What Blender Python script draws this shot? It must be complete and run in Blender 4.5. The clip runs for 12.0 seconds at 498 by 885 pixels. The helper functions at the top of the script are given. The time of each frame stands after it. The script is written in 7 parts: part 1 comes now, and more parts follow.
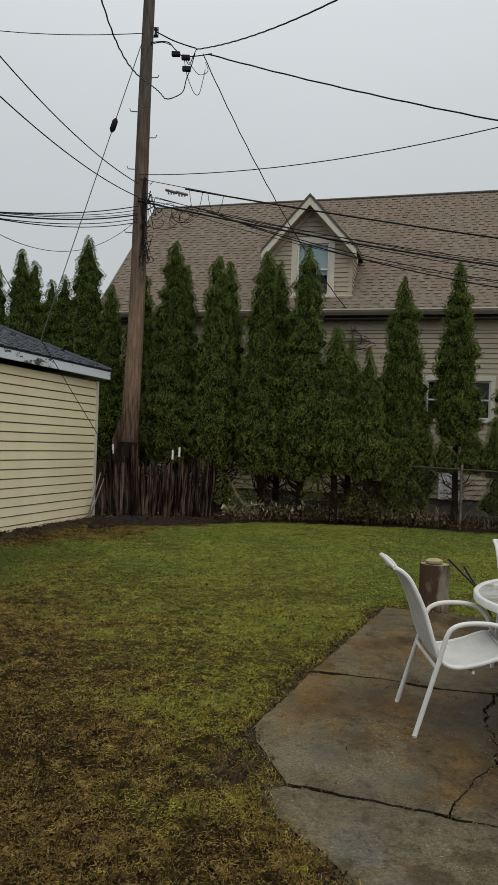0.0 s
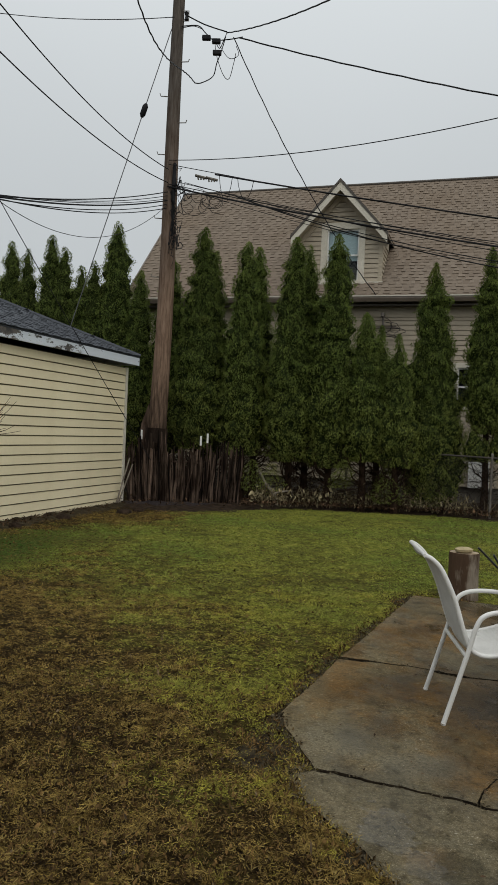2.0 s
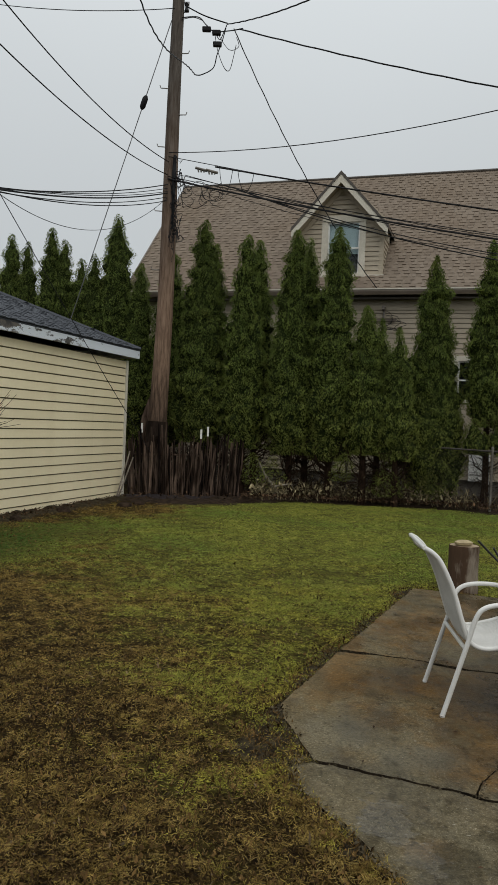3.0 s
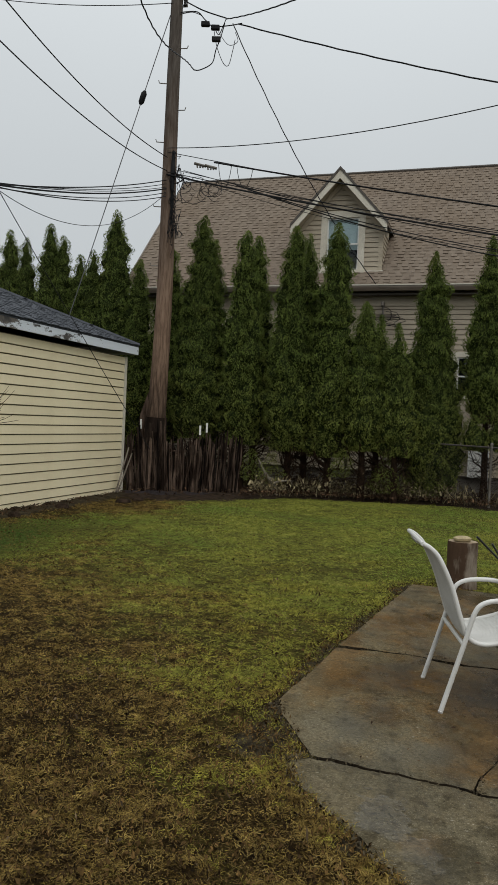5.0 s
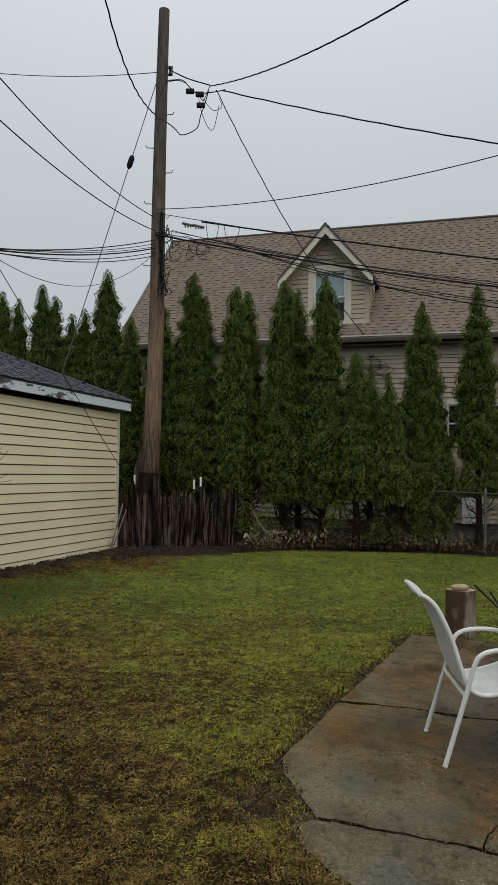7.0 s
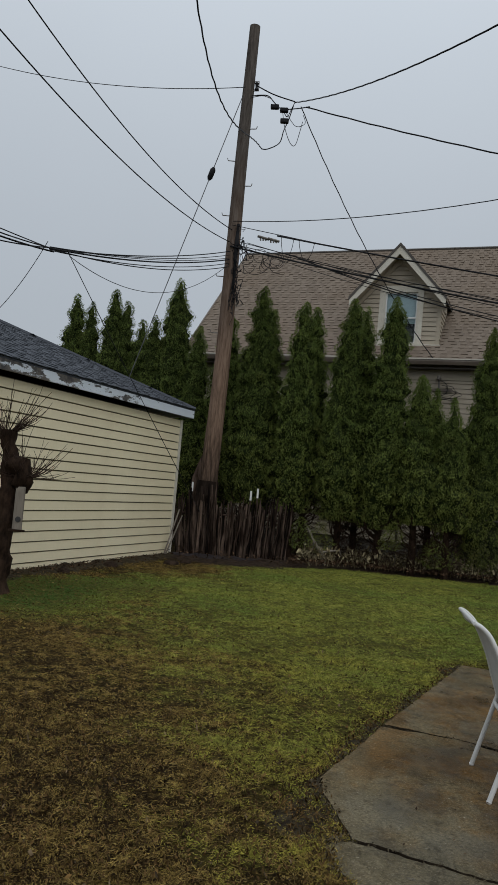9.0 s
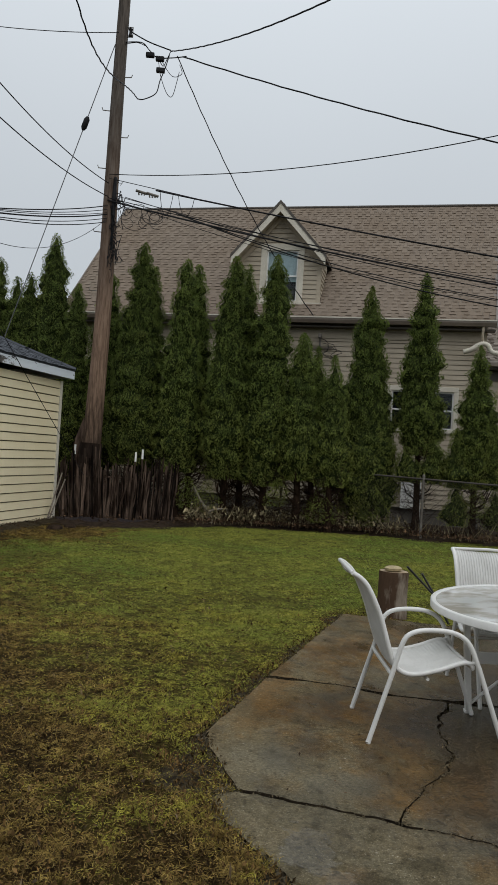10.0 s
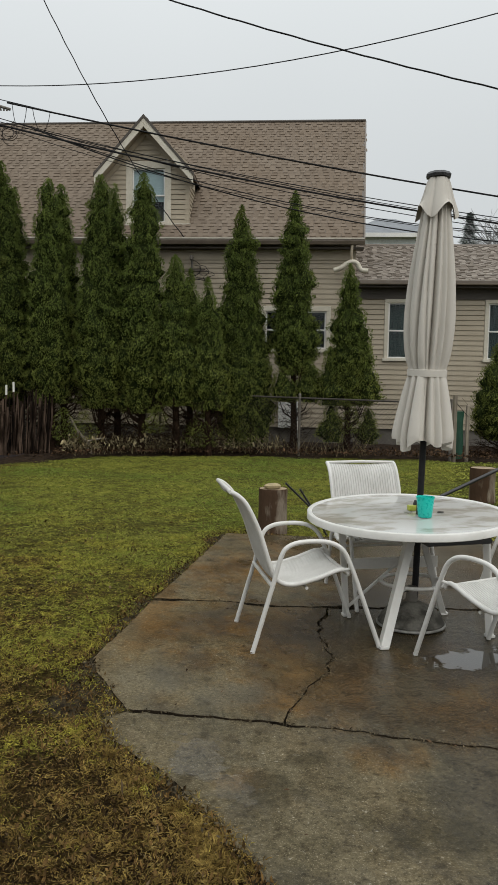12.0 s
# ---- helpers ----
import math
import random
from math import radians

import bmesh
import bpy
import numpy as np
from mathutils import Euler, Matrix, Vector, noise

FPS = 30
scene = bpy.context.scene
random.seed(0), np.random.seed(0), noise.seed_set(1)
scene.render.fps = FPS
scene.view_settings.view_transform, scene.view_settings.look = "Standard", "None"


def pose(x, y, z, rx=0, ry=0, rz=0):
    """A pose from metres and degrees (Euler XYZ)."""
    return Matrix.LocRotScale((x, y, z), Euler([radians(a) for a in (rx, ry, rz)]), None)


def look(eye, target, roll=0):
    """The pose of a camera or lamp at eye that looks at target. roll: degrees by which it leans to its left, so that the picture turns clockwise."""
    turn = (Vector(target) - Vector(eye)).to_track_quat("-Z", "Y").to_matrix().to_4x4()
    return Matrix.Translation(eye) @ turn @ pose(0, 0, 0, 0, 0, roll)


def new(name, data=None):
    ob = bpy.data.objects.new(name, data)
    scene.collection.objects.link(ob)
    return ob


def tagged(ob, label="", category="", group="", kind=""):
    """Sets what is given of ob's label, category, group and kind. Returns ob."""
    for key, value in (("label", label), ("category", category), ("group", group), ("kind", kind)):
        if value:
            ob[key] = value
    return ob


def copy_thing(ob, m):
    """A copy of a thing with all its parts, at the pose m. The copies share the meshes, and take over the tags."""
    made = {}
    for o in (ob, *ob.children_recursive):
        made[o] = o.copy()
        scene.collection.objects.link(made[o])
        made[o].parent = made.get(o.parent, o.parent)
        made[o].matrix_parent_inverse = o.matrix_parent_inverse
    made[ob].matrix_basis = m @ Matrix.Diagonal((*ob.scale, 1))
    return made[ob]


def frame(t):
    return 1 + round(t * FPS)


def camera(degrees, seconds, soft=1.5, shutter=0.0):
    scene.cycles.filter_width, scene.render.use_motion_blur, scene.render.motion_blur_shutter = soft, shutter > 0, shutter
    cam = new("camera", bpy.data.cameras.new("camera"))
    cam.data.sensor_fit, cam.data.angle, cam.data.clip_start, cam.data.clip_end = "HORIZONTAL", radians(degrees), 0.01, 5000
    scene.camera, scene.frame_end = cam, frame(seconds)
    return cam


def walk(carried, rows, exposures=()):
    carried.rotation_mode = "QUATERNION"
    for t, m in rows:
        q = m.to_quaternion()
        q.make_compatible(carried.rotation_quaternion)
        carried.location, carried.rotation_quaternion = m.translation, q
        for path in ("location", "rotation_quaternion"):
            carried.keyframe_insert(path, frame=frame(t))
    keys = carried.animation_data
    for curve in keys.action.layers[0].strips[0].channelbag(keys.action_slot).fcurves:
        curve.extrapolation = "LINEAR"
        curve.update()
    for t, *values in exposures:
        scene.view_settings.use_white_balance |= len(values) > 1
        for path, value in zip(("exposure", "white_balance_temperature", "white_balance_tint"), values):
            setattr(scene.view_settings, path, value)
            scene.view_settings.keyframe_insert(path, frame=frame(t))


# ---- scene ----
cam = camera(35.5, 12.0)
PATH = [
    (0, (0.0, -0.006, 1.578), (-0.001, 1.994, 1.585), 2.1),
    (0.5, (-0.004, -0.004, 1.578), (-0.007, 1.996, 1.586), 2.5),
    (1, (-0.01, -0.012, 1.581), (-0.044, 1.988, 1.587), 2.7),
    (1.5, (-0.011, -0.007, 1.578), (-0.077, 1.991, 1.575), 2.5),
    (2, (-0.015, 0.001, 1.569), (-0.085, 1.999, 1.54), 2.5),
    (2.5, (-0.016, -0.002, 1.569), (-0.087, 1.996, 1.52), 2.4),
    (3, (-0.008, 0.003, 1.566), (-0.079, 2.001, 1.52), 2.5),
    (5, (0.0, 0.016, 1.56), (-0.069, 2.014, 1.505), 2.5),
    (5.5, (-0.002, 0.013, 1.562), (-0.053, 2.012, 1.508), 2.5),
    (6, (0.003, 0.006, 1.568), (-0.049, 2.005, 1.522), 2.1),
    (6.5, (0.008, -0.01, 1.575), (-0.05, 1.988, 1.619), 1.0),
    (6.7, (-0.002, -0.022, 1.584), (-0.058, 1.976, 1.655), 0.9),
    (8.5, (0.015, 0.015, 1.559), (-0.045, 2.012, 1.648), 2.4),
    (8.8, (0.006, 0.015, 1.557), (-0.109, 2.009, 1.656), 4.7),
    (9, (-0.014, -0.026, 1.564), (-0.224, 1.96, 1.67), 5.2),
    (9.2, (-0.022, -0.005, 1.553), (-0.289, 1.975, 1.649), 5.4),
    (9.5, (0.019, 0.027, 1.554), (-0.046, 2.025, 1.627), 4.1),
    (10, (0.027, 0.032, 1.556), (0.114, 2.03, 1.582), 3.6),
    (10.2, (0.034, 0.062, 1.533), (0.163, 2.057, 1.485), 3.3),
    (10.5, (0.034, 0.052, 1.542), (0.204, 2.039, 1.393), 2.2),
    (10.8, (0.051, 0.067, 1.525), (0.287, 2.047, 1.366), 2.0),
    (11, (0.049, 0.063, 1.53), (0.318, 2.039, 1.371), 1.8),
    (11.5, (0.049, 0.068, 1.529), (0.341, 2.04, 1.373), 1.6),
    (12, (0.07, 0.061, 1.538), (0.467, 2.015, 1.385), 0.9),
]
walk(cam, [(t, look(eye, target, roll)) for t, eye, target, roll in PATH], [
    (0.0, -0.13, 6480, 9), (2.5, -0.11, 6480, 9), (5.0, -0.07, 6460, 9), (6.0, -0.08, 6460, 9), (6.7, -0.16, 6350, 9), (8.3, -0.31, 6050, 10), (9.0, -0.38, 6050, 10), (9.5, -0.34, 6050, 10), (10.0, -0.10, 6250, 10), (10.5, 0.07, 6480, 9), (11.0, 0.14, 6530, 9), (11.5, 0.17, 6560, 9), (12.0, 0.12, 6560, 9)])

# ---- light: a wet overcast day ----
SUN_ELEVATION, SUN_TURN = 48.0, 155.0
world = bpy.data.worlds.new("overcast")
scene.world = world
world.use_nodes = True
wn, wl = world.node_tree.nodes, world.node_tree.links
wn.clear()
w_out = wn.new("ShaderNodeOutputWorld")
w_bg = wn.new("ShaderNodeBackground")
w_sky = wn.new("ShaderNodeTexSky")
w_sky.sky_type, w_sky.sun_disc = "NISHITA", False
w_sky.sun_elevation, w_sky.sun_rotation = radians(SUN_ELEVATION), radians(SUN_TURN)
w_sky.dust_density, w_sky.ozone_density = 6.0, 1.0
w_scale = wn.new("ShaderNodeVectorMath")
w_scale.operation = "SCALE"
w_scale.inputs["Scale"].default_value = 0.12
# cloud layer: the standard overcast sky, three times brighter overhead than at the horizon
w_co = wn.new("ShaderNodeTexCoord")
w_sep = wn.new("ShaderNodeSeparateXYZ")
w_map = wn.new("ShaderNodeMapRange")
w_map.inputs["From Min"].default_value, w_map.inputs["From Max"].default_value = 0.0, 1.0
w_map.inputs["To Min"].default_value, w_map.inputs["To Max"].default_value = 0.60, 1.60
w_pow = wn.new("ShaderNodeMath")
w_pow.operation = "POWER"
w_pow.use_clamp = True
w_pow.inputs[1].default_value = 2.2
w_noise = wn.new("ShaderNodeTexNoise")
w_noise.inputs["Scale"].default_value, w_noise.inputs["Detail"].default_value = 1.6, 4.0
w_soft = wn.new("ShaderNodeMapRange")
w_soft.inputs["To Min"].default_value, w_soft.inputs["To Max"].default_value = 0.94, 1.06
w_mul = wn.new("ShaderNodeMath")
w_mul.operation = "MULTIPLY"
w_cloud = wn.new("ShaderNodeVectorMath")
w_cloud.operation = "SCALE"
w_cloud.inputs[0].default_value = (0.955, 1.0, 1.02)
w_mix = wn.new("ShaderNodeMix")
w_mix.data_type = "RGBA"
w_mix.inputs["Factor"].default_value = 0.93
wl.new(w_co.outputs["Generated"], w_sep.inputs[0])
wl.new(w_co.outputs["Generated"], w_noise.inputs["Vector"])
wl.new(w_sep.outputs["Z"], w_pow.inputs[0])
wl.new(w_pow.outputs[0], w_map.inputs["Value"])
wl.new(w_noise.outputs["Fac"], w_soft.inputs["Value"])
wl.new(w_map.outputs["Result"], w_mul.inputs[0])
wl.new(w_soft.outputs["Result"], w_mul.inputs[1])
wl.new(w_mul.outputs[0], w_cloud.inputs["Scale"])
wl.new(w_sky.outputs["Color"], w_scale.inputs[0])
wl.new(w_scale.outputs["Vector"], w_mix.inputs["A"])
wl.new(w_cloud.outputs["Vector"], w_mix.inputs["B"])
wl.new(w_mix.outputs["Result"], w_bg.inputs["Color"])
w_bg.inputs["Strength"].default_value = 1.0
wl.new(w_bg.outputs[0], w_out.inputs[0])

sun = new("sun", bpy.data.lights.new("sun", "SUN"))
sun.data.energy, sun.data.angle, sun.data.color = 0.9, radians(60), (1.0, 0.97, 0.93)
sun.matrix_world = look((0, 0, 30), (math.sin(radians(SUN_TURN)) * -12, math.cos(radians(SUN_TURN)) * -12, 30 - 12 * math.tan(radians(SUN_ELEVATION))))


# ---- geometry helpers ----
class Geo:
    """Vertices and faces of one mesh."""

    def __init__(self):
        self.v, self.f = [], []

    def add(self, verts, faces):
        n = len(self.v)
        self.v += [tuple(p) for p in verts]
        self.f += [tuple(i + n for i in q) for q in faces]
        return self

    def box(self, c, s, m=None):
        pts = [Vector((c[0] + s[0] * i / 2, c[1] + s[1] * j / 2, c[2] + s[2] * k / 2)) for k in (-1, 1) for j in (-1, 1) for i in (-1, 1)]
        if m is not None:
            pts = [m @ p for p in pts]
        return self.add(pts, [(0, 2, 3, 1), (4, 5, 7, 6), (0, 1, 5, 4), (2, 6, 7, 3), (0, 4, 6, 2), (1, 3, 7, 5)])

    def span(self, lo, hi):
        return self.box([(a + b) / 2 for a, b in zip(lo, hi)], [b - a for a, b in zip(lo, hi)])

    def tube(self, pts, r, sides=8, caps=True, closed=False, flat=1.0):
        pts = [Vector(p) for p in pts]
        n = len(pts)
        radii = r if isinstance(r, (list, tuple)) else [r] * n
        verts, side = [], None
        for i, p in enumerate(pts):
            if closed:
                d = pts[(i + 1) % n] - pts[i - 1]
            else:
                d = pts[min(i + 1, n - 1)] - pts[max(i - 1, 0)]
            d.normalize()
            if side is None:
                side = d.cross(Vector((0, 0, 1)))
                if side.length < 0.05:
                    side = Vector((1, 0, 0))
            side = (side - d * side.dot(d)).normalized()
            up = d.cross(side)
            for k in range(sides):
                a = 2 * math.pi * k / sides
                verts.append(p + side * math.cos(a) * radii[i] + up * math.sin(a) * radii[i] * flat)
        faces = []
        for i in range(n if closed else n - 1):
            j = (i + 1) % n
            for k in range(sides):
                k2 = (k + 1) % sides
                faces.append((i * sides + k, i * sides + k2, j * sides + k2, j * sides + k))
        if caps and not closed:
            faces += [tuple(reversed(range(sides))), tuple(range((n - 1) * sides, n * sides))]
        return self.add(verts, faces)

    def lathe(self, profile, c=(0, 0, 0), sides=24, wave=None, caps=True):
        verts, faces = [], []
        for i, (r, z) in enumerate(profile):
            for k in range(sides):
                a = 2 * math.pi * k / sides
                q = wave(a, i, r, z) if wave else (r, z)
                verts.append((c[0] + q[0] * math.cos(a), c[1] + q[0] * math.sin(a), c[2] + q[1]))
        for i in range(len(profile) - 1):
            for k in range(sides):
                k2 = (k + 1) % sides
                faces.append((i * sides + k, i * sides + k2, (i + 1) * sides + k2, (i + 1) * sides + k))
        if caps:
            faces += [tuple(reversed(range(sides))), tuple(range((len(profile) - 1) * sides, len(profile) * sides))]
        return self.add(verts, faces)

    def prism(self, poly, z0, z1):
        n = len(poly)
        verts = [(*p[:2], z0) for p in poly] + [(*p[:2], z1) for p in poly]
        return self.add(verts, [tuple(reversed(range(n))), tuple(range(n, 2 * n))] + [(i, (i + 1) % n, n + (i + 1) % n, n + i) for i in range(n)])

    def mesh(self, name, material, smooth=0.0, bevel=0.0):
        me = bpy.data.meshes.new(name)
        me.from_pydata(self.v, [], self.f)
        bm = bmesh.new()
        bm.from_mesh(me)
        bmesh.ops.recalc_face_normals(bm, faces=bm.faces)
        if bevel:
            edges = [e for e in bm.edges if len(e.link_faces) == 2 and e.calc_face_angle(0) > 0.6]
            bmesh.ops.bevel(bm, geom=edges, offset=bevel, segments=2, profile=0.6, affect="EDGES", clamp_overlap=True)
        bm.to_mesh(me)
        bm.free()
        if smooth:
            me.polygons.foreach_set("use_smooth", [True] * len(me.polygons))
            me.set_sharp_from_angle(angle=radians(smooth))
        me.materials.append(material)
        return me


def thing(name, label, category, m=None, group="", kind=""):
    ob = tagged(new(name), label, category, group, kind)
    ob.empty_display_size = 0.1
    if m is not None:
        ob.matrix_basis = m
    return ob


def part(name, geo, material, parent, label="", smooth=0.0, bevel=0.0):
    """One mesh under a thing, in the thing's own coordinates."""
    ob = new(name, geo if isinstance(geo, bpy.types.Mesh) else geo.mesh(name, material, smooth, bevel))
    ob.parent = parent
    return tagged(ob, label)


def single(name, geo, material, label, category="", group="", kind="", smooth=0.0, bevel=0.0):
    me = geo if isinstance(geo, bpy.types.Mesh) else geo.mesh(name, material, smooth, bevel)
    return tagged(new(name, me), label, category, group, kind)


def raw_mesh(name, verts, faces_flat, size, material):
    """A mesh of many faces of one size, from arrays."""
    me = bpy.data.meshes.new(name)
    n = len(faces_flat) // size
    me.vertices.add(len(verts))
    me.vertices.foreach_set("co", np.asarray(verts, np.float32).ravel())
    me.loops.add(len(faces_flat))
    me.loops.foreach_set("vertex_index", np.asarray(faces_flat, np.int32))
    me.polygons.add(n)
    me.polygons.foreach_set("loop_start", np.arange(0, n * size, size, dtype=np.int32))
    me.update(calc_edges=True)
    me.materials.append(material)
    return me


def smooth_line(pts, per=6):
    """A soft curve through the points."""
    pts = [Vector(p) for p in pts]
    out = []
    for i in range(len(pts) - 1):
        a, b, c, d = pts[max(i - 1, 0)], pts[i], pts[i + 1], pts[min(i + 2, len(pts) - 1)]
        for k in range(per):
            t = k / per
            out.append(0.5 * (2 * b + (c - a) * t + (2 * a - 5 * b + 4 * c - d) * t * t + (3 * b - a - 3 * c + d) * t ** 3))
    return out + [pts[-1]]


# ---- materials ----
class Nodes:
    """A small builder of node trees."""

    def __init__(self, name):
        self.material = bpy.data.materials.new(name)
        self.material.use_nodes = True
        self.tree = self.material.node_tree
        self.shader = self.tree.nodes["Principled BSDF"]
        self.co = self.node("ShaderNodeTexCoord").outputs["Object"]

    def node(self, kind, **inputs):
        n = self.tree.nodes.new(kind)
        for key, value in inputs.items():
            self.put(n.inputs[key], value)
        return n

    def put(self, socket, value):
        if isinstance(value, bpy.types.NodeSocket):
            self.tree.links.new(value, socket)
        elif isinstance(value, tuple) and len(value) == 3 and socket.type == "RGBA":
            socket.default_value = (*value, 1)
        else:
            socket.default_value = value

    def noise(self, scale, detail=4.0, rough=0.55, stretch=None, seed=0.0):
        v = self.co
        if stretch or seed:
            v = self.node("ShaderNodeMapping", Vector=v, Scale=stretch or (1, 1, 1), Location=(seed, seed * 0.7, seed * 0.3)).outputs[0]
        return self.node("ShaderNodeTexNoise", Vector=v, Scale=scale, Detail=detail, Roughness=rough).outputs["Fac"]

    def ramp(self, value, lo, hi, a=0.0, b=1.0):
        n = self.node("ShaderNodeMapRange", Value=value)
        n.inputs[1].default_value, n.inputs[2].default_value, n.inputs[3].default_value, n.inputs[4].default_value = lo, hi, a, b
        return n.outputs[0]

    def math(self, op, a, b=0.0):
        n = self.tree.nodes.new("ShaderNodeMath")
        n.operation = op
        self.put(n.inputs[0], a)
        self.put(n.inputs[1], b)
        return n.outputs[0]

    def mix(self, f, a, b, blend="MIX"):
        n = self.tree.nodes.new("ShaderNodeMix")
        n.data_type, n.blend_type = "RGBA", blend
        self.put(n.inputs["Factor"], f)
        self.put(n.inputs["A"], a)
        self.put(n.inputs["B"], b)
        return n.outputs["Result"]

    def value(self, color, v):
        return self.node("ShaderNodeHueSaturation", Color=color, Value=v).outputs[0]

    def random(self):
        return self.node("ShaderNodeObjectInfo").outputs["Random"]

    def island(self):
        return self.node("ShaderNodeNewGeometry").outputs["Random Per Island"]

    def xyz(self):
        return self.node("ShaderNodeSeparateXYZ", Vector=self.co).outputs

    def bump(self, height, strength=0.3, distance=0.01):
        self.put(self.shader.inputs["Normal"], self.node("ShaderNodeBump", Height=height, Strength=strength, Distance=distance).outputs[0])

    def finish(self, color, rough=0.6, metallic=0.0, spec=0.5):
        self.put(self.shader.inputs["Base Color"], color)
        self.put(self.shader.inputs["Roughness"], rough)
        self.put(self.shader.inputs["Metallic"], metallic)
        self.put(self.shader.inputs["Specular IOR Level"], spec)
        return self.material


def surface(name, base, other, scale=3.0, rough=0.6, fine=40.0, bump=0.2, depth=0.004, metallic=0.0, stretch=None, vary=0.0, island=False, spec=0.5, contrast=(0.38, 0.62), grain_range=(0.82, 1.16)):
    """Two colours in patches, fine grain in colour and relief, and a change from piece to piece."""
    n = Nodes(name)
    patches = n.ramp(n.noise(scale, 5.0, 0.6, stretch), *contrast)
    color = n.mix(patches, base, other)
    grain = n.noise(fine, 4.0, 0.6, stretch, 3.1)
    color = n.value(color, n.ramp(grain, 0.25, 0.75, *grain_range))
    if vary:
        color = n.value(color, n.ramp(n.island() if island else n.random(), 0, 1, 1 - vary, 1 + vary))
    n.bump(grain, bump, depth)
    return n.finish(color, n.ramp(grain, 0.3, 0.7, max(rough - 0.08, 0.02), min(rough + 0.08, 1.0)), metallic, spec)


def make_concrete():
    n = Nodes("wet_concrete")
    x, y, _ = n.xyz()
    mid, fine, stones = n.noise(3.2, 5, 0.65, None, 5.0), n.noise(60, 5, 0.7), n.noise(150, 2, 0.5, None, 9.0)
    streaks = n.noise(2.2, 7, 0.68, (1.25, 0.75, 1), 2.3)
    along = n.math("ADD", y, n.math("MULTIPLY", x, 0.38))  # runs across the slabs
    upper = n.ramp(along, 3.75, 3.95)
    color = n.mix(n.ramp(mid, 0.35, 0.65), (0.134, 0.112, 0.069), (0.078, 0.065, 0.038))
    color = n.mix(upper, color, n.mix(n.ramp(mid, 0.35, 0.65), (0.160, 0.125, 0.068), (0.092, 0.070, 0.036)))  # the older slabs are browner

    def stain(cx, cy, rx, ry, soft=0.9, ragged=0.55):
        dx = n.math("DIVIDE", n.math("SUBTRACT", x, cx), rx)
        dy = n.math("DIVIDE", n.math("SUBTRACT", y, cy), ry)
        d = n.math("SQRT", n.math("ADD", n.math("MULTIPLY", dx, dx), n.math("MULTIPLY", dy, dy)))
        return n.ramp(n.math("ADD", d, n.ramp(n.noise(4.5, 6, 0.66, (1.2, 0.7, 1), 44.0), 0.3, 0.7, -ragged, ragged)), 1.0 - soft / 2, 1.0 + soft / 2, 1, 0)

    # rust-brown water stains on the raised slabs, only traces on the lowest one
    rust = n.math("MULTIPLY", n.ramp(streaks, 0.46, 0.57), n.ramp(upper, 0, 1, 0.12, 0.75))
    for cx, cy, rx, ry, k in ((0.50, 4.80, 0.20, 0.32, 0.95), (0.92, 4.86, 0.26, 0.26, 1.0), (0.66, 4.20, 0.17, 0.13, 0.75), (0.98, 3.66, 0.16, 0.22, 0.85), (1.50, 3.70, 0.42, 0.40, 1.0), (1.95, 3.30, 0.42, 0.30, 0.9), (1.28, 3.02, 0.16, 0.12, 0.7), (0.66, 2.92, 0.09, 0.09, 0.45), (1.25, 6.2, 0.40, 0.6, 1.0), (2.3, 5.9, 0.6, 0.5, 0.6)):
        rust = n.math("MAXIMUM", rust, n.math("MULTIPLY", stain(cx, cy, rx, ry), k))
    ochre = n.mix(n.ramp(mid, 0.4, 0.6), (0.150, 0.077, 0.020), (0.084, 0.045, 0.013))
    color = n.mix(n.math("MULTIPLY", rust, n.ramp(n.noise(9, 5, 0.65, None, 63.0), 0.35, 0.65, 0.72, 1.0)), color, ochre)
    # paler patches, two of them set on the left slab
    color = n.mix(n.ramp(n.noise(1.5, 7, 0.66, (1.2, 0.7, 1), 14.0), 0.54, 0.65, 0, 0.7), color, (0.132, 0.112, 0.070))
    color = n.mix(n.math("MULTIPLY", n.math("MAXIMUM", stain(0.36, 4.00, 0.22, 0.20), stain(0.72, 3.74, 0.20, 0.14)), 0.75), color, (0.140, 0.122, 0.082))
    color = n.mix(n.ramp(stones, 0.59, 0.66, 0, 0.75), color, (0.24, 0.205, 0.145))
    color = n.mix(n.ramp(n.noise(80, 3, 0.6, None, 21.0), 0.60, 0.68, 0, 0.55), color, (0.016, 0.012, 0.008))
    color = n.mix(n.ramp(n.noise(15, 5, 0.68, None, 27.0), 0.53, 0.65, 0, 0.58), color, (0.036, 0.027, 0.015))
    color = n.mix(n.ramp(n.noise(48, 2, 0.5, None, 57.0), 0.70, 0.74, 0, 0.75), color, (0.30, 0.27, 0.21))
    color = n.mix(n.ramp(n.noise(33, 4, 0.7, None, 71.0), 0.56, 0.68, 0, 0.45), color, (0.030, 0.024, 0.015))
    color = n.mix(n.ramp(n.noise(6.5, 6, 0.7, None, 83.0), 0.55, 0.70, 0, 0.40), color, (0.052, 0.046, 0.026))
    color = n.mix(n.math("MULTIPLY", n.math("MAXIMUM", stain(0.74, 2.80, 0.10, 0.16, 0.5, 0.9), n.math("MAXIMUM", stain(1.30, 2.45, 0.16, 0.10, 0.6, 0.9), stain(0.92, 3.05, 0.14, 0.06, 0.6, 0.9))), 0.55), color, (0.040, 0.034, 0.020))
    color = n.value(color, n.ramp(fine, 0.28, 0.72, 0.50, 1.46))
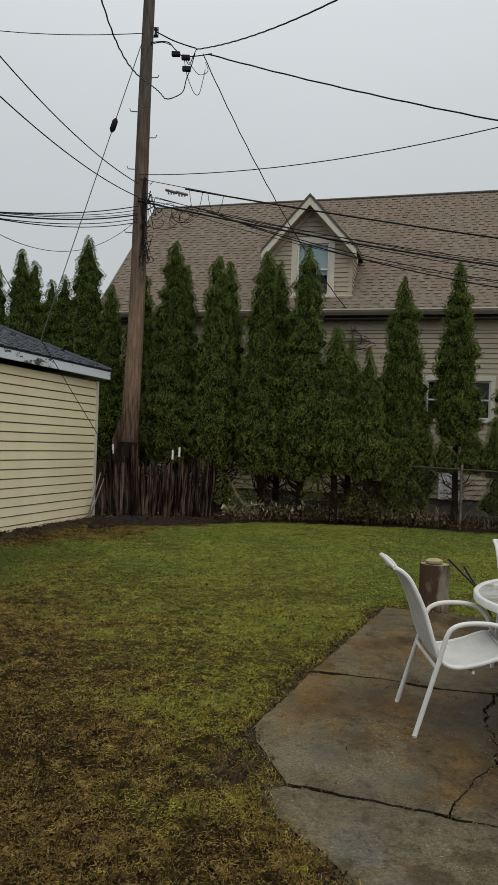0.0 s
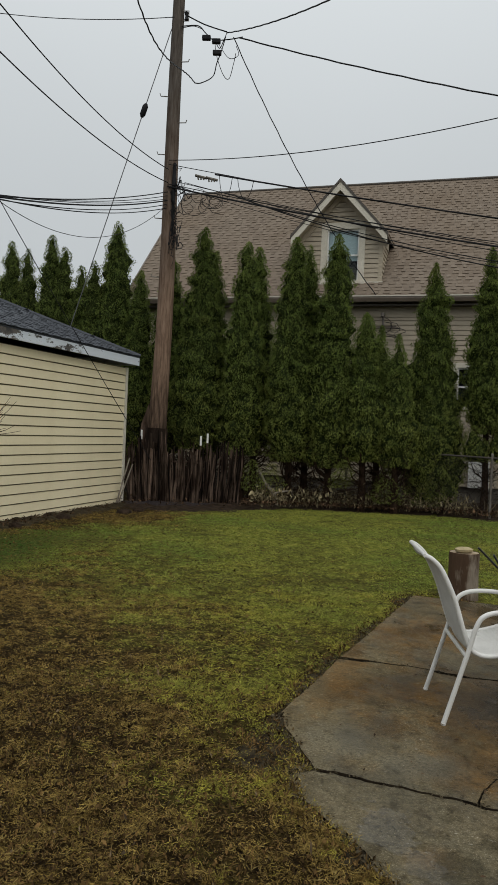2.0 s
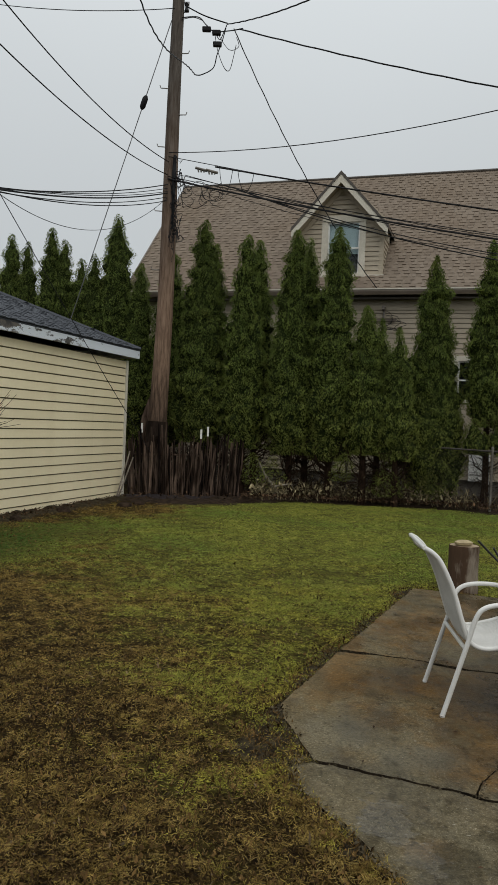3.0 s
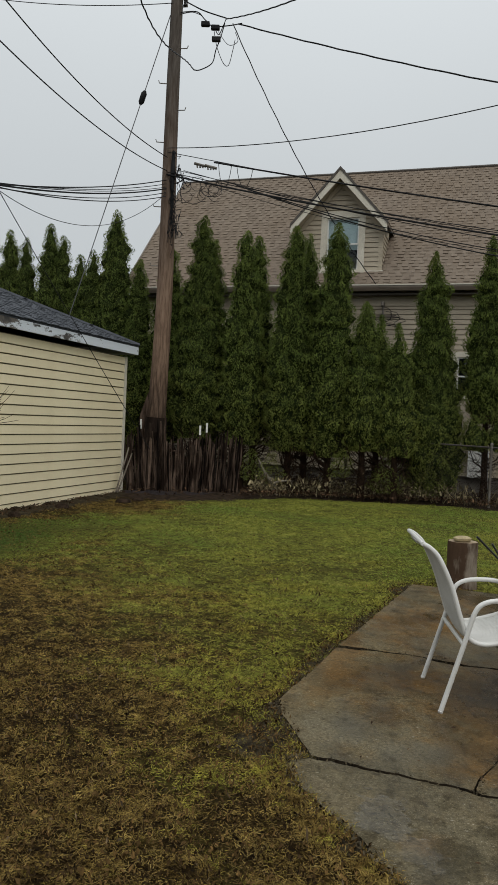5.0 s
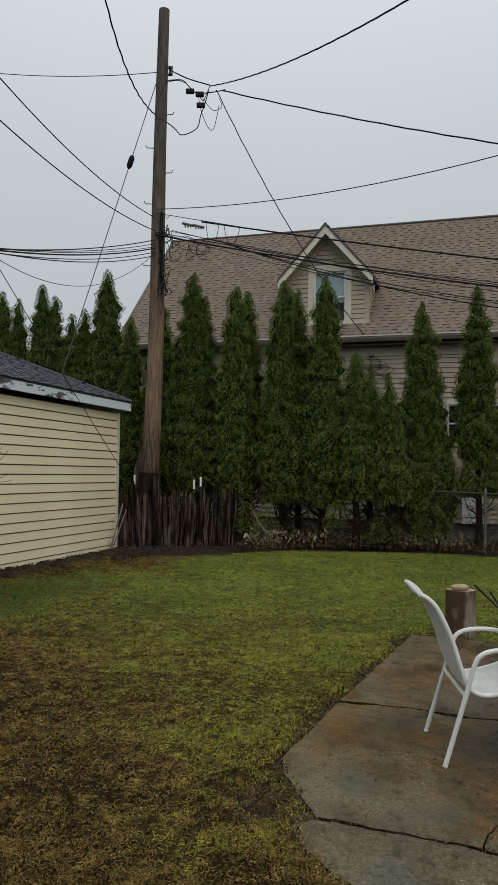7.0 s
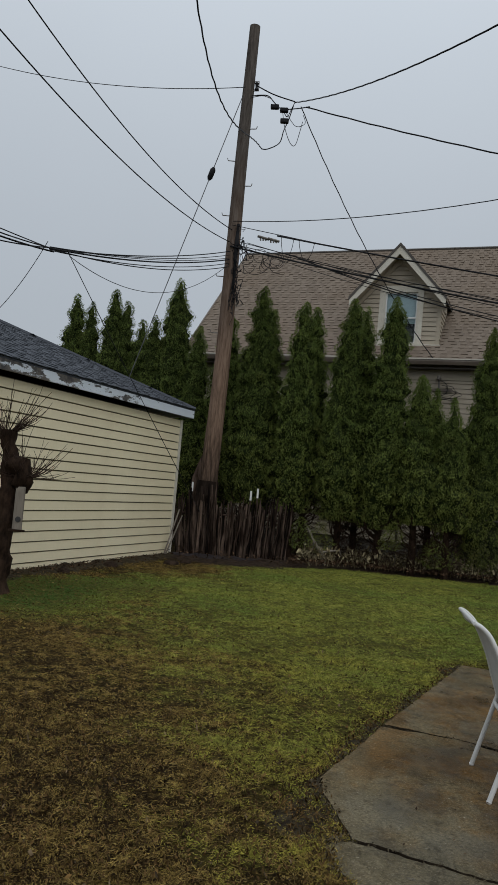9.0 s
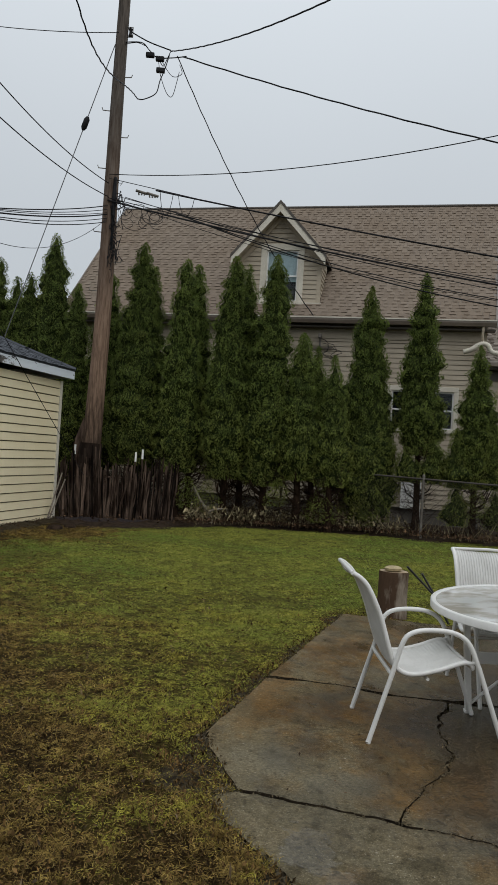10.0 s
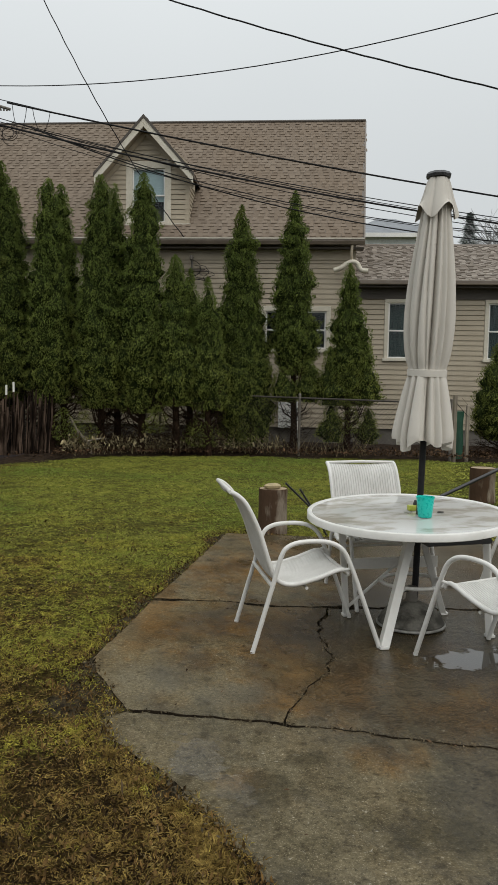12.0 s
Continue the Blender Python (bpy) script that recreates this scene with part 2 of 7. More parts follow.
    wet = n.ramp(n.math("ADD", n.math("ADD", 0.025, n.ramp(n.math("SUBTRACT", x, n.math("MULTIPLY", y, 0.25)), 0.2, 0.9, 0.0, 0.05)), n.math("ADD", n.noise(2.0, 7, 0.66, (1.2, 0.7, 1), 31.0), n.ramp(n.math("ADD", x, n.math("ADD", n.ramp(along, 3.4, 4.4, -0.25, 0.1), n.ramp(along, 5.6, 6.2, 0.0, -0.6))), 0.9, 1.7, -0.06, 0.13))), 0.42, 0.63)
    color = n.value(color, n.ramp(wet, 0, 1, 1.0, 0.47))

    def pool(cx, cy, rx, ry):
        dx = n.math("DIVIDE", n.math("SUBTRACT", x, cx), rx)
        dy = n.math("DIVIDE", n.math("SUBTRACT", y, cy), ry)
        d = n.math("SQRT", n.math("ADD", n.math("MULTIPLY", dx, dx), n.math("MULTIPLY", dy, dy)))
        return n.ramp(n.math("ADD", d, n.ramp(n.noise(7.0, 5, 0.62, None, 41.0), 0.3, 0.7, -0.6, 0.6)), 0.80, 1.02, 1, 0)

    puddle = n.math("MAXIMUM", n.math("MAXIMUM", pool(2.26, 4.00, 0.42, 0.17), n.math("MULTIPLY", pool(0.50, 3.12, 0.13, 0.20), 0.60)), n.math("MULTIPLY", pool(0.60, 2.86, 0.10, 0.12), 0.35))
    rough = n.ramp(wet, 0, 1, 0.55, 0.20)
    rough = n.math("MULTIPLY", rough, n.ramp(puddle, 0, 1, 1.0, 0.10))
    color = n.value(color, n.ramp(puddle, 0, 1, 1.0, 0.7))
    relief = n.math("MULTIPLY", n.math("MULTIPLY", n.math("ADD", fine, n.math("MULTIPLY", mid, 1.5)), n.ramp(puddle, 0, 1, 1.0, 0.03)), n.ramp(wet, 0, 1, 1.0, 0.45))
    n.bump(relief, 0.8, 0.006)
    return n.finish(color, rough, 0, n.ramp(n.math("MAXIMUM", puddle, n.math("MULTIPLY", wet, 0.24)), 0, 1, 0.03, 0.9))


def lawn_zones(n):
    """How green the lawn is: green at the back and by the garage, thin and brown towards the house."""
    x, y, _ = n.xyz()
    broad, mid = n.noise(0.45, 4, 0.6, None, 3.0), n.noise(1.9, 5, 0.65, None, 7.0)
    line = n.math("ADD", y, n.math("MULTIPLY", n.ramp(x, -4.0, 0.6, -4.0, 0.6), 1.9))
    green = n.math("ADD", n.math("ADD", n.ramp(line, 2.0, 8.2, -0.36, 0.40), n.ramp(x, -0.7, 0.1, 0.0, 0.22)), n.math("ADD", n.ramp(broad, 0.3, 0.7, -0.14, 0.14), n.ramp(mid, 0.3, 0.7, -0.26, 0.26)))
    bank = n.math("MULTIPLY", n.ramp(x, -3.1, -2.2, 1, 0), n.math("MULTIPLY", n.ramp(y, 7.6, 8.6), n.ramp(y, 10.5, 12.0, 1, 0)))
    green = n.math("ADD", green, n.math("MULTIPLY", bank, 0.7))
    green = n.math("ADD", green, n.ramp(n.math("ADD", y, n.ramp(mid, 0.3, 0.7, -0.4, 0.4)), 2.4, 3.5, -0.40, 0.04))
    green = n.math("ADD", green, n.ramp(n.math("ADD", y, n.ramp(mid, 0.3, 0.7, -0.5, 0.5)), 0.6, 1.6, 0.75, 0.0))
    worn = n.math("MULTIPLY", n.ramp(n.math("ADD", x, n.ramp(mid, 0.3, 0.7, -0.6, 0.6)), -2.2, -0.9, 1, 0), n.ramp(y, 11.5, 13.5))
    wall = n.math("ADD", n.math("ADD", x, 7.53), n.math("MULTIPLY", y, -0.277))  # metres out from the garage wall
    trodden = n.math("MULTIPLY", n.ramp(n.math("ADD", wall, n.ramp(mid, 0.3, 0.7, -0.5, 0.5)), 0.5, 1.5, 1, 0), n.ramp(y, 10.3, 11.5))
    worn = n.math("MAXIMUM", worn, trodden)
    green = n.math("SUBTRACT", green, n.math("MULTIPLY", worn, 0.75))
    green = n.ramp(green, -0.30, 0.36)
    rear = n.math("MAXIMUM", n.ramp(n.math("ADD", y, n.ramp(mid, 0.3, 0.7, -3.0, 3.0)), 4.0, 10.5), bank)
    return green, broad, mid, rear, bank


def make_soil():
    n = Nodes("lawn_soil")
    green, broad, mid, rear, bank = lawn_zones(n)
    fine, tiny = n.noise(22, 5, 0.7), n.noise(90, 4, 0.7, None, 4.0)
    color = n.mix(n.ramp(fine, 0.35, 0.65), (0.009, 0.005, 0.002), (0.040, 0.024, 0.006))
    thatch = n.mix(rear, (0.080, 0.064, 0.014), (0.118, 0.128, 0.024))
    color = n.mix(n.math("MULTIPLY", green, n.ramp(fine, 0.38, 0.60, 0.15, 0.9)), color, thatch)
    color = n.value(color, n.ramp(tiny, 0.3, 0.7, 0.45, 1.55))
    n.bump(n.math("ADD", fine, tiny), 0.9, 0.03)
    return n.finish(color, 0.85, 0, 0.05)


def make_grass():
    n = Nodes("grass_blades")
    green, broad, mid, rear, bank = lawn_zones(n)
    tuft = n.noise(9.0, 4, 0.65, None, 23.0)
    pick = n.math("ADD", green, n.math("ADD", n.ramp(n.island(), 0, 1, -0.30, 0.30), n.ramp(tuft, 0.3, 0.7, -0.32, 0.32)))
    gold = n.mix(n.ramp(tuft, 0.35, 0.65), (0.155, 0.144, 0.022), (0.290, 0.255, 0.045))
    lush = n.mix(n.ramp(tuft, 0.35, 0.65), (0.156, 0.176, 0.030), (0.272, 0.272, 0.058))
    lush = n.mix(n.ramp(broad, 0.46, 0.62, 0, 0.60), lush, (0.112, 0.180, 0.036))
    lush = n.mix(n.ramp(mid, 0.55, 0.70, 0, 0.45), lush, (0.190, 0.152, 0.040))
    lush = n.mix(bank, lush, (0.058, 0.100, 0.022))
    fresh = n.mix(rear, gold, lush)
    dead = n.mix(n.ramp(n.noise(11.0, 4, 0.65, None, 17.0), 0.35, 0.65), (0.070, 0.043, 0.012), (0.272, 0.190, 0.056))
    color = n.mix(n.ramp(pick, 0.30, 0.62), dead, fresh)
    even = n.ramp(n.xyz()[1], 3.0, 10.0, 0.85, 0.36)  # the turf is more even at the back
    grain = n.math("MULTIPLY", n.ramp(n.noise(30.0, 4, 0.65, None, 33.0), 0.34, 0.66, -0.38, 0.44), even)
    blade = n.math("MULTIPLY", n.ramp(n.math("FRACT", n.math("MULTIPLY", n.island(), 17.3)), 0, 1, -0.50, 0.56), even)
    color = n.value(color, n.math("MULTIPLY", n.math("ADD", grain, 1.0), n.math("ADD", blade, 1.0)))
    return n.finish(color, 0.8, 0, 0.02)


def make_foliage():
    n = Nodes("arborvitae_foliage")
    clump, patch = n.noise(5.5, 4, 0.6), n.noise(1.1, 3, 0.55, None, 6.0)
    fresh = n.mix(n.ramp(clump, 0.33, 0.67), (0.064, 0.095, 0.023), (0.155, 0.195, 0.045))
    olive = n.mix(n.ramp(clump, 0.33, 0.67), (0.100, 0.112, 0.026), (0.235, 0.240, 0.056))
    low = n.ramp(n.math("ADD", n.xyz()[2], n.ramp(patch, 0.3, 0.7, -1.0, 1.0)), 1.2, 3.2, 0.55, 0.0)
    color = n.mix(low, fresh, olive)
    color = n.mix(n.ramp(patch, 0.56, 0.70, 0, 0.45), color, (0.140, 0.112, 0.032))  # winter bronze
    color = n.value(color, n.ramp(n.noise(9.0, 3, 0.6, None, 12.0), 0.32, 0.68, 0.78, 1.22))
    color = n.mix(n.ramp(n.island(), 0.75, 1.0, 0, 0.22), color, (0.190, 0.195, 0.052))
    color = n.value(color, n.ramp(n.math("FRACT", n.math("MULTIPLY", n.island(), 13.7)), 0, 1, 0.90, 1.10))
    color = n.value(color, n.ramp(n.random(), 0, 1, 0.90, 1.12))
    return n.finish(color, 0.75, 0, 0.06)


def make_shingle(name, a, b, c, joints):
    n = Nodes(name)
    color = n.mix(n.ramp(n.island(), 0.2, 0.8), a, b)
    color = n.mix(n.ramp(n.math("FRACT", n.math("MULTIPLY", n.island(), 9.7)), 0.55, 1.0, 0, 0.5), color, c)
    color = n.mix(n.ramp(n.noise(0.5, 4, 0.6), 0.45, 0.7, 0, 0.3), color, joints)
    grit = n.noise(180, 3, 0.7)
    color = n.value(color, n.ramp(grit, 0.25, 0.75, 0.7, 1.3))
    n.bump(grit, 0.3, 0.003)
    return n.finish(color, 0.85, 0, 0.12)


def make_glass(name):
    """Thin clear glass: see-through, with a mirror gloss."""
    n = Nodes(name)
    clear = n.node("ShaderNodeBsdfTransparent", Color=(0.80, 0.86, 0.86))
    gloss = n.node("ShaderNodeBsdfGlossy", Color=(1.0, 1.0, 1.0), Roughness=0.03)
    mix = n.node("ShaderNodeMixShader")
    n.put(mix.inputs[0], n.node("ShaderNodeFresnel", IOR=1.33).outputs[0])
    n.put(mix.inputs[1], clear.outputs[0])
    n.put(mix.inputs[2], gloss.outputs[0])
    n.put(n.tree.nodes["Material Output"].inputs["Surface"], mix.outputs[0])
    return n.material


def make_table_glass():
    n = Nodes("hammered_glass")
    n.put(n.shader.inputs["Transmission Weight"], 0.22)
    n.bump(n.math("ADD", n.noise(70, 3, 0.6), n.math("MULTIPLY", n.noise(6, 3), 2.0)), 0.06, 0.002)
    # brown-grey streaks: wet stains, with dull reflections painted in as colour
    stain_and_reflection = n.ramp(n.noise(3.4, 4, 0.6, (1, 2, 1)), 0.46, 0.60)
    color = n.mix(stain_and_reflection, (0.66, 0.66, 0.63), (0.40, 0.37, 0.31))
    return n.finish(color, n.ramp(stain_and_reflection, 0, 1, 0.03, 0.10), 0, 1.0)


def make_fascia():
    n = Nodes("peeling_white_paint")
    y = n.xyz()[1]
    worn = n.math("ADD", n.noise(2.4, 6, 0.7, (1, 1, 3)), n.ramp(y, -6.0, -0.8, 0.12, -0.10))
    peel = n.ramp(worn, 0.53, 0.57)
    bare = n.mix(n.ramp(n.noise(9, 4), 0.4, 0.6), (0.045, 0.042, 0.040), (0.12, 0.105, 0.09))
    color = n.mix(peel, (0.62, 0.66, 0.70), bare)
    n.bump(n.math("SUBTRACT", n.noise(40, 3), peel), 0.4, 0.004)
    return n.finish(color, 0.6, 0, 0.4)


def make_bark(name, a, b, streak=9.0, squeeze=0.06, aloft=None):
    n = Nodes(name)
    grain = n.noise(streak, 6, 0.7, (1, 1, squeeze))
    color = n.mix(n.ramp(grain, 0.35, 0.65), a, b)
    color = n.value(color, n.ramp(n.noise(1.3, 4, 0.6, (1, 1, 0.4), 8.0), 0.3, 0.7, 0.65, 1.3))
    if aloft:  # tarred foot, sun-bleached to grey towards the top
        color = n.mix(n.ramp(n.math("ADD", n.xyz()[2], n.ramp(grain, 0.3, 0.7, -0.5, 0.5)), 1.3, 2.6, 0.85, 0), color, (0.022, 0.016, 0.012))
        color = n.mix(n.ramp(n.math("ADD", n.xyz()[2], n.ramp(grain, 0.3, 0.7, -1.5, 1.5)), 4.0, 9.5, 0, 0.85), color, n.value(aloft, n.ramp(grain, 0.35, 0.65, 0.5, 1.3)))
    n.bump(grain, 0.6, 0.012)
    return n.finish(color, 0.85, 0, 0.05)


CONCRETE, SOIL, GRASS, FOLIAGE = make_concrete(), make_soil(), make_grass(), make_foliage()
SHINGLE = make_shingle("brown_shingles", (0.170, 0.135, 0.103), (0.192, 0.154, 0.119), (0.122, 0.094, 0.072), (0.150, 0.105, 0.066))
GREY_SHINGLE = make_shingle("wet_grey_shingles", (0.060, 0.065, 0.074), (0.082, 0.088, 0.100), (0.050, 0.053, 0.060), (0.07, 0.075, 0.085))
PALE_SHINGLE = make_shingle("mottled_shingles", (0.178, 0.150, 0.124), (0.27, 0.236, 0.202), (0.098, 0.083, 0.070), (0.160, 0.136, 0.112))
TAN = surface("tan_siding", (0.400, 0.344, 0.258), (0.358, 0.305, 0.226), 1.2, 0.5, 30, 0.04, 0.002, spec=0.3, grain_range=(0.95, 1.05))
YELLOW = surface("yellow_siding", (0.76, 0.67, 0.455), (0.69, 0.60, 0.395), 0.6, 0.45, 18, 0.03, 0.002, vary=0.03, grain_range=(0.97, 1.03))
# brown backing that paints the shadow lines under the garage laps
LAP_SHADOW = surface("lap_shadow_backing", (0.19, 0.155, 0.095), (0.13, 0.105, 0.065), 2, 0.7, 30, 0.1)
CREAM_TRIM = surface("cream_trim", (0.60, 0.56, 0.465), (0.52, 0.48, 0.39), 2, 0.5, 40, 0.08)
WHITE_TRIM = surface("white_trim", (0.74, 0.74, 0.71), (0.66, 0.65, 0.61), 2, 0.45, 40, 0.08)
BROWN_TRIM = surface("brown_gutter", (0.155, 0.125, 0.098), (0.12, 0.095, 0.073), 2, 0.4, 40, 0.06)
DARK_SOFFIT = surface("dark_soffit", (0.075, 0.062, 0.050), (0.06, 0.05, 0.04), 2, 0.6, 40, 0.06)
BLOCK = surface("foundation_block", (0.15, 0.135, 0.115), (0.09, 0.08, 0.068), 1.5, 0.85, 50, 0.4)
ROOM = surface("dark_room", (0.03, 0.032, 0.035), (0.02, 0.02, 0.022), 1, 0.9, 20, 0.0)
CURTAIN = surface("teal_curtain", (0.022, 0.042, 0.040), (0.050, 0.072, 0.066), 6, 0.9, 30, 0.2, stretch=(8, 8, 0.2))
PALE_PANEL = surface("pale_panel", (0.74, 0.79, 0.83), (0.68, 0.73, 0.77), 3, 0.8, 30, 0.05)
PANE = make_glass("window_glass")
FASCIA = make_fascia()
POLE_WOOD = make_bark("pole_wood", (0.090, 0.058, 0.040), (0.235, 0.158, 0.110), 22, 0.10, (0.085, 0.078, 0.070))
BARK = make_bark("wet_bark", (0.009, 0.006, 0.004), (0.046, 0.028, 0.018), 14, 0.4)
LOG_BARK = surface("weathered_log", (0.070, 0.043, 0.027), (0.235, 0.195, 0.150), 5, 0.85, 30, 0.6, 0.008, stretch=(1, 1, 0.3), spec=0.06, contrast=(0.50, 0.62))
LOG_END = surface("cut_wood", (0.36, 0.28, 0.18), (0.24, 0.17, 0.10), 8, 0.7, 40, 0.3)
STAKE = surface("stake_wood", (0.016, 0.010, 0.007), (0.084, 0.059, 0.044), 7, 0.85, 50, 0.5, spec=0.06, stretch=(1, 1, 0.22), vary=0.85, contrast=(0.44, 0.64))
# near-black green: the shade inside the crowns, put into the colour
HEART_SHADE = surface("crown_inner_shade", (0.012, 0.018, 0.006), (0.034, 0.044, 0.013), 9, 0.9, 40, 0.8, 0.03, spec=0.03)
PALE_WOOD = surface("grey_wood", (0.26, 0.225, 0.175), (0.12, 0.098, 0.074), 5, 0.85, 40, 0.4, stretch=(1, 1, 0.2))
WHITE_METAL = surface("white_powder_coat", (0.65, 0.64, 0.61), (0.58, 0.57, 0.535), 5, 0.36, 60, 0.02, 0.001, grain_range=(0.97, 1.03))
SLING = surface("white_sling_fabric", (0.56, 0.55, 0.52), (0.48, 0.47, 0.44), 7, 0.6, 160, 0.1, 0.001, grain_range=(0.96, 1.04))
RUBBER = surface("black_rubber", (0.02, 0.02, 0.02), (0.035, 0.033, 0.03), 6, 0.6, 60, 0.1)
TAR = surface("tarred_wood", (0.016, 0.011, 0.008), (0.036, 0.025, 0.019), 8, 0.85, 50, 0.4, spec=0.05, stretch=(1, 1, 0.3))
BLACK_METAL = surface("black_metal", (0.018, 0.018, 0.02), (0.03, 0.03, 0.032), 6, 0.42, 60, 0.1)
POLE_BLACK = surface("black_painted_tube", (0.010, 0.010, 0.011), (0.016, 0.016, 0.017), 6, 0.5, 60, 0.05, spec=0.2)
CANVAS = surface("cream_canvas", (0.55, 0.52, 0.465), (0.47, 0.44, 0.39), 1.6, 0.85, 220, 0.08, 0.001, contrast=(0.25, 0.75), grain_range=(0.96, 1.04))
STONE_BASE = surface("mottled_base", (0.150, 0.142, 0.122), (0.042, 0.039, 0.032), 9, 0.7, 60, 0.3, spec=0.1)
TABLE_GLASS = make_table_glass()
MUD = surface("dark_mud", (0.060, 0.047, 0.026), (0.020, 0.015, 0.009), 14, 0.8, 40, 1.0, 0.04, spec=0.06, grain_range=(0.5, 1.6))
GAP = surface("crack_dirt_and_shade", (0.014, 0.011, 0.008), (0.034, 0.025, 0.016), 9, 0.9, 45, 0.6, 0.02, spec=0.03)
PALE_RIM = surface("pale_worn_plastic", (0.30, 0.29, 0.27), (0.15, 0.145, 0.13), 12, 0.6, 60, 0.1)
TEAL = surface("teal_plastic", (0.0, 0.50, 0.42), (0.0, 0.45, 0.38), 6, 0.3, 60, 0.03)
GALVANISED = surface("galvanised_steel", (0.17, 0.155, 0.135), (0.10, 0.085, 0.068), 7, 0.6, 60, 0.1, metallic=0.2)
LINK = surface("chain_link_wire", (0.050, 0.042, 0.034), (0.030, 0.024, 0.019), 7, 0.7, 60, 0.0)
CABLE = surface("black_cable", (0.010, 0.010, 0.011), (0.018, 0.018, 0.019), 4, 0.6, 80, 0.0, spec=0.12)
STEEL_CABLE = surface("steel_cable", (0.16, 0.16, 0.165), (0.11, 0.11, 0.115), 4, 0.5, 80, 0.0, metallic=0.5)
MULCH = surface("dark_mulch", (0.018, 0.012, 0.008), (0.048, 0.032, 0.021), 9, 0.9, 45, 1.0, 0.03, spec=0.08)
WET_MULCH = surface("wet_purple_mulch", (0.016, 0.013, 0.013), (0.044, 0.035, 0.036), 14, 0.8, 60, 1.0, 0.04, spec=0.15, grain_range=(0.5, 1.6))
LITTER = surface("dead_leaves", (0.092, 0.055, 0.030), (0.030, 0.018, 0.011), 5, 0.85, 30, 0.2, spec=0.08, vary=0.75, island=True)
LAWN_LITTER = surface("trodden_leaves", (0.112, 0.066, 0.022), (0.030, 0.018, 0.007), 5, 0.85, 30, 0.2, spec=0.08, vary=0.8, island=True)
PALE_LITTER = surface("bleached_weeds", (0.30, 0.255, 0.150), (0.085, 0.062, 0.030), 4, 0.85, 30, 0.2, spec=0.08, vary=0.6, island=True)
CRUMB = surface("concrete_crumbs", (0.110, 0.088, 0.054), (0.050, 0.040, 0.024), 6, 0.85, 40, 0.3, spec=0.05, vary=0.5, island=True)
STRAW = surface("dead_straw", (0.205, 0.150, 0.052), (0.080, 0.050, 0.015), 5, 0.85, 30, 0.1, spec=0.05, vary=0.6, island=True)
GREY_LEAF = surface("grey_brown_leaves", (0.140, 0.100, 0.056), (0.060, 0.040, 0.020), 20, 0.8, 60, 0.2, spec=0.15, vary=0.6, island=True)
STONE = surface("tan_stone", (0.40, 0.32, 0.17), (0.28, 0.22, 0.12), 14, 0.8, 50, 0.5)
GREEN_PLASTIC = surface("green_plastic", (0.012, 0.060, 0.035), (0.02, 0.085, 0.05), 4, 0.5, 40, 0.2)
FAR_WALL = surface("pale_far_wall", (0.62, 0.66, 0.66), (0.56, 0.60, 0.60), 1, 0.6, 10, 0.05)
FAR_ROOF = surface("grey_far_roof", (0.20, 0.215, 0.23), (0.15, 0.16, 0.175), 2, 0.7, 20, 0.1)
# the far trees have distance haze mixed into their colours
HAZY_NEEDLES = surface("hazy_needles", (0.23, 0.26, 0.24), (0.30, 0.33, 0.31), 2, 0.9, 12, 0.0, spec=0.05)
HAZY_TWIG = surface("hazy_far_twigs", (0.28, 0.28, 0.285), (0.36, 0.355, 0.36), 4, 0.9, 20, 0.0, spec=0.05)
TWIG = surface("bare_twig", (0.030, 0.019, 0.014), (0.060, 0.040, 0.030), 6, 0.85, 60, 0.1, spec=0.05)

rnd = random.Random(5)
GRID_TURN = -15.5  # the house, garage and alley stand on one turned grid
U = Vector((math.cos(radians(GRID_TURN)), math.sin(radians(GRID_TURN)), 0))
V = Vector((-U.y, U.x, 0))

# ---- ground ----
BED_EDGE = [(-3.25, 15.0), (-2.3, 14.75), (-1.2, 15.0), (-0.3, 15.9), (0.8, 16.35), (1.9, 16.35), (3.3, 16.3), (4.5, 15.75), (6.2, 15.3), (9.5, 14.2), (14.0, 12.8)]
PATIO = [(0.08, 4.36), (0.50, 5.48), (1.42, 7.80), (2.3, 7.50), (3.7, 7.15), (5.4, 6.75), (5.4, -1.5), (1.1, -1.5), (0.90, 1.0), (0.60, 2.36), (0.49, 2.71), (0.347, 3.02), (0.17, 3.34), (0.13, 3.63), (0.232, 3.657)]


def inside(poly, x, y):
    """Which of the points lie in the polygon."""
    hit = np.zeros(len(x), bool)
    for (x0, y0), (x1, y1) in zip(poly, poly[1:] + poly[:1]):
        if y0 != y1:
            hit ^= ((y0 > y) != (y1 > y)) & (x < (x1 - x0) * (y - y0) / (y1 - y0) + x0)
    return hit


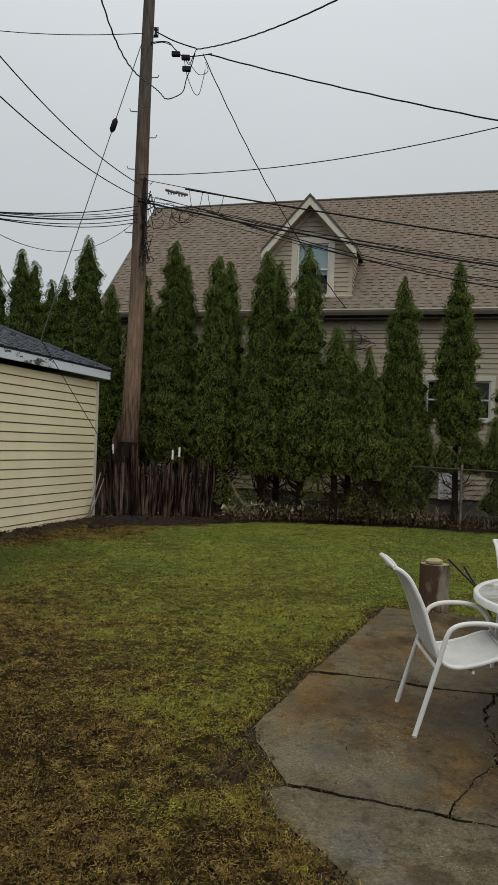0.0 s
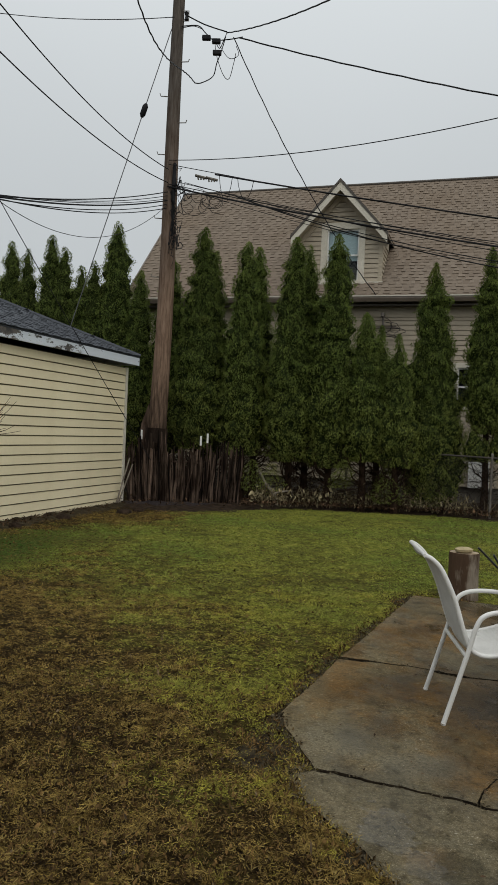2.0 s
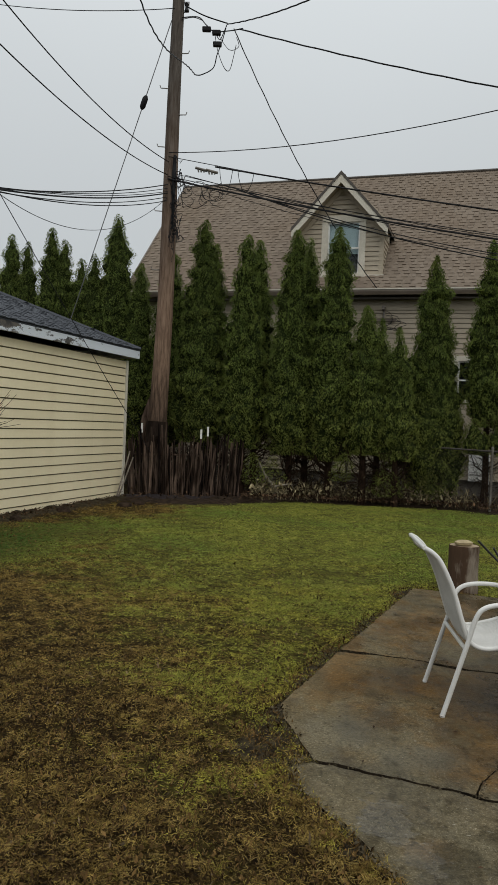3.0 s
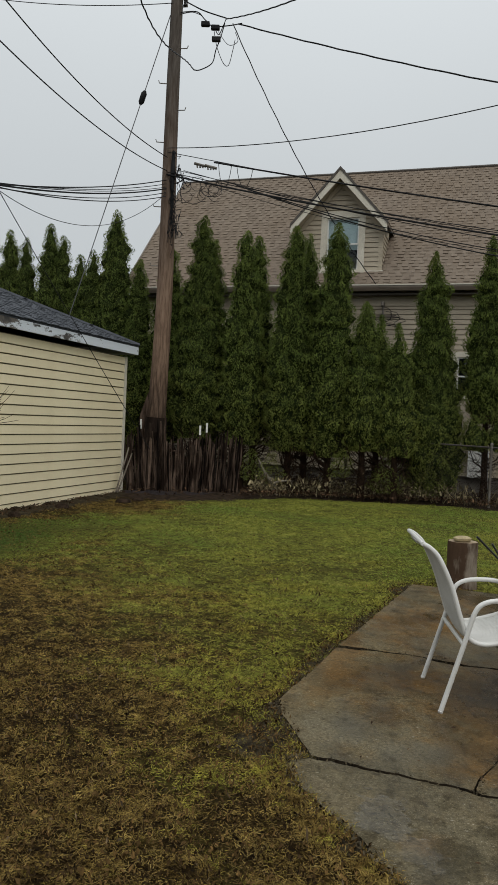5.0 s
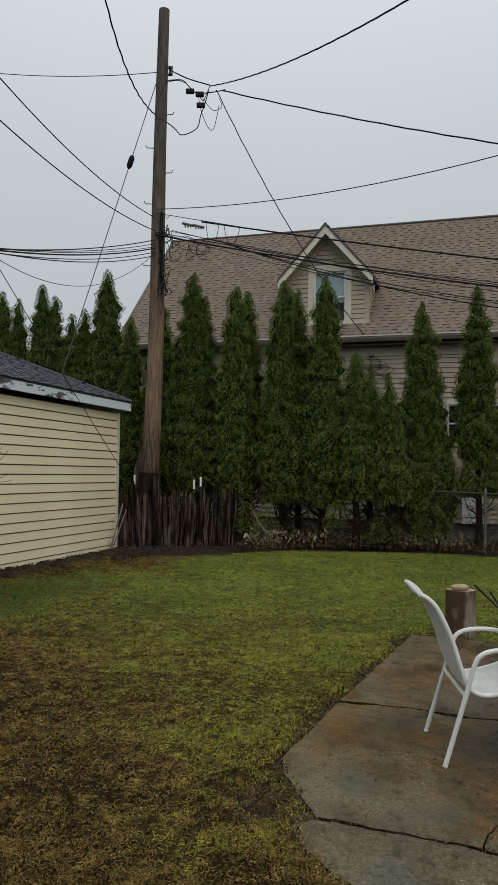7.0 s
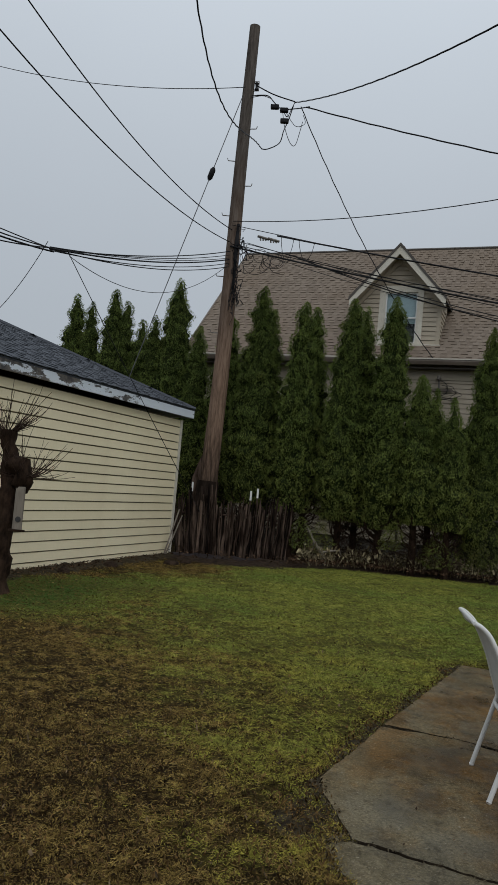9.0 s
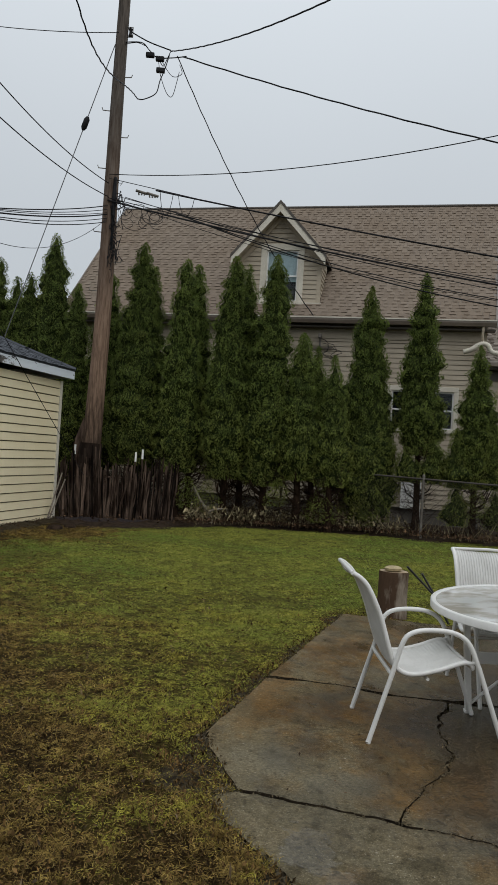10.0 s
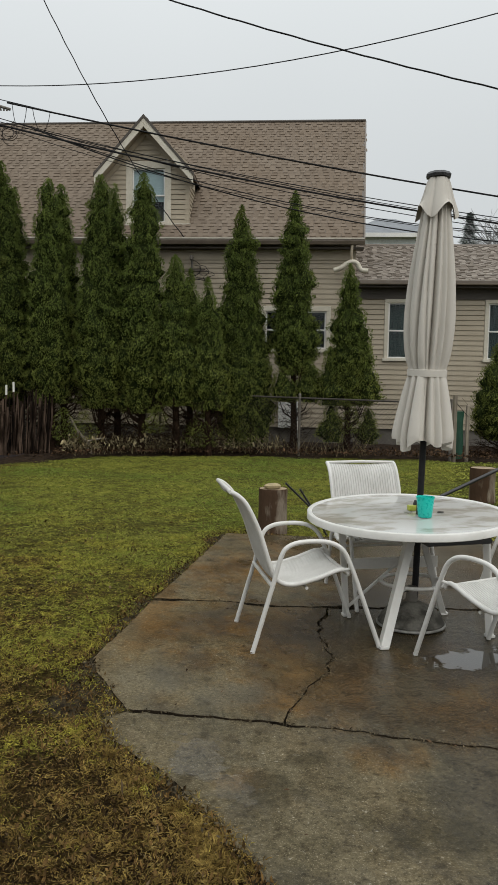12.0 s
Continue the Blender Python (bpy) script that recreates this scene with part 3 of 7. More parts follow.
def build_ground():
    def axis(lo, hi, a, b, step):
        mid = list(np.arange(a, b + 1e-6, step))
        return [lo, lo * 0.4 + a * 0.6, lo * 0.1 + a * 0.9] + mid + [b * 0.9 + hi * 0.1, b * 0.6 + hi * 0.4, hi]

    xs, ys = axis(-400, 400, -9, 10, 0.16), axis(-300, 500, 1.4, 17.4, 0.16)
    verts = []
    for y in ys:
        for x in xs:
            fade = 1.0 if -9 <= x <= 10 and 1.4 <= y <= 17.4 else 0.0
            h = 0.020 * noise.noise(Vector((x * 0.8, y * 0.8, 1))) + 0.014 * noise.noise(Vector((x * 3.1, y * 3.1, 4)))
            verts.append((x, y, (h - 0.042) * fade - 0.042 * (1 - fade)))
    g = Geo()
    w = len(xs)
    g.add(verts, [(j * w + i, j * w + i + 1, (j + 1) * w + i + 1, (j + 1) * w + i) for j in range(len(ys) - 1) for i in range(w - 1)])
    single("ground", g, SOIL, "thin wet lawn soil with bare brown patches", "ground", kind="structure", smooth=60)


def build_bed():
    g = Geo()
    rows = 14
    pts = smooth_line([(x, y, 0) for x, y in BED_EDGE], 8)
    verts = []
    for p in pts:
        for r in range(rows):
            t = r / (rows - 1)
            q = p + V * (t * 4.2) + Vector((0, 0, 0))
            j = 0.09 * noise.noise(Vector((q.x * 2.3, q.y * 2.3, 0)))
            h = min(t * 3, 1) * 0.07 - 0.045 + 0.05 * noise.noise(Vector((q.x * 2.7, q.y * 2.7, 7))) + 0.03 * noise.noise(Vector((q.x * 9, q.y * 9, 7)))
            verts.append((q.x + j, q.y + j * (1 - t), h if r else -0.05))
    g.add(verts, [(i * rows + r, (i + 1) * rows + r, (i + 1) * rows + r + 1, i * rows + r + 1) for i in range(len(pts) - 1) for r in range(rows - 1)])
    single("planting_bed", g, MULCH, "dark mulch bed along the back fence", "ground", kind="structure", smooth=60)


def jagged(pts, amount=0.012, step=0.05, seed=0):
    out = []
    for a, b in zip(pts, pts[1:]):
        a, b = Vector((*a, 0)), Vector((*b, 0))
        k = max(1, int((b - a).length / step))
        side = Vector((a.y - b.y, b.x - a.x, 0)).normalized()
        for i in range(k):
            p = a.lerp(b, i / k)
            out.append(p + side * amount * (noise.noise(Vector((p.x * 9 + seed, p.y * 9, seed))) + 0.6 * noise.noise(Vector((p.x * 27, p.y * 27 + seed, 3)))))
    return [(p.x, p.y) for p in out] + [tuple(pts[-1])]


def shifted(line, d, wide=0.0, thin=0.0):
    """The line moved sideways by d, to open a crack of uneven width."""
    out = []
    for i, p in enumerate(line):
        a, b = line[max(i - 1, 0)], line[min(i + 1, len(line) - 1)]
        t = Vector((b[0] - a[0], b[1] - a[1], 0)).normalized()
        k = d * (1 - thin * math.exp(-(((p[1] - 3.62) / 0.30) ** 2))) * max(0.16, 0.18 + 1.5 * abs(noise.noise(Vector((p[0] * 7, p[1] * 7, 2)))) + 0.9 * noise.noise(Vector((p[0] * 2.6, p[1] * 2.6, 9))) + wide * math.exp(-(((p[0] - 0.42) / 0.2) ** 2)))
        out.append((p[0] - t.y * k, p[1] + t.x * k))
    return out


def edge_width(x, y):
    """Width of the bare muddy strip beside the slabs: a ragged rim, broad in the notch between two slabs."""
    notch = 0.22 * math.exp(-(((y - 3.92) / 0.34) ** 2)) + 0.12 * math.exp(-(((y - 5.5) / 0.22) ** 2)) + 0.10 * math.exp(-(((y - 7.7) / 0.25) ** 2))
    return max(0.0, 0.025 + notch + 0.10 * noise.noise(Vector((x * 2.1, y * 2.1, 3))) + 0.06 * noise.noise(Vector((x * 7, y * 7, 3))))


PATIO_RIM = [(0.95, 0.9), (0.60, 2.36), (0.49, 2.71), (0.347, 3.02), (0.17, 3.34), (0.115, 3.60), (0.215, 3.66), (0.10, 4.15), (0.07, 4.36), (0.50, 5.48), (1.42, 7.82), (2.3, 7.52), (4.0, 7.1)]


def rim_distance(x, y):
    """Distance of the points from the patio's rim."""
    best = np.full(len(x), 99.0)
    for (x0, y0), (x1, y1) in zip(PATIO_RIM, PATIO_RIM[1:]):
        dx, dy = x1 - x0, y1 - y0
        k = np.clip(((x - x0) * dx + (y - y0) * dy) / (dx * dx + dy * dy), 0, 1)
        best = np.minimum(best, np.hypot(x - x0 - k * dx, y - y0 - k * dy))
    return best


def build_patio():
    patio = thing("patio", "cracked wet concrete patio slabs with brown stains", "patio", kind="structure")
    joint = jagged([(0.232, 3.657), (0.50, 3.549), (0.93, 3.38), (1.244, 3.246), (1.373, 3.18), (1.77, 3.0), (3.4, 2.36), (5.4, 1.55)], 0.016, 0.03, 1)
    crack = jagged([(0.50, 5.48), (0.976, 5.367), (1.283, 5.195), (1.664, 5.111), (2.51, 4.958), (2.761, 4.868), (5.4, 4.3)], 0.016, 0.05, 2)
    fork = [(1.664, 5.111), (1.511, 4.765), (1.43, 4.50), (1.42, 4.36), (1.394, 4.132), (1.30, 3.96), (1.163, 3.782), (1.06, 3.62), (0.965, 3.49), (0.93, 3.38)]
    fork = jagged(fork, 0.026, 0.035, 3)
    ic = min(range(len(crack)), key=lambda i: abs(crack[i][0] - 1.664))
    ij = min(range(len(joint)), key=lambda i: abs(joint[i][0] - 0.93))
    left = jagged([(0.232, 3.657), (0.10, 4.15), (0.08, 4.36), (0.50, 5.48)], 0.012, 0.06, 5)
    far_left = jagged([(0.50, 5.48), (1.42, 7.80)], 0.016, 0.06, 6)
    far = jagged([(1.42, 7.80), (2.3, 7.50), (5.4, 6.75)], 0.016, 0.1, 7)
    near_left = jagged([(1.1, -1.5), (0.90, 1.0), (0.60, 2.36), (0.49, 2.71), (0.347, 3.02), (0.17, 3.34), (0.12, 3.60), (0.232, 3.64)], 0.016, 0.025, 8)
    w = 0.014
    slabs = [
        (far_left + far[1:] + [(5.4, 4.3)] + list(reversed(shifted(crack, 0.034)))[1:], 0.003),
        (left[:-1] + shifted(crack[: ic + 1], -0.032) + shifted(fork, -w * 0.9, 0.0, 0.75)[1:] + list(reversed(joint[:ij]))[:-1], 0.000),
        (list(reversed(shifted(fork, w * 0.9, 0.0, 0.75))) + shifted(crack[ic:], -0.026)[1:] + [(5.4, 1.55)] + list(reversed(joint[ij:]))[1:-1], -0.003),
        (near_left[:-1] + shifted(joint, -0.014, 0.9) + [(5.4, -1.5)], -0.007),
    ]
    for poly, top in slabs:
        clean = [p for i, p in enumerate(poly) if i == 0 or math.dist(p, poly[i - 1]) > 0.004]
        slab = part("slab", Geo().prism(clean, -0.13, top), CONCRETE, patio, "stained wet concrete slab", bevel=0.0)
        slab.data.materials.append(GAP)
        slab.data.materials.append(MUD)  # mud clings to the outer sides; the inner ones carry painted crack shade
        for q in slab.data.polygons:
            inner = rim_distance(np.array([q.center.x]), np.array([q.center.y]))[0] > 0.06
            q.material_index = 0 if abs(q.normal.z) > 0.5 else 1 if inner else 2
    border = jagged(PATIO_RIM, 0.01, 0.04, 12)
    strip, verts = Geo(), []
    for i, q in enumerate(border):
        a, b = border[max(i - 1, 0)], border[min(i + 1, len(border) - 1)]
        t = Vector((b[0] - a[0], b[1] - a[1], 0)).normalized()
        w = edge_width(q[0], q[1])
        lump = 0.012 * noise.noise(Vector((q[0] * 11, q[1] * 11, 6)))
        for o, z in ((-0.09, -0.08), (-0.035, -0.011 + lump * 0.2), (w * 0.5, -0.016 - lump * 0.6), (w * 0.9 + 0.03, -0.032 + lump), (w + 0.10, -0.075)):
            verts.append((q[0] - t.y * o, q[1] + t.x * o, z))
    strip.add(verts, [(i * 5 + j, (i + 1) * 5 + j, (i + 1) * 5 + j + 1, i * 5 + j + 1) for i in range(len(border) - 1) for j in range(4)])
    part("edge_soil", strip, MUD, patio, "muddy dark soil along the slab edge", smooth=60)
    part("crack_soil", Geo().prism(PATIO, -0.125, -0.038), GAP, patio, "dark soil inside the cracks")
    return joint, crack, fork


build_ground()
build_bed()
CRACKS = build_patio()


# ---- siding, shingles, windows ----
def clapboards(g, s0, s1, z0, z1, course, holes, face, thick=0.034):
    """Rows of lapped boards on the plane y = face (outside is -y), broken at the openings."""
    k = max(1, round((z1 - z0) / course))
    h = (z1 - z0) / k
    for i in range(k):
        lo, hi = z0 + i * h, z0 + (i + 1) * h
        cuts = sorted((a, b) for a, b, c, d in holes if c < hi - 0.02 and d > lo + 0.02)
        s = s0
        for a, b in cuts + [(s1, s1)]:
            if a > s + 0.01:
                e = min(a, s1)
                hi = lo + h - 0.017
                g.add([(s, face - thick, lo), (e, face - thick, lo), (e, face - thick * 0.55, hi), (s, face - thick * 0.55, hi), (s, face, lo), (e, face, lo), (e, face, hi), (s, face, hi)],
                      [(0, 1, 2, 3), (4, 0, 3, 7), (5, 6, 2, 1), (4, 5, 1, 0), (3, 2, 6, 7)])
            s = max(s, b)
    return g


def backing(g, s0, s1, z0, z1, holes, face, depth):
    """The wall behind the boards, with its openings."""
    xs = sorted({s0, s1, *(min(max(v, s0), s1) for h in holes for v in h[:2])})
    zs = sorted({z0, z1, *(min(max(v, z0), z1) for h in holes for v in h[2:])})
    for a, b in zip(xs, xs[1:]):
        for c, d in zip(zs, zs[1:]):
            if not any(h[0] <= (a + b) / 2 <= h[1] and h[2] <= (c + d) / 2 <= h[3] for h in holes):
                g.span((a, face, c), (b, face + depth, d))
    return g


def shingles(origin, along, up, normal, width, height, row=0.143, tab=0.21, thick=0.010, keep=None, seed=1):
    """Overlapping shingle tabs on a slope, one mesh."""
    r = random.Random(seed)
    g = Geo()
    for j in range(int(height / row) + 1):
        x, high = -r.uniform(0, tab), False
        while x < width:
            w = tab * r.uniform(0.45, 1.05)
            high = not high
            a, b = max(x, 0), min(x + w - 0.006, width)
            lo, hi = j * row - 0.004, min((j + 1) * row + 0.02, height)
            x += w
            if b - a < 0.03 or hi <= lo or (keep and not keep((a + b) / 2, (lo + hi) / 2)):
                continue
            t = thick * (r.uniform(2.2, 3.0) if high else r.uniform(0.5, 0.9))
            p = lambda s, q, n: origin + along * s + up * q + normal * n
            g.add([p(a, lo, t), p(b, lo, t), p(b, hi, 0.002), p(a, hi, 0.002), p(a, lo, 0), p(b, lo, 0)], [(0, 1, 2, 3), (4, 5, 1, 0), (4, 0, 3), (5, 2, 1)])
    return g


def sash_window(parent, s0, s1, z0, z1, face, trim, trim_material, curtain=None, panes=1):
    """A double-hung window in an opening of the wall y = face; s and z are the outside of its trim."""
    win = part("window", Geo().span((s0 - 0.0, face - 0.045, z1 - trim * 1.1), (s1, face + 0.03, z1)), trim_material, parent, "double-hung window with a pale painted frame", bevel=0.006)
    for name, lo, hi in (("side_trim", (s0, face - 0.04, z0 + trim * 0.8), (s0 + trim, face + 0.03, z1 - trim * 1.1)), ("side_trim", (s1 - trim, face - 0.04, z0 + trim * 0.8), (s1, face + 0.03, z1 - trim * 1.1)),
                         ("sill", (s0 - 0.03, face - 0.075, z0), (s1 + 0.03, face + 0.03, z0 + trim * 0.8))):
        part(name, Geo().span(lo, hi), trim_material, win, bevel=0.006)
    a, b, c, d = s0 + trim, s1 - trim, z0 + trim * 0.8, z1 - trim * 1.1
    cells = [(a + (b - a) * i / panes, a + (b - a) * (i + 1) / panes) for i in range(panes)]
    for i, (p, q) in enumerate(cells):
        if i:
            part("mullion", Geo().span((p - 0.05, face - 0.03, c), (p + 0.05, face + 0.03, d)), trim_material, win, bevel=0.005)
        p, q = p + (0.05 if i else 0), q - (0.05 if i < panes - 1 else 0)
        mid = (c + d) / 2
        for lo, hi, y in ((mid - 0.02, d, face + 0.005), (c, mid + 0.02, face + 0.03)):
            f = Geo()
            bar = 0.038
            f.span((p, y, lo), (p + bar, y + 0.03, hi)).span((q - bar, y, lo), (q, y + 0.03, hi)).span((p + bar, y, lo), (q - bar, y + 0.03, lo + bar)).span((p + bar, y, hi - bar), (q - bar, y + 0.03, hi))
            sash = part("sash", f, WHITE_TRIM, win, bevel=0.003)
            part("pane", Geo().span((p + bar - 0.004, y + 0.012, lo + bar - 0.004), (q - bar + 0.004, y + 0.018, hi - bar + 0.004)), PANE, win).visible_shadow = False
        if curtain:
            f, n = Geo(), 40
            rows = []
            for k in range(n + 1):
                x = p + (q - p) * k / n
                rows.append((x, face + 0.14 + 0.018 * math.sin(k * 1.25) + 0.01 * math.sin(k * 0.4)))
            f.add([(x, y, c) for x, y in rows] + [(x, y, d) for x, y in rows], [(k, k + 1, n + 2 + k, n + 1 + k) for k in range(n)])
            part("curtain", f, curtain, win, "closed pleated curtain", smooth=60)
    f = Geo()
    f.span((a - 0.02, face + 0.5, c - 0.02), (b + 0.02, face + 0.52, d + 0.02))
    f.span((a - 0.03, face + 0.06, c), (a, face + 0.5, d)).span((b, face + 0.06, c), (b + 0.03, face + 0.5, d)).span((a, face + 0.06, c - 0.03), (b, face + 0.5, c)).span((a, face + 0.06, d), (b, face + 0.5, d + 0.03))
    part("dark_interior", f, ROOM, win)
    return win


# ---- the brown house behind the trees ----
HOUSE = Matrix.Translation((4.7, 19.6, 0)) @ Matrix.Rotation(radians(GRID_TURN), 4, "Z")
EAVE, SLOPE = 5.10, 1.012


def build_house():
    house = thing("house", "tan sided house with a steep brown shingle roof and dormer", "house", HOUSE)
    holes = [(-0.30, 1.30, 2.42, 3.42)]
    part("front_wall", backing(Geo(), -9.2, 1.95, 0.42, EAVE + 0.05, holes, 0.0, 0.18), TAN, house)
    part("siding", clapboards(Geo(), -9.2, 1.93, 0.42, EAVE - 0.02, 0.125, holes, 0.0), TAN, house, "tan horizontal lap siding")
    part("foundation", Geo().span((-9.2, 0.02, -0.1), (1.95, 0.2, 0.42)), BLOCK, house, "grey block foundation")
    part("corner_board", Geo().span((1.86, -0.03, 0.42), (1.98, 0.0, EAVE)), TAN, house, bevel=0.004)
    ridge_b, ridge_z = 3.80, EAVE + 4.15 * SLOPE
    for s in (-9.2, 1.77):
        part("gable_wall", Geo().add([(s, 0.18, 0), (s, 7.6, 0), (s, 7.6, EAVE), (s, ridge_b, ridge_z - 0.25), (s, 0.18, EAVE + 0.3), (s + 0.18, 0.18, 0), (s + 0.18, 7.6, 0), (s + 0.18, 7.6, EAVE), (s + 0.18, ridge_b, ridge_z - 0.25), (s + 0.18, 0.18, EAVE + 0.3)],
                                     [(0, 1, 2, 3, 4), (9, 8, 7, 6, 5), (0, 5, 6, 1), (1, 6, 7, 2), (2, 7, 8, 3), (3, 8, 9, 4), (4, 9, 5, 0)]), TAN, house)
    part("back_wall", Geo().span((-9.02, 7.42, 0), (1.77, 7.6, EAVE)), TAN, house)
    n = Vector((0, -SLOPE, 1)).normalized()
    up = Vector((0, 1, SLOPE)).normalized()
    length = 4.15 * math.hypot(1, SLOPE)
    left, right, crest = -9.45, 2.16, 2.40

    def slab(s0, s1, b0, z0, b1, z1, s2, t=0.09):
        return Geo().add([(s0, b0, z0), (s1, b0, z0), (s2, b1, z1), (s0, b1, z1), (s0, b0, z0 - t), (s1, b0, z0 - t), (s2, b1, z1 - t), (s0, b1, z1 - t)],
                         [(0, 1, 2, 3), (7, 6, 5, 4), (4, 5, 1, 0), (5, 6, 2, 1), (6, 7, 3, 2), (7, 4, 0, 3)])

    roof = part("roof", slab(left, right, -0.35, EAVE, ridge_b, ridge_z, crest), BROWN_TRIM, house)
    part("back_roof", slab(left, crest, ridge_b + 0.004, ridge_z, 7.95, EAVE, crest), BROWN_TRIM, house)
    # the dormer's footprint stays free of shingles
    def free(s, q):
        b = -0.35 + q / math.hypot(1, SLOPE)
        s = s + left
        z = EAVE + (b + 0.35) * SLOPE
        if s > right + (crest - right) * q / length - 0.03:
            return False
        return not (b > 0.15 and abs(s + 3.41) < 1.11 and z < 6.94 or z >= 6.94 and abs(s + 3.41) < (8.20 - z) * 0.88 - 0.05)

    tagged(part("shingles", shingles(Vector((left, -0.35, EAVE + 0.004)), Vector((1, 0, 0)), up, n, crest - left, length, 0.140, 0.18, 0.0075, free, 3), SHINGLE, roof, "brown asphalt shingles in uneven tabs"), kind="stuff")
    part("ridge_cap", Geo().tube([(left, ridge_b, ridge_z + 0.0), (crest, ridge_b, ridge_z + 0.03)], 0.045, 8), DARK_SOFFIT, roof, smooth=40)
    for s, e in ((left, left), (right, crest)):
        part("rake_board", Geo().add([(s - 0.02, -0.37, EAVE + 0.03), (s + 0.02, -0.37, EAVE + 0.03), (e + 0.02, ridge_b, ridge_z + 0.03), (e - 0.02, ridge_b, ridge_z + 0.03), (s - 0.02, -0.37, EAVE - 0.14), (s + 0.02, -0.37, EAVE - 0.14), (e + 0.02, ridge_b, ridge_z - 0.14), (e - 0.02, ridge_b, ridge_z - 0.14)],
                                      [(0, 1, 2, 3), (7, 6, 5, 4), (4, 5, 1, 0), (5, 6, 2, 1), (6, 7, 3, 2), (7, 4, 0, 3)]), BROWN_TRIM, roof)
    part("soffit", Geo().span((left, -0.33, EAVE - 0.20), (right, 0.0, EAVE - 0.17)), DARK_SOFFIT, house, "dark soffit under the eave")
    part("frieze", Geo().span((-9.2, -0.05, EAVE - 0.45), (1.95, -0.026, EAVE - 0.20)), TAN, house)
    gut = Geo()
    prof = [(-0.36, 0.02), (-0.36, -0.12), (-0.45, -0.12), (-0.48, -0.04), (-0.48, 0.03), (-0.465, 0.03), (-0.465, -0.03), (-0.44, -0.10), (-0.375, -0.10), (-0.375, 0.02)]
    m = len(prof)
    gut.add([(left, b, EAVE + z) for b, z in prof] + [(right, b, EAVE + z) for b, z in prof], [(i, (i + 1) % m, m + (i + 1) % m, m + i) for i in range(m)] + [tuple(range(m)), tuple(reversed(range(m, 2 * m)))])
    part("gutter", gut, BROWN_TRIM, house, "brown metal gutter with a pale lip")
    part("gutter_lip", Geo().span((left, -0.492, EAVE + 0.006), (right, -0.481, EAVE + 0.034)), CREAM_TRIM, house)
    sash_window(house, -0.38, 1.38, 2.34, 3.50, 0.0, 0.11, CREAM_TRIM, None, 2)
    build_dormer(house)
    build_wing(house)
    # electric service: mast, head and loose loops on the wall
    mast = part("service_mast", Geo().tube([(-2.17, -0.10, 3.3), (-2.17, -0.10, 4.62)], 0.028, 8), GALVANISED, house, "grey conduit mast with cable loops", smooth=40)
    part("weatherhead", Geo().tube([(-2.17, -0.10, 4.60), (-2.17, -0.13, 4.70), (-2.17, -0.22, 4.70), (-2.17, -0.28, 4.62)], [0.03, 0.05, 0.05, 0.03], 8), GALVANISED, mast, smooth=40)
    for k in range(5):
        a = rnd.uniform(0.10, 0.30)
        loop = [(-2.17 + 0.1 * k * rnd.uniform(0.6, 1.2) + a * math.sin(t), -0.12 - 0.03 * k, 4.42 - 0.05 * k + a * 0.9 * math.cos(t)) for t in np.linspace(0, 5.2, 16)]
        part("cable_loop", Geo().tube(loop, 0.008, 5), CABLE, mast)
    part("wall_bracket", Geo().span((-2.5, -0.07, 4.36), (-1.85, -0.03, 4.42)), BROWN_TRIM, mast)
    # downspout and its pale elbow over the low roof
    spout = [(1.86, -0.40, EAVE - 0.10), (1.85, -0.36, 4.75), (1.86, -0.30, 4.62)]
    part("downspout", Geo().tube(smooth_line(spout, 4), 0.035, 8), TAN, house, smooth=40)
    elbow = [(1.42, -0.34, 4.36), (1.60, -0.36, 4.42), (1.74, -0.36, 4.52), (1.88, -0.36, 4.57), (2.0, -0.36, 4.52), (2.04, -0.36, 4.44), (2.12, -0.36, 4.36), (2.27, -0.36, 4.35)]
    pts = smooth_line(elbow, 7)
    part("elbow_pipe", Geo().tube(pts, [0.066 if i % 2 else 0.056 for i in range(len(pts))], 12), CREAM_TRIM, house, "ribbed cream drain elbow", smooth=80)
    # small pale hatch low on the wall
    hatch = part("cellar_hatch", Geo().span((0.10, -0.10, 0.40), (0.47, -0.02, 1.06)), WHITE_TRIM, house, "small white hatch low on the wall", bevel=0.008)
    part("hatch_frame", Geo().span((0.49, -0.09, 0.15), (0.60, -0.02, 1.08)), WHITE_TRIM, hatch, bevel=0.006)
    return house


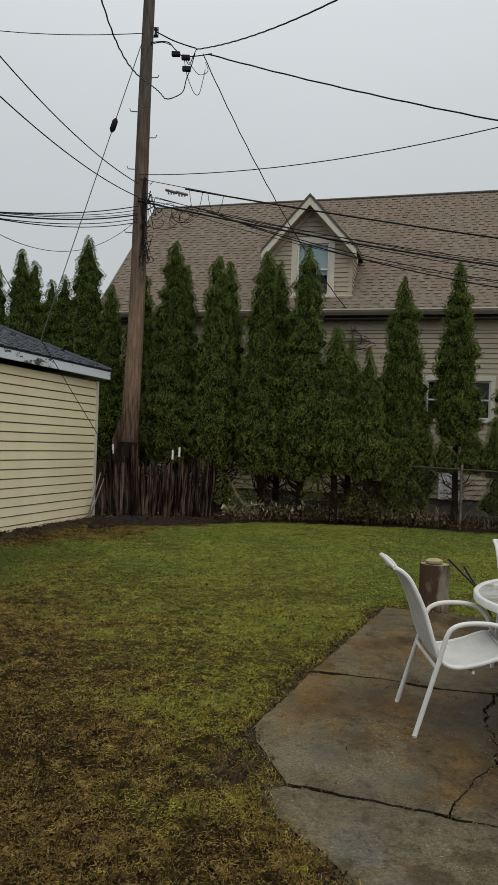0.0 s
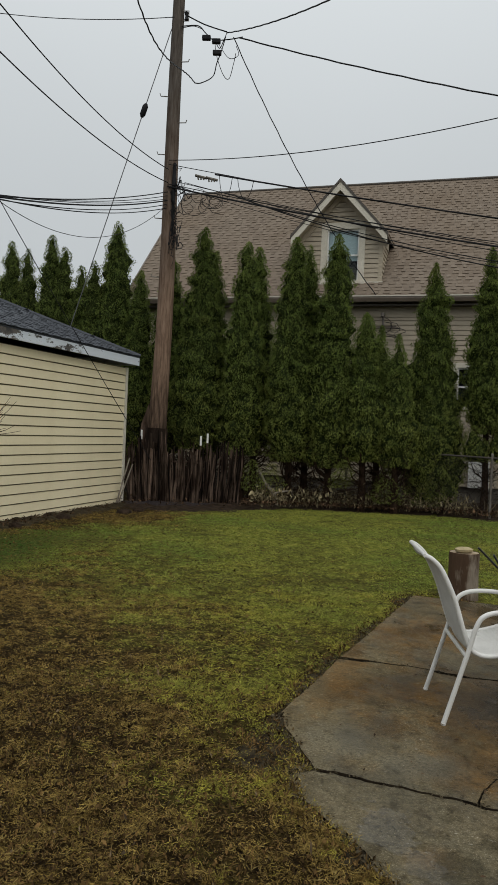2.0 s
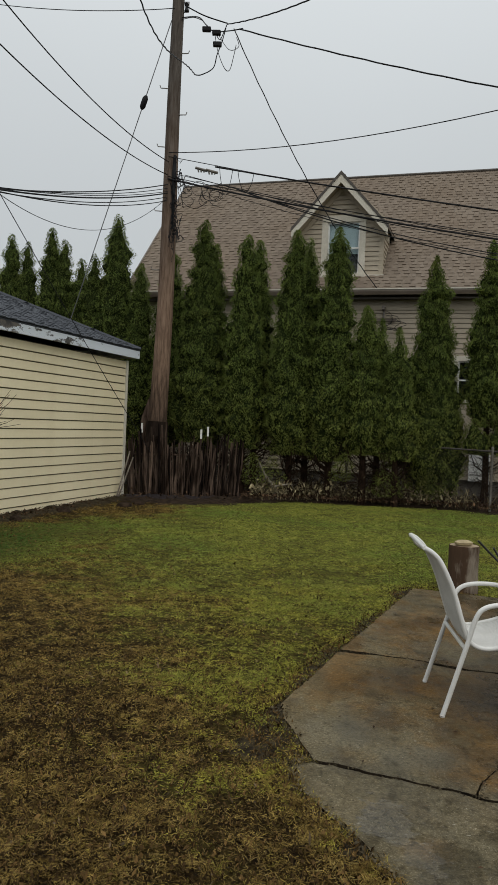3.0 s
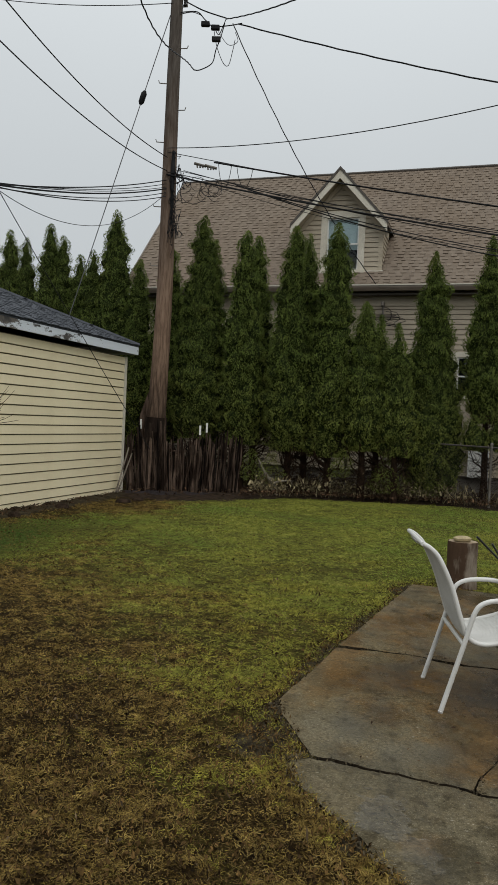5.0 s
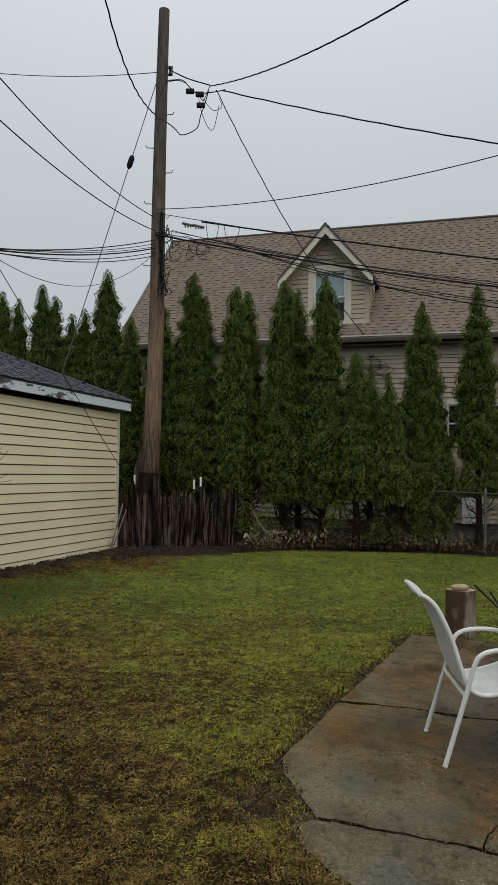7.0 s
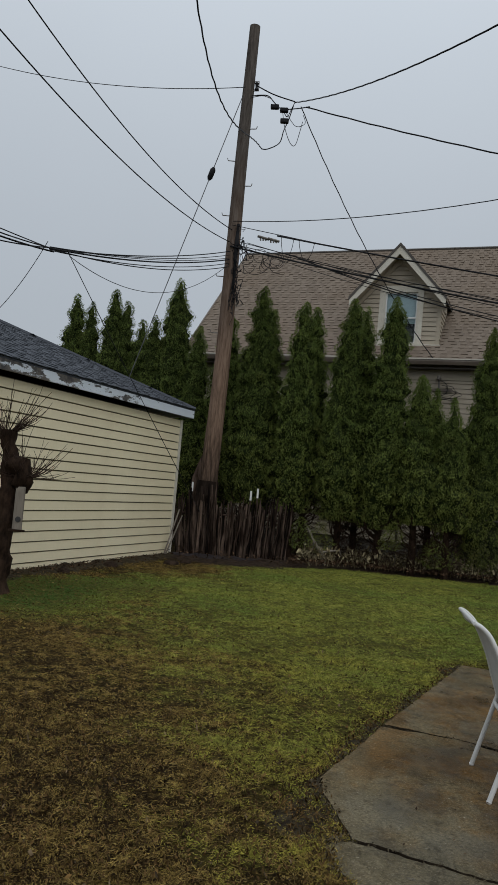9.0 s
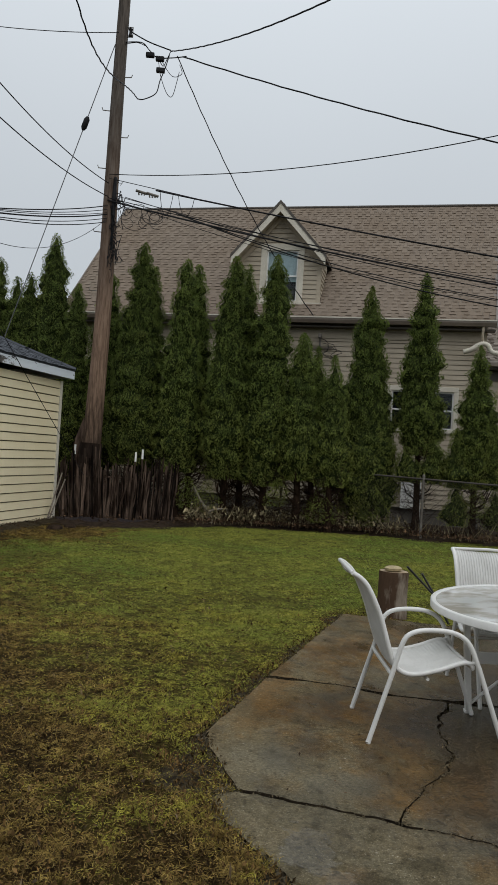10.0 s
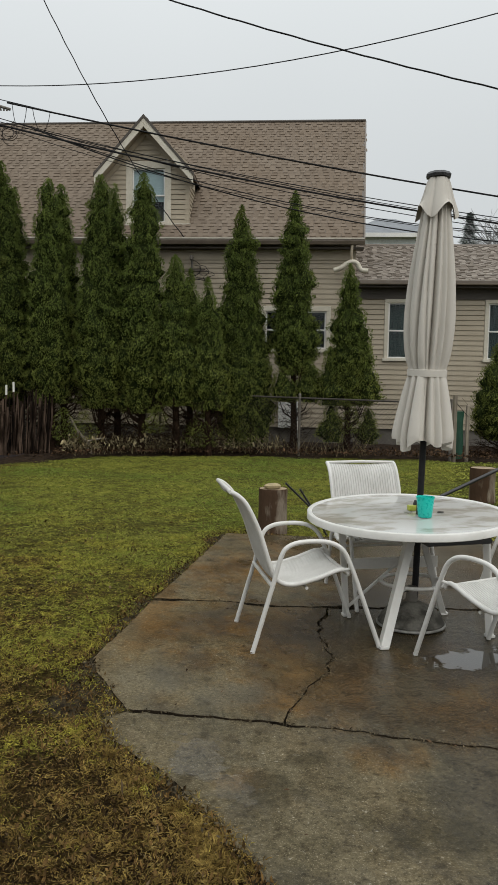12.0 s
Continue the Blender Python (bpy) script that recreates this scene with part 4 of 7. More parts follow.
def build_dormer(house):
    c, b0, half, eave, top = -3.41, 0.15, 1.11, 6.94, 8.04
    dormer = part("dormer", Geo(), TAN, house, "gabled dormer with cream rake boards")
    hole = (-3.82, -2.88, 5.63, 7.04)
    z0 = EAVE + (b0 + 0.35) * SLOPE - 0.08
    g = backing(Geo(), c - half, c + half, z0, eave + 0.15, [hole], b0, 0.12)
    g.add([(c - half, b0, eave + 0.15), (c + half, b0, eave + 0.15), (c + 0.08, b0, top + 0.05), (c - 0.08, b0, top + 0.05), (c - half, b0 + 0.12, eave + 0.15), (c + half, b0 + 0.12, eave + 0.15), (c + 0.08, b0 + 0.12, top + 0.05), (c - 0.08, b0 + 0.12, top + 0.05)],
          [(0, 1, 2, 3), (7, 6, 5, 4), (5, 6, 2, 1), (6, 7, 3, 2), (7, 4, 0, 3)])
    part("dormer_wall", g, TAN, dormer)
    s = clapboards(Geo(), c - half, c + half, z0 + 0.06, eave + 0.13, 0.125, [hole], b0)
    z = eave + 0.13
    while z < top - 0.05:
        w = max(0.05, (top + 0.12 - z) * 0.86)
        clapboards(s, c - min(w, half), c + min(w, half), z, z + 0.125, 0.2, [], b0)
        z += 0.125
    part("dormer_siding", s, TAN, dormer, "tan lap siding")
    for sgn in (-1, 1):
        x = c + sgn * half
        zr = lambda b: EAVE + (b + 0.35) * SLOPE
        g = Geo()
        k = 11
        for i in range(k):
            lo, hi = z0 + 0.1 + (eave - z0 - 0.1) * i / k, z0 + 0.1 + (eave - z0 - 0.1) * (i + 1) / k
            e0, e1 = (lo - EAVE) / SLOPE - 0.35, (hi - EAVE) / SLOPE - 0.35
            a, d = x + sgn * 0.022, x + sgn * 0.003
            g.add([(a, b0 + 0.0, lo), (a, e0 + 0.08, lo), (d, e1 + 0.08, hi), (d, b0 + 0.0, hi), (x - sgn * 0.1, b0, lo), (x - sgn * 0.1, e0 + 0.08, lo)], [(0, 1, 2, 3), (4, 5, 1, 0)])
        part("cheek_siding", g, TAN, dormer, "tan lap siding on the dormer cheek")
        part("corner_board", Geo().span((x - (0.10 if sgn > 0 else 0.02), b0 - 0.032, z0 + 0.06), (x + (0.02 if sgn > 0 else 0.10), b0 - 0.024, eave + 0.05)), TAN, dormer)
        # roof slope of the dormer with its shingles
        run, rise = 1.25, 8.20 - 6.80
        tip = Vector((c + sgn * run, 0, 6.80))
        bk_tip, bk_top = (6.80 - EAVE) / SLOPE - 0.35 + 0.12, (8.20 - EAVE) / SLOPE - 0.35 + 0.05
        f = -0.20
        t = 0.07
        part("dormer_roof", Geo().add([(tip.x, f, 6.80), (c, f, 8.20), (c, bk_top, 8.20), (tip.x, bk_tip, 6.80), (tip.x, f, 6.80 - t), (c, f, 8.20 - t), (c, bk_top, 8.20 - t), (tip.x, bk_tip, 6.80 - t)],
                                      [(0, 1, 2, 3), (7, 6, 5, 4), (4, 5, 1, 0), (5, 6, 2, 1), (6, 7, 3, 2), (7, 4, 0, 3)]), BROWN_TRIM, dormer)
        up = Vector((-sgn * run, 0, rise)).normalized()
        nor = Vector((sgn * rise, 0, run)).normalized()
        ln = math.hypot(run, rise)
        keep = lambda p, q: p < bk_tip - f + (bk_top - bk_tip) * q / ln
        tagged(part("dormer_shingles", shingles(tip + Vector((0, f, 0)), Vector((0, 1, 0)), up, nor, bk_top - f, ln, 0.146, 0.21, 0.009, keep, 8), SHINGLE, dormer), kind="stuff")
        w = 0.17
        d = Vector((-sgn * run, 0, rise)).normalized()
        q = Vector((sgn * rise, 0, run)).normalized()
        p0, p1 = tip - d * 0.02 - Vector((0, 0, 0.07)), Vector((c, 0, 8.13))
        drop = Vector((0, 0, -w * ln / run * 0.86))
        board = Geo()
        vs = []
        for b in (-0.245, -0.205):
            for p in (p0, p1, p1 + drop, p0 + drop * 0.9):
                vs.append((p.x, b, p.z))
        board.add(vs, [(0, 1, 2, 3), (7, 6, 5, 4), (0, 4, 5, 1), (1, 5, 6, 2), (2, 6, 7, 3), (3, 7, 4, 0)])
        part("rake_board", board, CREAM_TRIM, dormer, "cream painted rake board", bevel=0.006)
        lift = Vector((0, 0, 0.085))
        edge = [(p.x, b, p.z) for b in (-0.262, -0.198) for p in (p0 - d * 0.03, p1, p1 + lift, p0 - d * 0.03 + lift)]
        part("drip_edge", Geo().add(edge, [(0, 1, 2, 3), (7, 6, 5, 4), (0, 4, 5, 1), (1, 5, 6, 2), (2, 6, 7, 3), (3, 7, 4, 0)]), DARK_SOFFIT, dormer, "dark shingle edge over the rake")
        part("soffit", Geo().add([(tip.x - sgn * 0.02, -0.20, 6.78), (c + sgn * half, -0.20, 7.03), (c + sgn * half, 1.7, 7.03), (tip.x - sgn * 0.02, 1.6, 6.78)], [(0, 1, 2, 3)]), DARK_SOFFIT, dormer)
        inner = Geo()
        vs = []
        for b in (-0.20, b0):
            for p in (p0 + drop * 0.75, p1 + drop * 0.75):
                vs.append((p.x, b, p.z))
        frieze = Geo()
        fv = [(p.x, b, p.z) for b in (b0 - 0.06, b0 - 0.03) for p in (p0 + drop * 0.78, p1 + drop * 0.78, p1 + drop * 1.55, p0 + drop * 1.45)]
        part("gable_frieze", frieze.add(fv, [(0, 1, 2, 3), (7, 6, 5, 4), (0, 4, 5, 1), (1, 5, 6, 2), (2, 6, 7, 3), (3, 7, 4, 0)]), TAN, dormer)
        part("gable_soffit", inner.add(vs, [(0, 1, 3, 2)]), TAN, dormer)
    part("base_flashing", Geo().span((-3.05, b0 - 0.05, z0 + 0.02), (c + half + 0.05, b0 - 0.024, z0 + 0.07)), CREAM_TRIM, dormer)
    sash_window(dormer, -3.93, -2.76, 5.50, 7.16, b0, 0.16, CREAM_TRIM, None, 1)
    # pale panel fills the upper half of the dormer window
    part("upper_panel", Geo().span((-3.75, b0 + 0.10, 6.17), (-2.94, b0 + 0.11, 7.0)), PALE_PANEL, dormer, "pale panel behind the upper sash")


def build_wing(house):
    wing = part("wing", Geo(), TAN, house, "low tan sided wing with a mottled roof")
    e, s0, s1 = 4.12, 1.95, 12.0
    holes = [(2.82, 3.62, 2.22, 3.62), (5.31, 6.11, 2.22, 3.62)]
    part("wing_wall", backing(Geo(), s0, s1, 0.42, e, holes, 0.01, 0.18), TAN, wing)
    part("wing_siding", clapboards(Geo(), s0 + 0.04, s1, 0.42, e - 0.05, 0.125, holes, 0.01), TAN, wing, "tan horizontal lap siding")
    part("wing_foundation", Geo().span((s0, 0.03, -0.1), (s1, 0.2, 0.42)), BLOCK, wing)
    part("wing_end", Geo().span((s1 - 0.2, 0.2, 0), (s1, 6.2, e)), TAN, wing)
    b1, z1 = 3.0, 5.55
    k = (z1 - e - 0.03) / (b1 + 0.35)
    g = Geo().add([(s0 + 0.02, -0.35, e), (s1 + 0.2, -0.35, e), (s1 + 0.2, b1, z1), (s0 + 0.02, b1, z1), (s0 + 0.02, -0.35, e - 0.08), (s1 + 0.2, -0.35, e - 0.08), (s1 + 0.2, b1, z1 - 0.08), (s0 + 0.02, b1, z1 - 0.08)],
                  [(0, 1, 2, 3), (7, 6, 5, 4), (4, 5, 1, 0), (5, 6, 2, 1), (6, 7, 3, 2), (7, 4, 0, 3)])
    part("wing_roof", g, BROWN_TRIM, wing)
    part("wing_back_roof", Geo().add([(s0, b1 + 0.004, z1), (s1 + 0.2, b1 + 0.004, z1), (s1 + 0.2, 6.4, e), (s0, 6.4, e)], [(0, 1, 2, 3)]), BROWN_TRIM, wing)
    up = Vector((0, b1 + 0.35, z1 - e)).normalized()
    n = Vector((0, -(z1 - e), b1 + 0.35)).normalized()
    tagged(part("wing_shingles", shingles(Vector((s0 + 0.02, -0.36, e + 0.004)), Vector((1, 0, 0)), up, n, 7.2, math.hypot(b1 + 0.35, z1 - e), 0.146, 0.19, 0.009, None, 12), PALE_SHINGLE, wing, "mottled brown and grey shingles"), kind="stuff")
    part("wing_ridge_cap", Geo().tube([(s0, b1, z1), (s1, b1, z1)], 0.05, 6), BROWN_TRIM, wing)
    part("wing_gutter", Geo().span((s0 + 0.05, -0.47, e - 0.11), (s1, -0.36, e + 0.005)), BROWN_TRIM, wing, bevel=0.02)
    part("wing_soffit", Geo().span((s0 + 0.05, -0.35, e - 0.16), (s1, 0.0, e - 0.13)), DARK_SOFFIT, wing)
    # dark band on the wall painted as the shade below the eave
    part("wing_eave_shade", Geo().span((s0 + 0.05, -0.05, e - 0.42), (s1, -0.022, e - 0.16)), DARK_SOFFIT, wing)
    sash_window(wing, 2.74, 3.70, 2.145, 3.71, 0.0, 0.09, CREAM_TRIM, CURTAIN, 1)
    sash_window(wing, 5.23, 6.19, 2.145, 3.71, 0.0, 0.09, CREAM_TRIM, CURTAIN, 1)


build_house()


# ---- the yellow garage ----
GARAGE = Matrix.Translation((-3.13, 15.88, 0)) @ Matrix.Rotation(radians(GRID_TURN), 4, "Z")


def build_garage():
    garage = thing("garage", "yellow sided garage with a low grey hip roof", "garage", GARAGE)
    wall, long, wide = 2.76, 7.5, 6.6
    part("side_wall", Geo().span((-0.18, -long, -0.08), (-0.024, 0, wall)), LAP_SHADOW, garage, "backing wall with the lap shadow in its colour")
    part("back_wall", Geo().span((-wide, -0.16, -0.08), (-0.18, 0, wall)), YELLOW, garage)
    part("front_wall", Geo().span((-wide, -long, -0.08), (-0.18, -long + 0.16, wall)), YELLOW, garage)
    part("far_wall", Geo().span((-wide - 0.16, -long, -0.08), (-wide, 0, wall)), YELLOW, garage)
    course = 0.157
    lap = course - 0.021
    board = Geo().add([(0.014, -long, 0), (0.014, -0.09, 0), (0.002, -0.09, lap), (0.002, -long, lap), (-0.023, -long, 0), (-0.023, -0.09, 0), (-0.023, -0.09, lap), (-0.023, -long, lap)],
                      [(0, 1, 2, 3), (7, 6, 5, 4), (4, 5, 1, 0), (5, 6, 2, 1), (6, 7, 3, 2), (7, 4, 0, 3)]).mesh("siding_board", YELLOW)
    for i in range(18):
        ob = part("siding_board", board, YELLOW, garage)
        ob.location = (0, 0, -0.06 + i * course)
    part("corner_board", Geo().span((-0.022, -0.088, -0.05), (0.022, 0.012, wall)), CREAM_TRIM, garage, "pale corner trim", bevel=0.006)
    e, over = 3.01, 0.30
    x0, x1, y0, y1 = -wide - over, 0.16, -long - over, 0.22
    half = (x1 - x0) / 2
    pitch = 0.412
    top = e + half * pitch
    cx = (x0 + x1) / 2
    g = Geo().add([(x0, y0, e), (x1, y0, e), (x1, y1, e), (x0, y1, e), (cx, y0 + half, top), (cx, y1 - half, top), (x0, y0, e - 0.03), (x1, y0, e - 0.03), (x1, y1, e - 0.03), (x0, y1, e - 0.03)],
                  [(1, 2, 5, 4), (3, 0, 4, 5), (0, 1, 4), (2, 3, 5), (6, 9, 8, 7), (0, 6, 7, 1), (1, 7, 8, 2), (2, 8, 9, 3), (3, 9, 6, 0)])
    roof = part("roof", g, GREY_SHINGLE, garage, "low hip roof of wet grey shingles")
    up = Vector((-1, 0, pitch)).normalized()
    n = Vector((pitch, 0, 1)).normalized()
    ln = half * math.hypot(1, pitch)
    long_side = y1 - y0
    keep = lambda s, q: q / ln * half < s < long_side - q / ln * half
    tagged(part("shingles", shingles(Vector((x1 + 0.02, y0, e + 0.004)), Vector((0, 1, 0)), up, n, long_side, ln, 0.143, 0.25, 0.006, keep, 21), GREY_SHINGLE, roof, "wet grey asphalt shingles"), kind="stuff")
    up = Vector((0, -1, pitch)).normalized()
    n = Vector((0, pitch, 1)).normalized()
    keep = lambda s, q: q / ln * half < s < (x1 - x0) - q / ln * half
    tagged(part("back_shingles", shingles(Vector((x0, y1 + 0.02, e + 0.004)), Vector((1, 0, 0)), up, n, x1 - x0, ln, 0.143, 0.25, 0.006, keep, 22), GREY_SHINGLE, roof), kind="stuff")
    part("hip_cap", Geo().tube([(x1, y1, e + 0.01), (cx, y1 - half, top + 0.01)], 0.05, 6), GREY_SHINGLE, roof, smooth=30)
    for lo, hi in (((x1 - 0.03, y0, e - 0.19), (x1, y1, e - 0.032)), ((x0, y1 - 0.03, e - 0.19), (x1 - 0.03, y1, e - 0.032)), ((x0, y0, e - 0.19), (x1 - 0.03, y0 + 0.03, e - 0.032)), ((x0, y0 + 0.03, e - 0.19), (x0 + 0.03, y1 - 0.03, e - 0.032))):
        part("fascia", Geo().span(lo, hi), FASCIA, garage, "white fascia board with peeling paint", bevel=0.004)
    part("soffit", Geo().span((0.014, y0 + 0.03, e - 0.17), (x1 - 0.031, y1 - 0.03, e - 0.15)), CREAM_TRIM, garage)


build_garage()


# ---- wires: height along a straight plan line from the pole, as a parabola ----
POLE_FACE = (-2.65, 17.12)


def cable(name, label, start, way, reach, coef, r, material=None, group="", steps=40, twist=0.0):
    pts = []
    for i in range(steps + 1):
        d = reach[0] + (reach[1] - reach[0]) * i / steps
        z = 0.0
        for c in coef:
            z = z * d + c
        w = twist * math.sin(i * 1.9)
        pts.append((start[0] + way[0] * d + w, start[1] + way[1] * d, z + w))
    single(name, Geo().tube(pts, r * 0.80, 6), material or CABLE, label, "cable", group, smooth=60)


def build_wires():
    left, right = (-0.964, 0.267), (0.964, -0.267)
    knot = (-1.49, 17.2)
    cable("neutral_wire", "thin bare wire running along the alley from the pole", POLE_FACE, left, (0, 14), (0.01858, 0.05376, 10.576), 0.011, None, "alley wires")
    cable("service_drop", "thick twisted black service cable passing overhead", (-2.14, 17.0), (-0.013, -1.0), (0.0, 8.6), (0.00845, -0.05431, -0.24263, 9.1025), 0.015, None, "service drops", 70, 0.004)
    cable("service_drop", "twisted black service cable rising overhead", knot, (0.384, -0.923), (0, 16), (0.01059, -0.41731, 10.302), 0.016, None, "service drops", 120, 0.006)
    cable("service_drop", "heavy black service cable to a neighbouring house", knot, (0.907, -0.422), (0.3, 24), (0.00617, -0.42092, 10.265), 0.019, None, "service drops", 90, 0.005)
    cable("telephone_wire", "thin black telephone wire sagging over the lawn", POLE_FACE, (0.832, -0.555), (0, 24), (0.01373, -0.17179, 7.449), 0.011, None, "telephone wires")
    cable("service_drop", "black service cable down to the house mast", (-1.39, 17.2), (0.818, 0.576), (0.05, 4.72), (0.07634, -1.47666, 10.30), 0.014, None, "service drops", 40, 0.004)
    for coef, r, reach in (((0.00287, -0.22474, 7.317), 0.022, (1.1, 40)), ((0.00502, -0.24964, 6.93), 0.011, (0, 34)), ((0.0049, -0.25299, 6.874), 0.024, (0, 34)),
                           ((0.01559, -0.4139, 7.193), 0.012, (1.6, 22)), ((0.01631, -0.4423, 7.24), 0.016, (1.6, 22)), ((0.0128, -0.365, 6.95), 0.008, (0.3, 26)), ((0.0061, -0.276, 7.02), 0.009, (0.2, 34)), ((0.0082, -0.315, 7.06), 0.010, (0.4, 30))):
        cable("telecom_cable", "black telecom cable strung along the alley", POLE_FACE, right, reach, coef, r, None, "telecom cables")
    cable("messenger_wire", "thin steel messenger wire above the telecom cables", POLE_FACE, right, (0, 2.7), (0.0, -0.235, 7.36), 0.010, None, "telecom cables")
    for d0, d1, sag in ((1.20, 1.50, 0.50), (1.62, 1.98, 0.42)):
        pts = [(POLE_FACE[0] + right[0] * d, POLE_FACE[1] + right[1] * d, 7.33 - 0.228 * d - sag * math.sin((d - d0) / (d1 - d0) * math.pi) ** 0.7) for d in np.linspace(d0, d1, 14)]
        single("jumper_loop", Geo().tube(pts, 0.007, 5), CABLE, "slack black jumper loop under the telecom cables", "cable", "telecom cables", smooth=60)
    near = (-0.262, -0.965)
    for coef, r in (((0.01056, -0.3797, 6.754), 0.014), ((0.01263, -0.36254, 6.565), 0.018), ((0.01702, -0.36629, 6.399), 0.012), ((0.0118, -0.3700, 6.67), 0.010), ((0.0150, -0.3690, 6.48), 0.011), ((0.0112, -0.3560, 6.60), 0.009)):
        cable("telecom_cable", "black telecom cable gathered into a bundle", POLE_FACE, near, (0, 6.5), coef, r, None, "telecom bundle")
    for coef, r in (((0.00464, -0.1369, 5.436), 0.010), ((0.02863, -0.53328, 7.006), 0.012), ((0.03976, -0.78551, 8.175), 0.012), ((0.02863, -0.53328, 6.96), 0.016)):
        cable("telecom_cable", "black telecom cable spreading from the bundle", POLE_FACE, near, (6.4, 11), coef, r, None, "telecom bundle")
    cable("lashing_wire", "slack loop of thin wire beside the bundle", POLE_FACE, near, (0, 6.0), (0.06807, -0.68885, 6.461), 0.007, None, "telecom bundle")
    for coef in ((0.01409, -0.185, 6.959), (0.01655, -0.16056, 7.249)):
        cable("drop_wire", "thin black drop wire rising over the yard", POLE_FACE, (-0.164, -0.986), (0, 13), coef, 0.012, None, "drop wires")
    cable("drop_wire", "thin wire slanting past the garage wall", (-4.08, 11.6), (0.361, 0.932), (-0.42, 4.3), (0.00718, -0.86399, 4.483), 0.008, None, "drop wires")
    cable("drop_wire", "thin wire down to the garage roof", (-4.98, 11.99), (-0.92, 0.392), (-0.17, 1.35), (0.35, -1.35, 4.93), 0.007, None, "drop wires")
    # guy wire with its insulator
    guy = thing("guy_wire", "grey guy wire with a dark strain insulator", "guy wire", Matrix.Translation((-2.65, 17.12, 0)))
    at = lambda d: Vector((-0.964 * d, 0.267 * d, 10.50 - 2.94 * d))
    part("strand", Geo().tube([at(0.06), at(3.56)], 0.010, 6), STEEL_CABLE, guy)
    part("insulator", Geo().tube([at(0.60), at(0.62), at(0.68), at(0.70)], [0.03, 0.065, 0.065, 0.03], 10), CABLE, guy, "dark strain insulator", smooth=40)


def build_pole():
    pole = thing("utility_pole", "weathered brown wooden utility pole with step pegs", "utility pole", Matrix.Translation((-2.74, 17.3, 0)))
    ax = lambda z: Vector((0.16 * z / 12.1 + 0.065 * math.exp(-((z - 4.2) / 3.2) ** 2), 0, z))
    zs = np.linspace(-0.15, 12.12, 40)
    part("shaft", Geo().tube([ax(z) for z in zs], [0.205 - 0.083 * z / 12.1 + 0.06 * math.exp(-max(z, 0) / 1.1) for z in zs], 20), POLE_WOOD, pole, smooth=50)
    fin = Geo().add([(-0.14, -0.05, 2.10), (-0.30, -0.05, 1.62), (-0.34, -0.05, 0.3), (-0.10, -0.05, 0.3), (-0.14, 0.0, 2.10), (-0.30, 0.0, 1.62), (-0.34, 0.0, 0.3), (-0.10, 0.0, 0.3)],
                    [(0, 1, 2, 3), (7, 6, 5, 4), (0, 4, 5, 1), (1, 5, 6, 2), (2, 6, 7, 3), (3, 7, 4, 0)])
    part("kick_board", fin, STAKE, pole)
    part("tar_wrap", Geo().tube([ax(z) for z in np.linspace(0.8, 1.55, 8)], [0.232 + 0.05 * math.exp(-z / 1.1) + 0.006 * math.sin(z * 31) for z in np.linspace(0.8, 1.55, 8)], 20), TAR, pole, "dark tarred wrap round the foot", smooth=50)
    for i, z in enumerate((9.66, 8.89, 8.32, 7.61, 6.9, 6.2, 5.55, 4.9)):
        sgn = 1 if i % 2 == 0 else -1
        a = ax(z) + Vector((sgn * (0.18 - 0.083 * z / 12.1), -0.05, 0))
        part("step_peg", Geo().tube([a, a + Vector((sgn * 0.17, -0.02, 0)), a + Vector((sgn * 0.19, -0.02, 0.06))], 0.011, 6), GALVANISED, pole, "galvanised step peg")
    conduit = smooth_line([ax(z) + Vector((0.10, -0.15 - 0.02 * math.sin(z * 3), 0)) for z in np.linspace(5.8, 7.4, 9)], 4)
    part("conduit", Geo().tube(conduit, [0.022 + 0.026 * math.exp(-(((k - 22) / 9) ** 2)) for k in range(len(conduit))], 8), CABLE, pole, "black riser cable", smooth=50)
    # tangled tails where the telephone cables meet the pole
    for k in range(34):
        z = rnd.uniform(5.5, 7.2)
        p = ax(z) + Vector((0.11, -0.16, 0))
        pts = [p]
        for j in range(6):
            p = p + Vector((rnd.uniform(-0.05, 0.09), rnd.uniform(-0.03, 0.02), rnd.uniform(-0.20, 0.12)))
            pts.append(p)
        part("cable_tail", Geo().tube(smooth_line(pts, 5), rnd.uniform(0.005, 0.010), 5), CABLE, pole, smooth=60)
    for k in range(12):
        a = Vector((rnd.uniform(0.4, 1.5), -0.2 + rnd.uniform(-0.05, 0.05), rnd.uniform(6.35, 6.75)))
        r = rnd.uniform(0.08, 0.24)
        loop = [a + Vector((r * math.cos(t) * 1.2, 0.04 * math.sin(2 * t), r * math.sin(t) - 0.35 * r * t / 6)) for t in np.linspace(rnd.uniform(0, 3), rnd.uniform(4.5, 8.5), 14)]
        part("cable_loop", Geo().tube(loop, 0.006, 5), CABLE, pole, smooth=60)
    for name, c in (("dead_end_clamp", (0.82, -0.2, 7.10)), ("dead_end_clamp", (1.06, -0.24, 7.05))):
        g = Geo().tube([(c[0] - 0.13, c[1], c[2] + 0.03), (c[0] + 0.13, c[1], c[2] - 0.03)], 0.03, 8)
        for d in (-0.07, 0.0, 0.07):
            g.tube([(c[0] + d, c[1], c[2]), (c[0] + d * 0.8, c[1], c[2] - 0.065)], 0.019, 6)
        part(name, g, GALVANISED, pole, "grey insulated clamp", smooth=50)
    # spool, service splices and pigtails near the top
    top = ax(10.66)
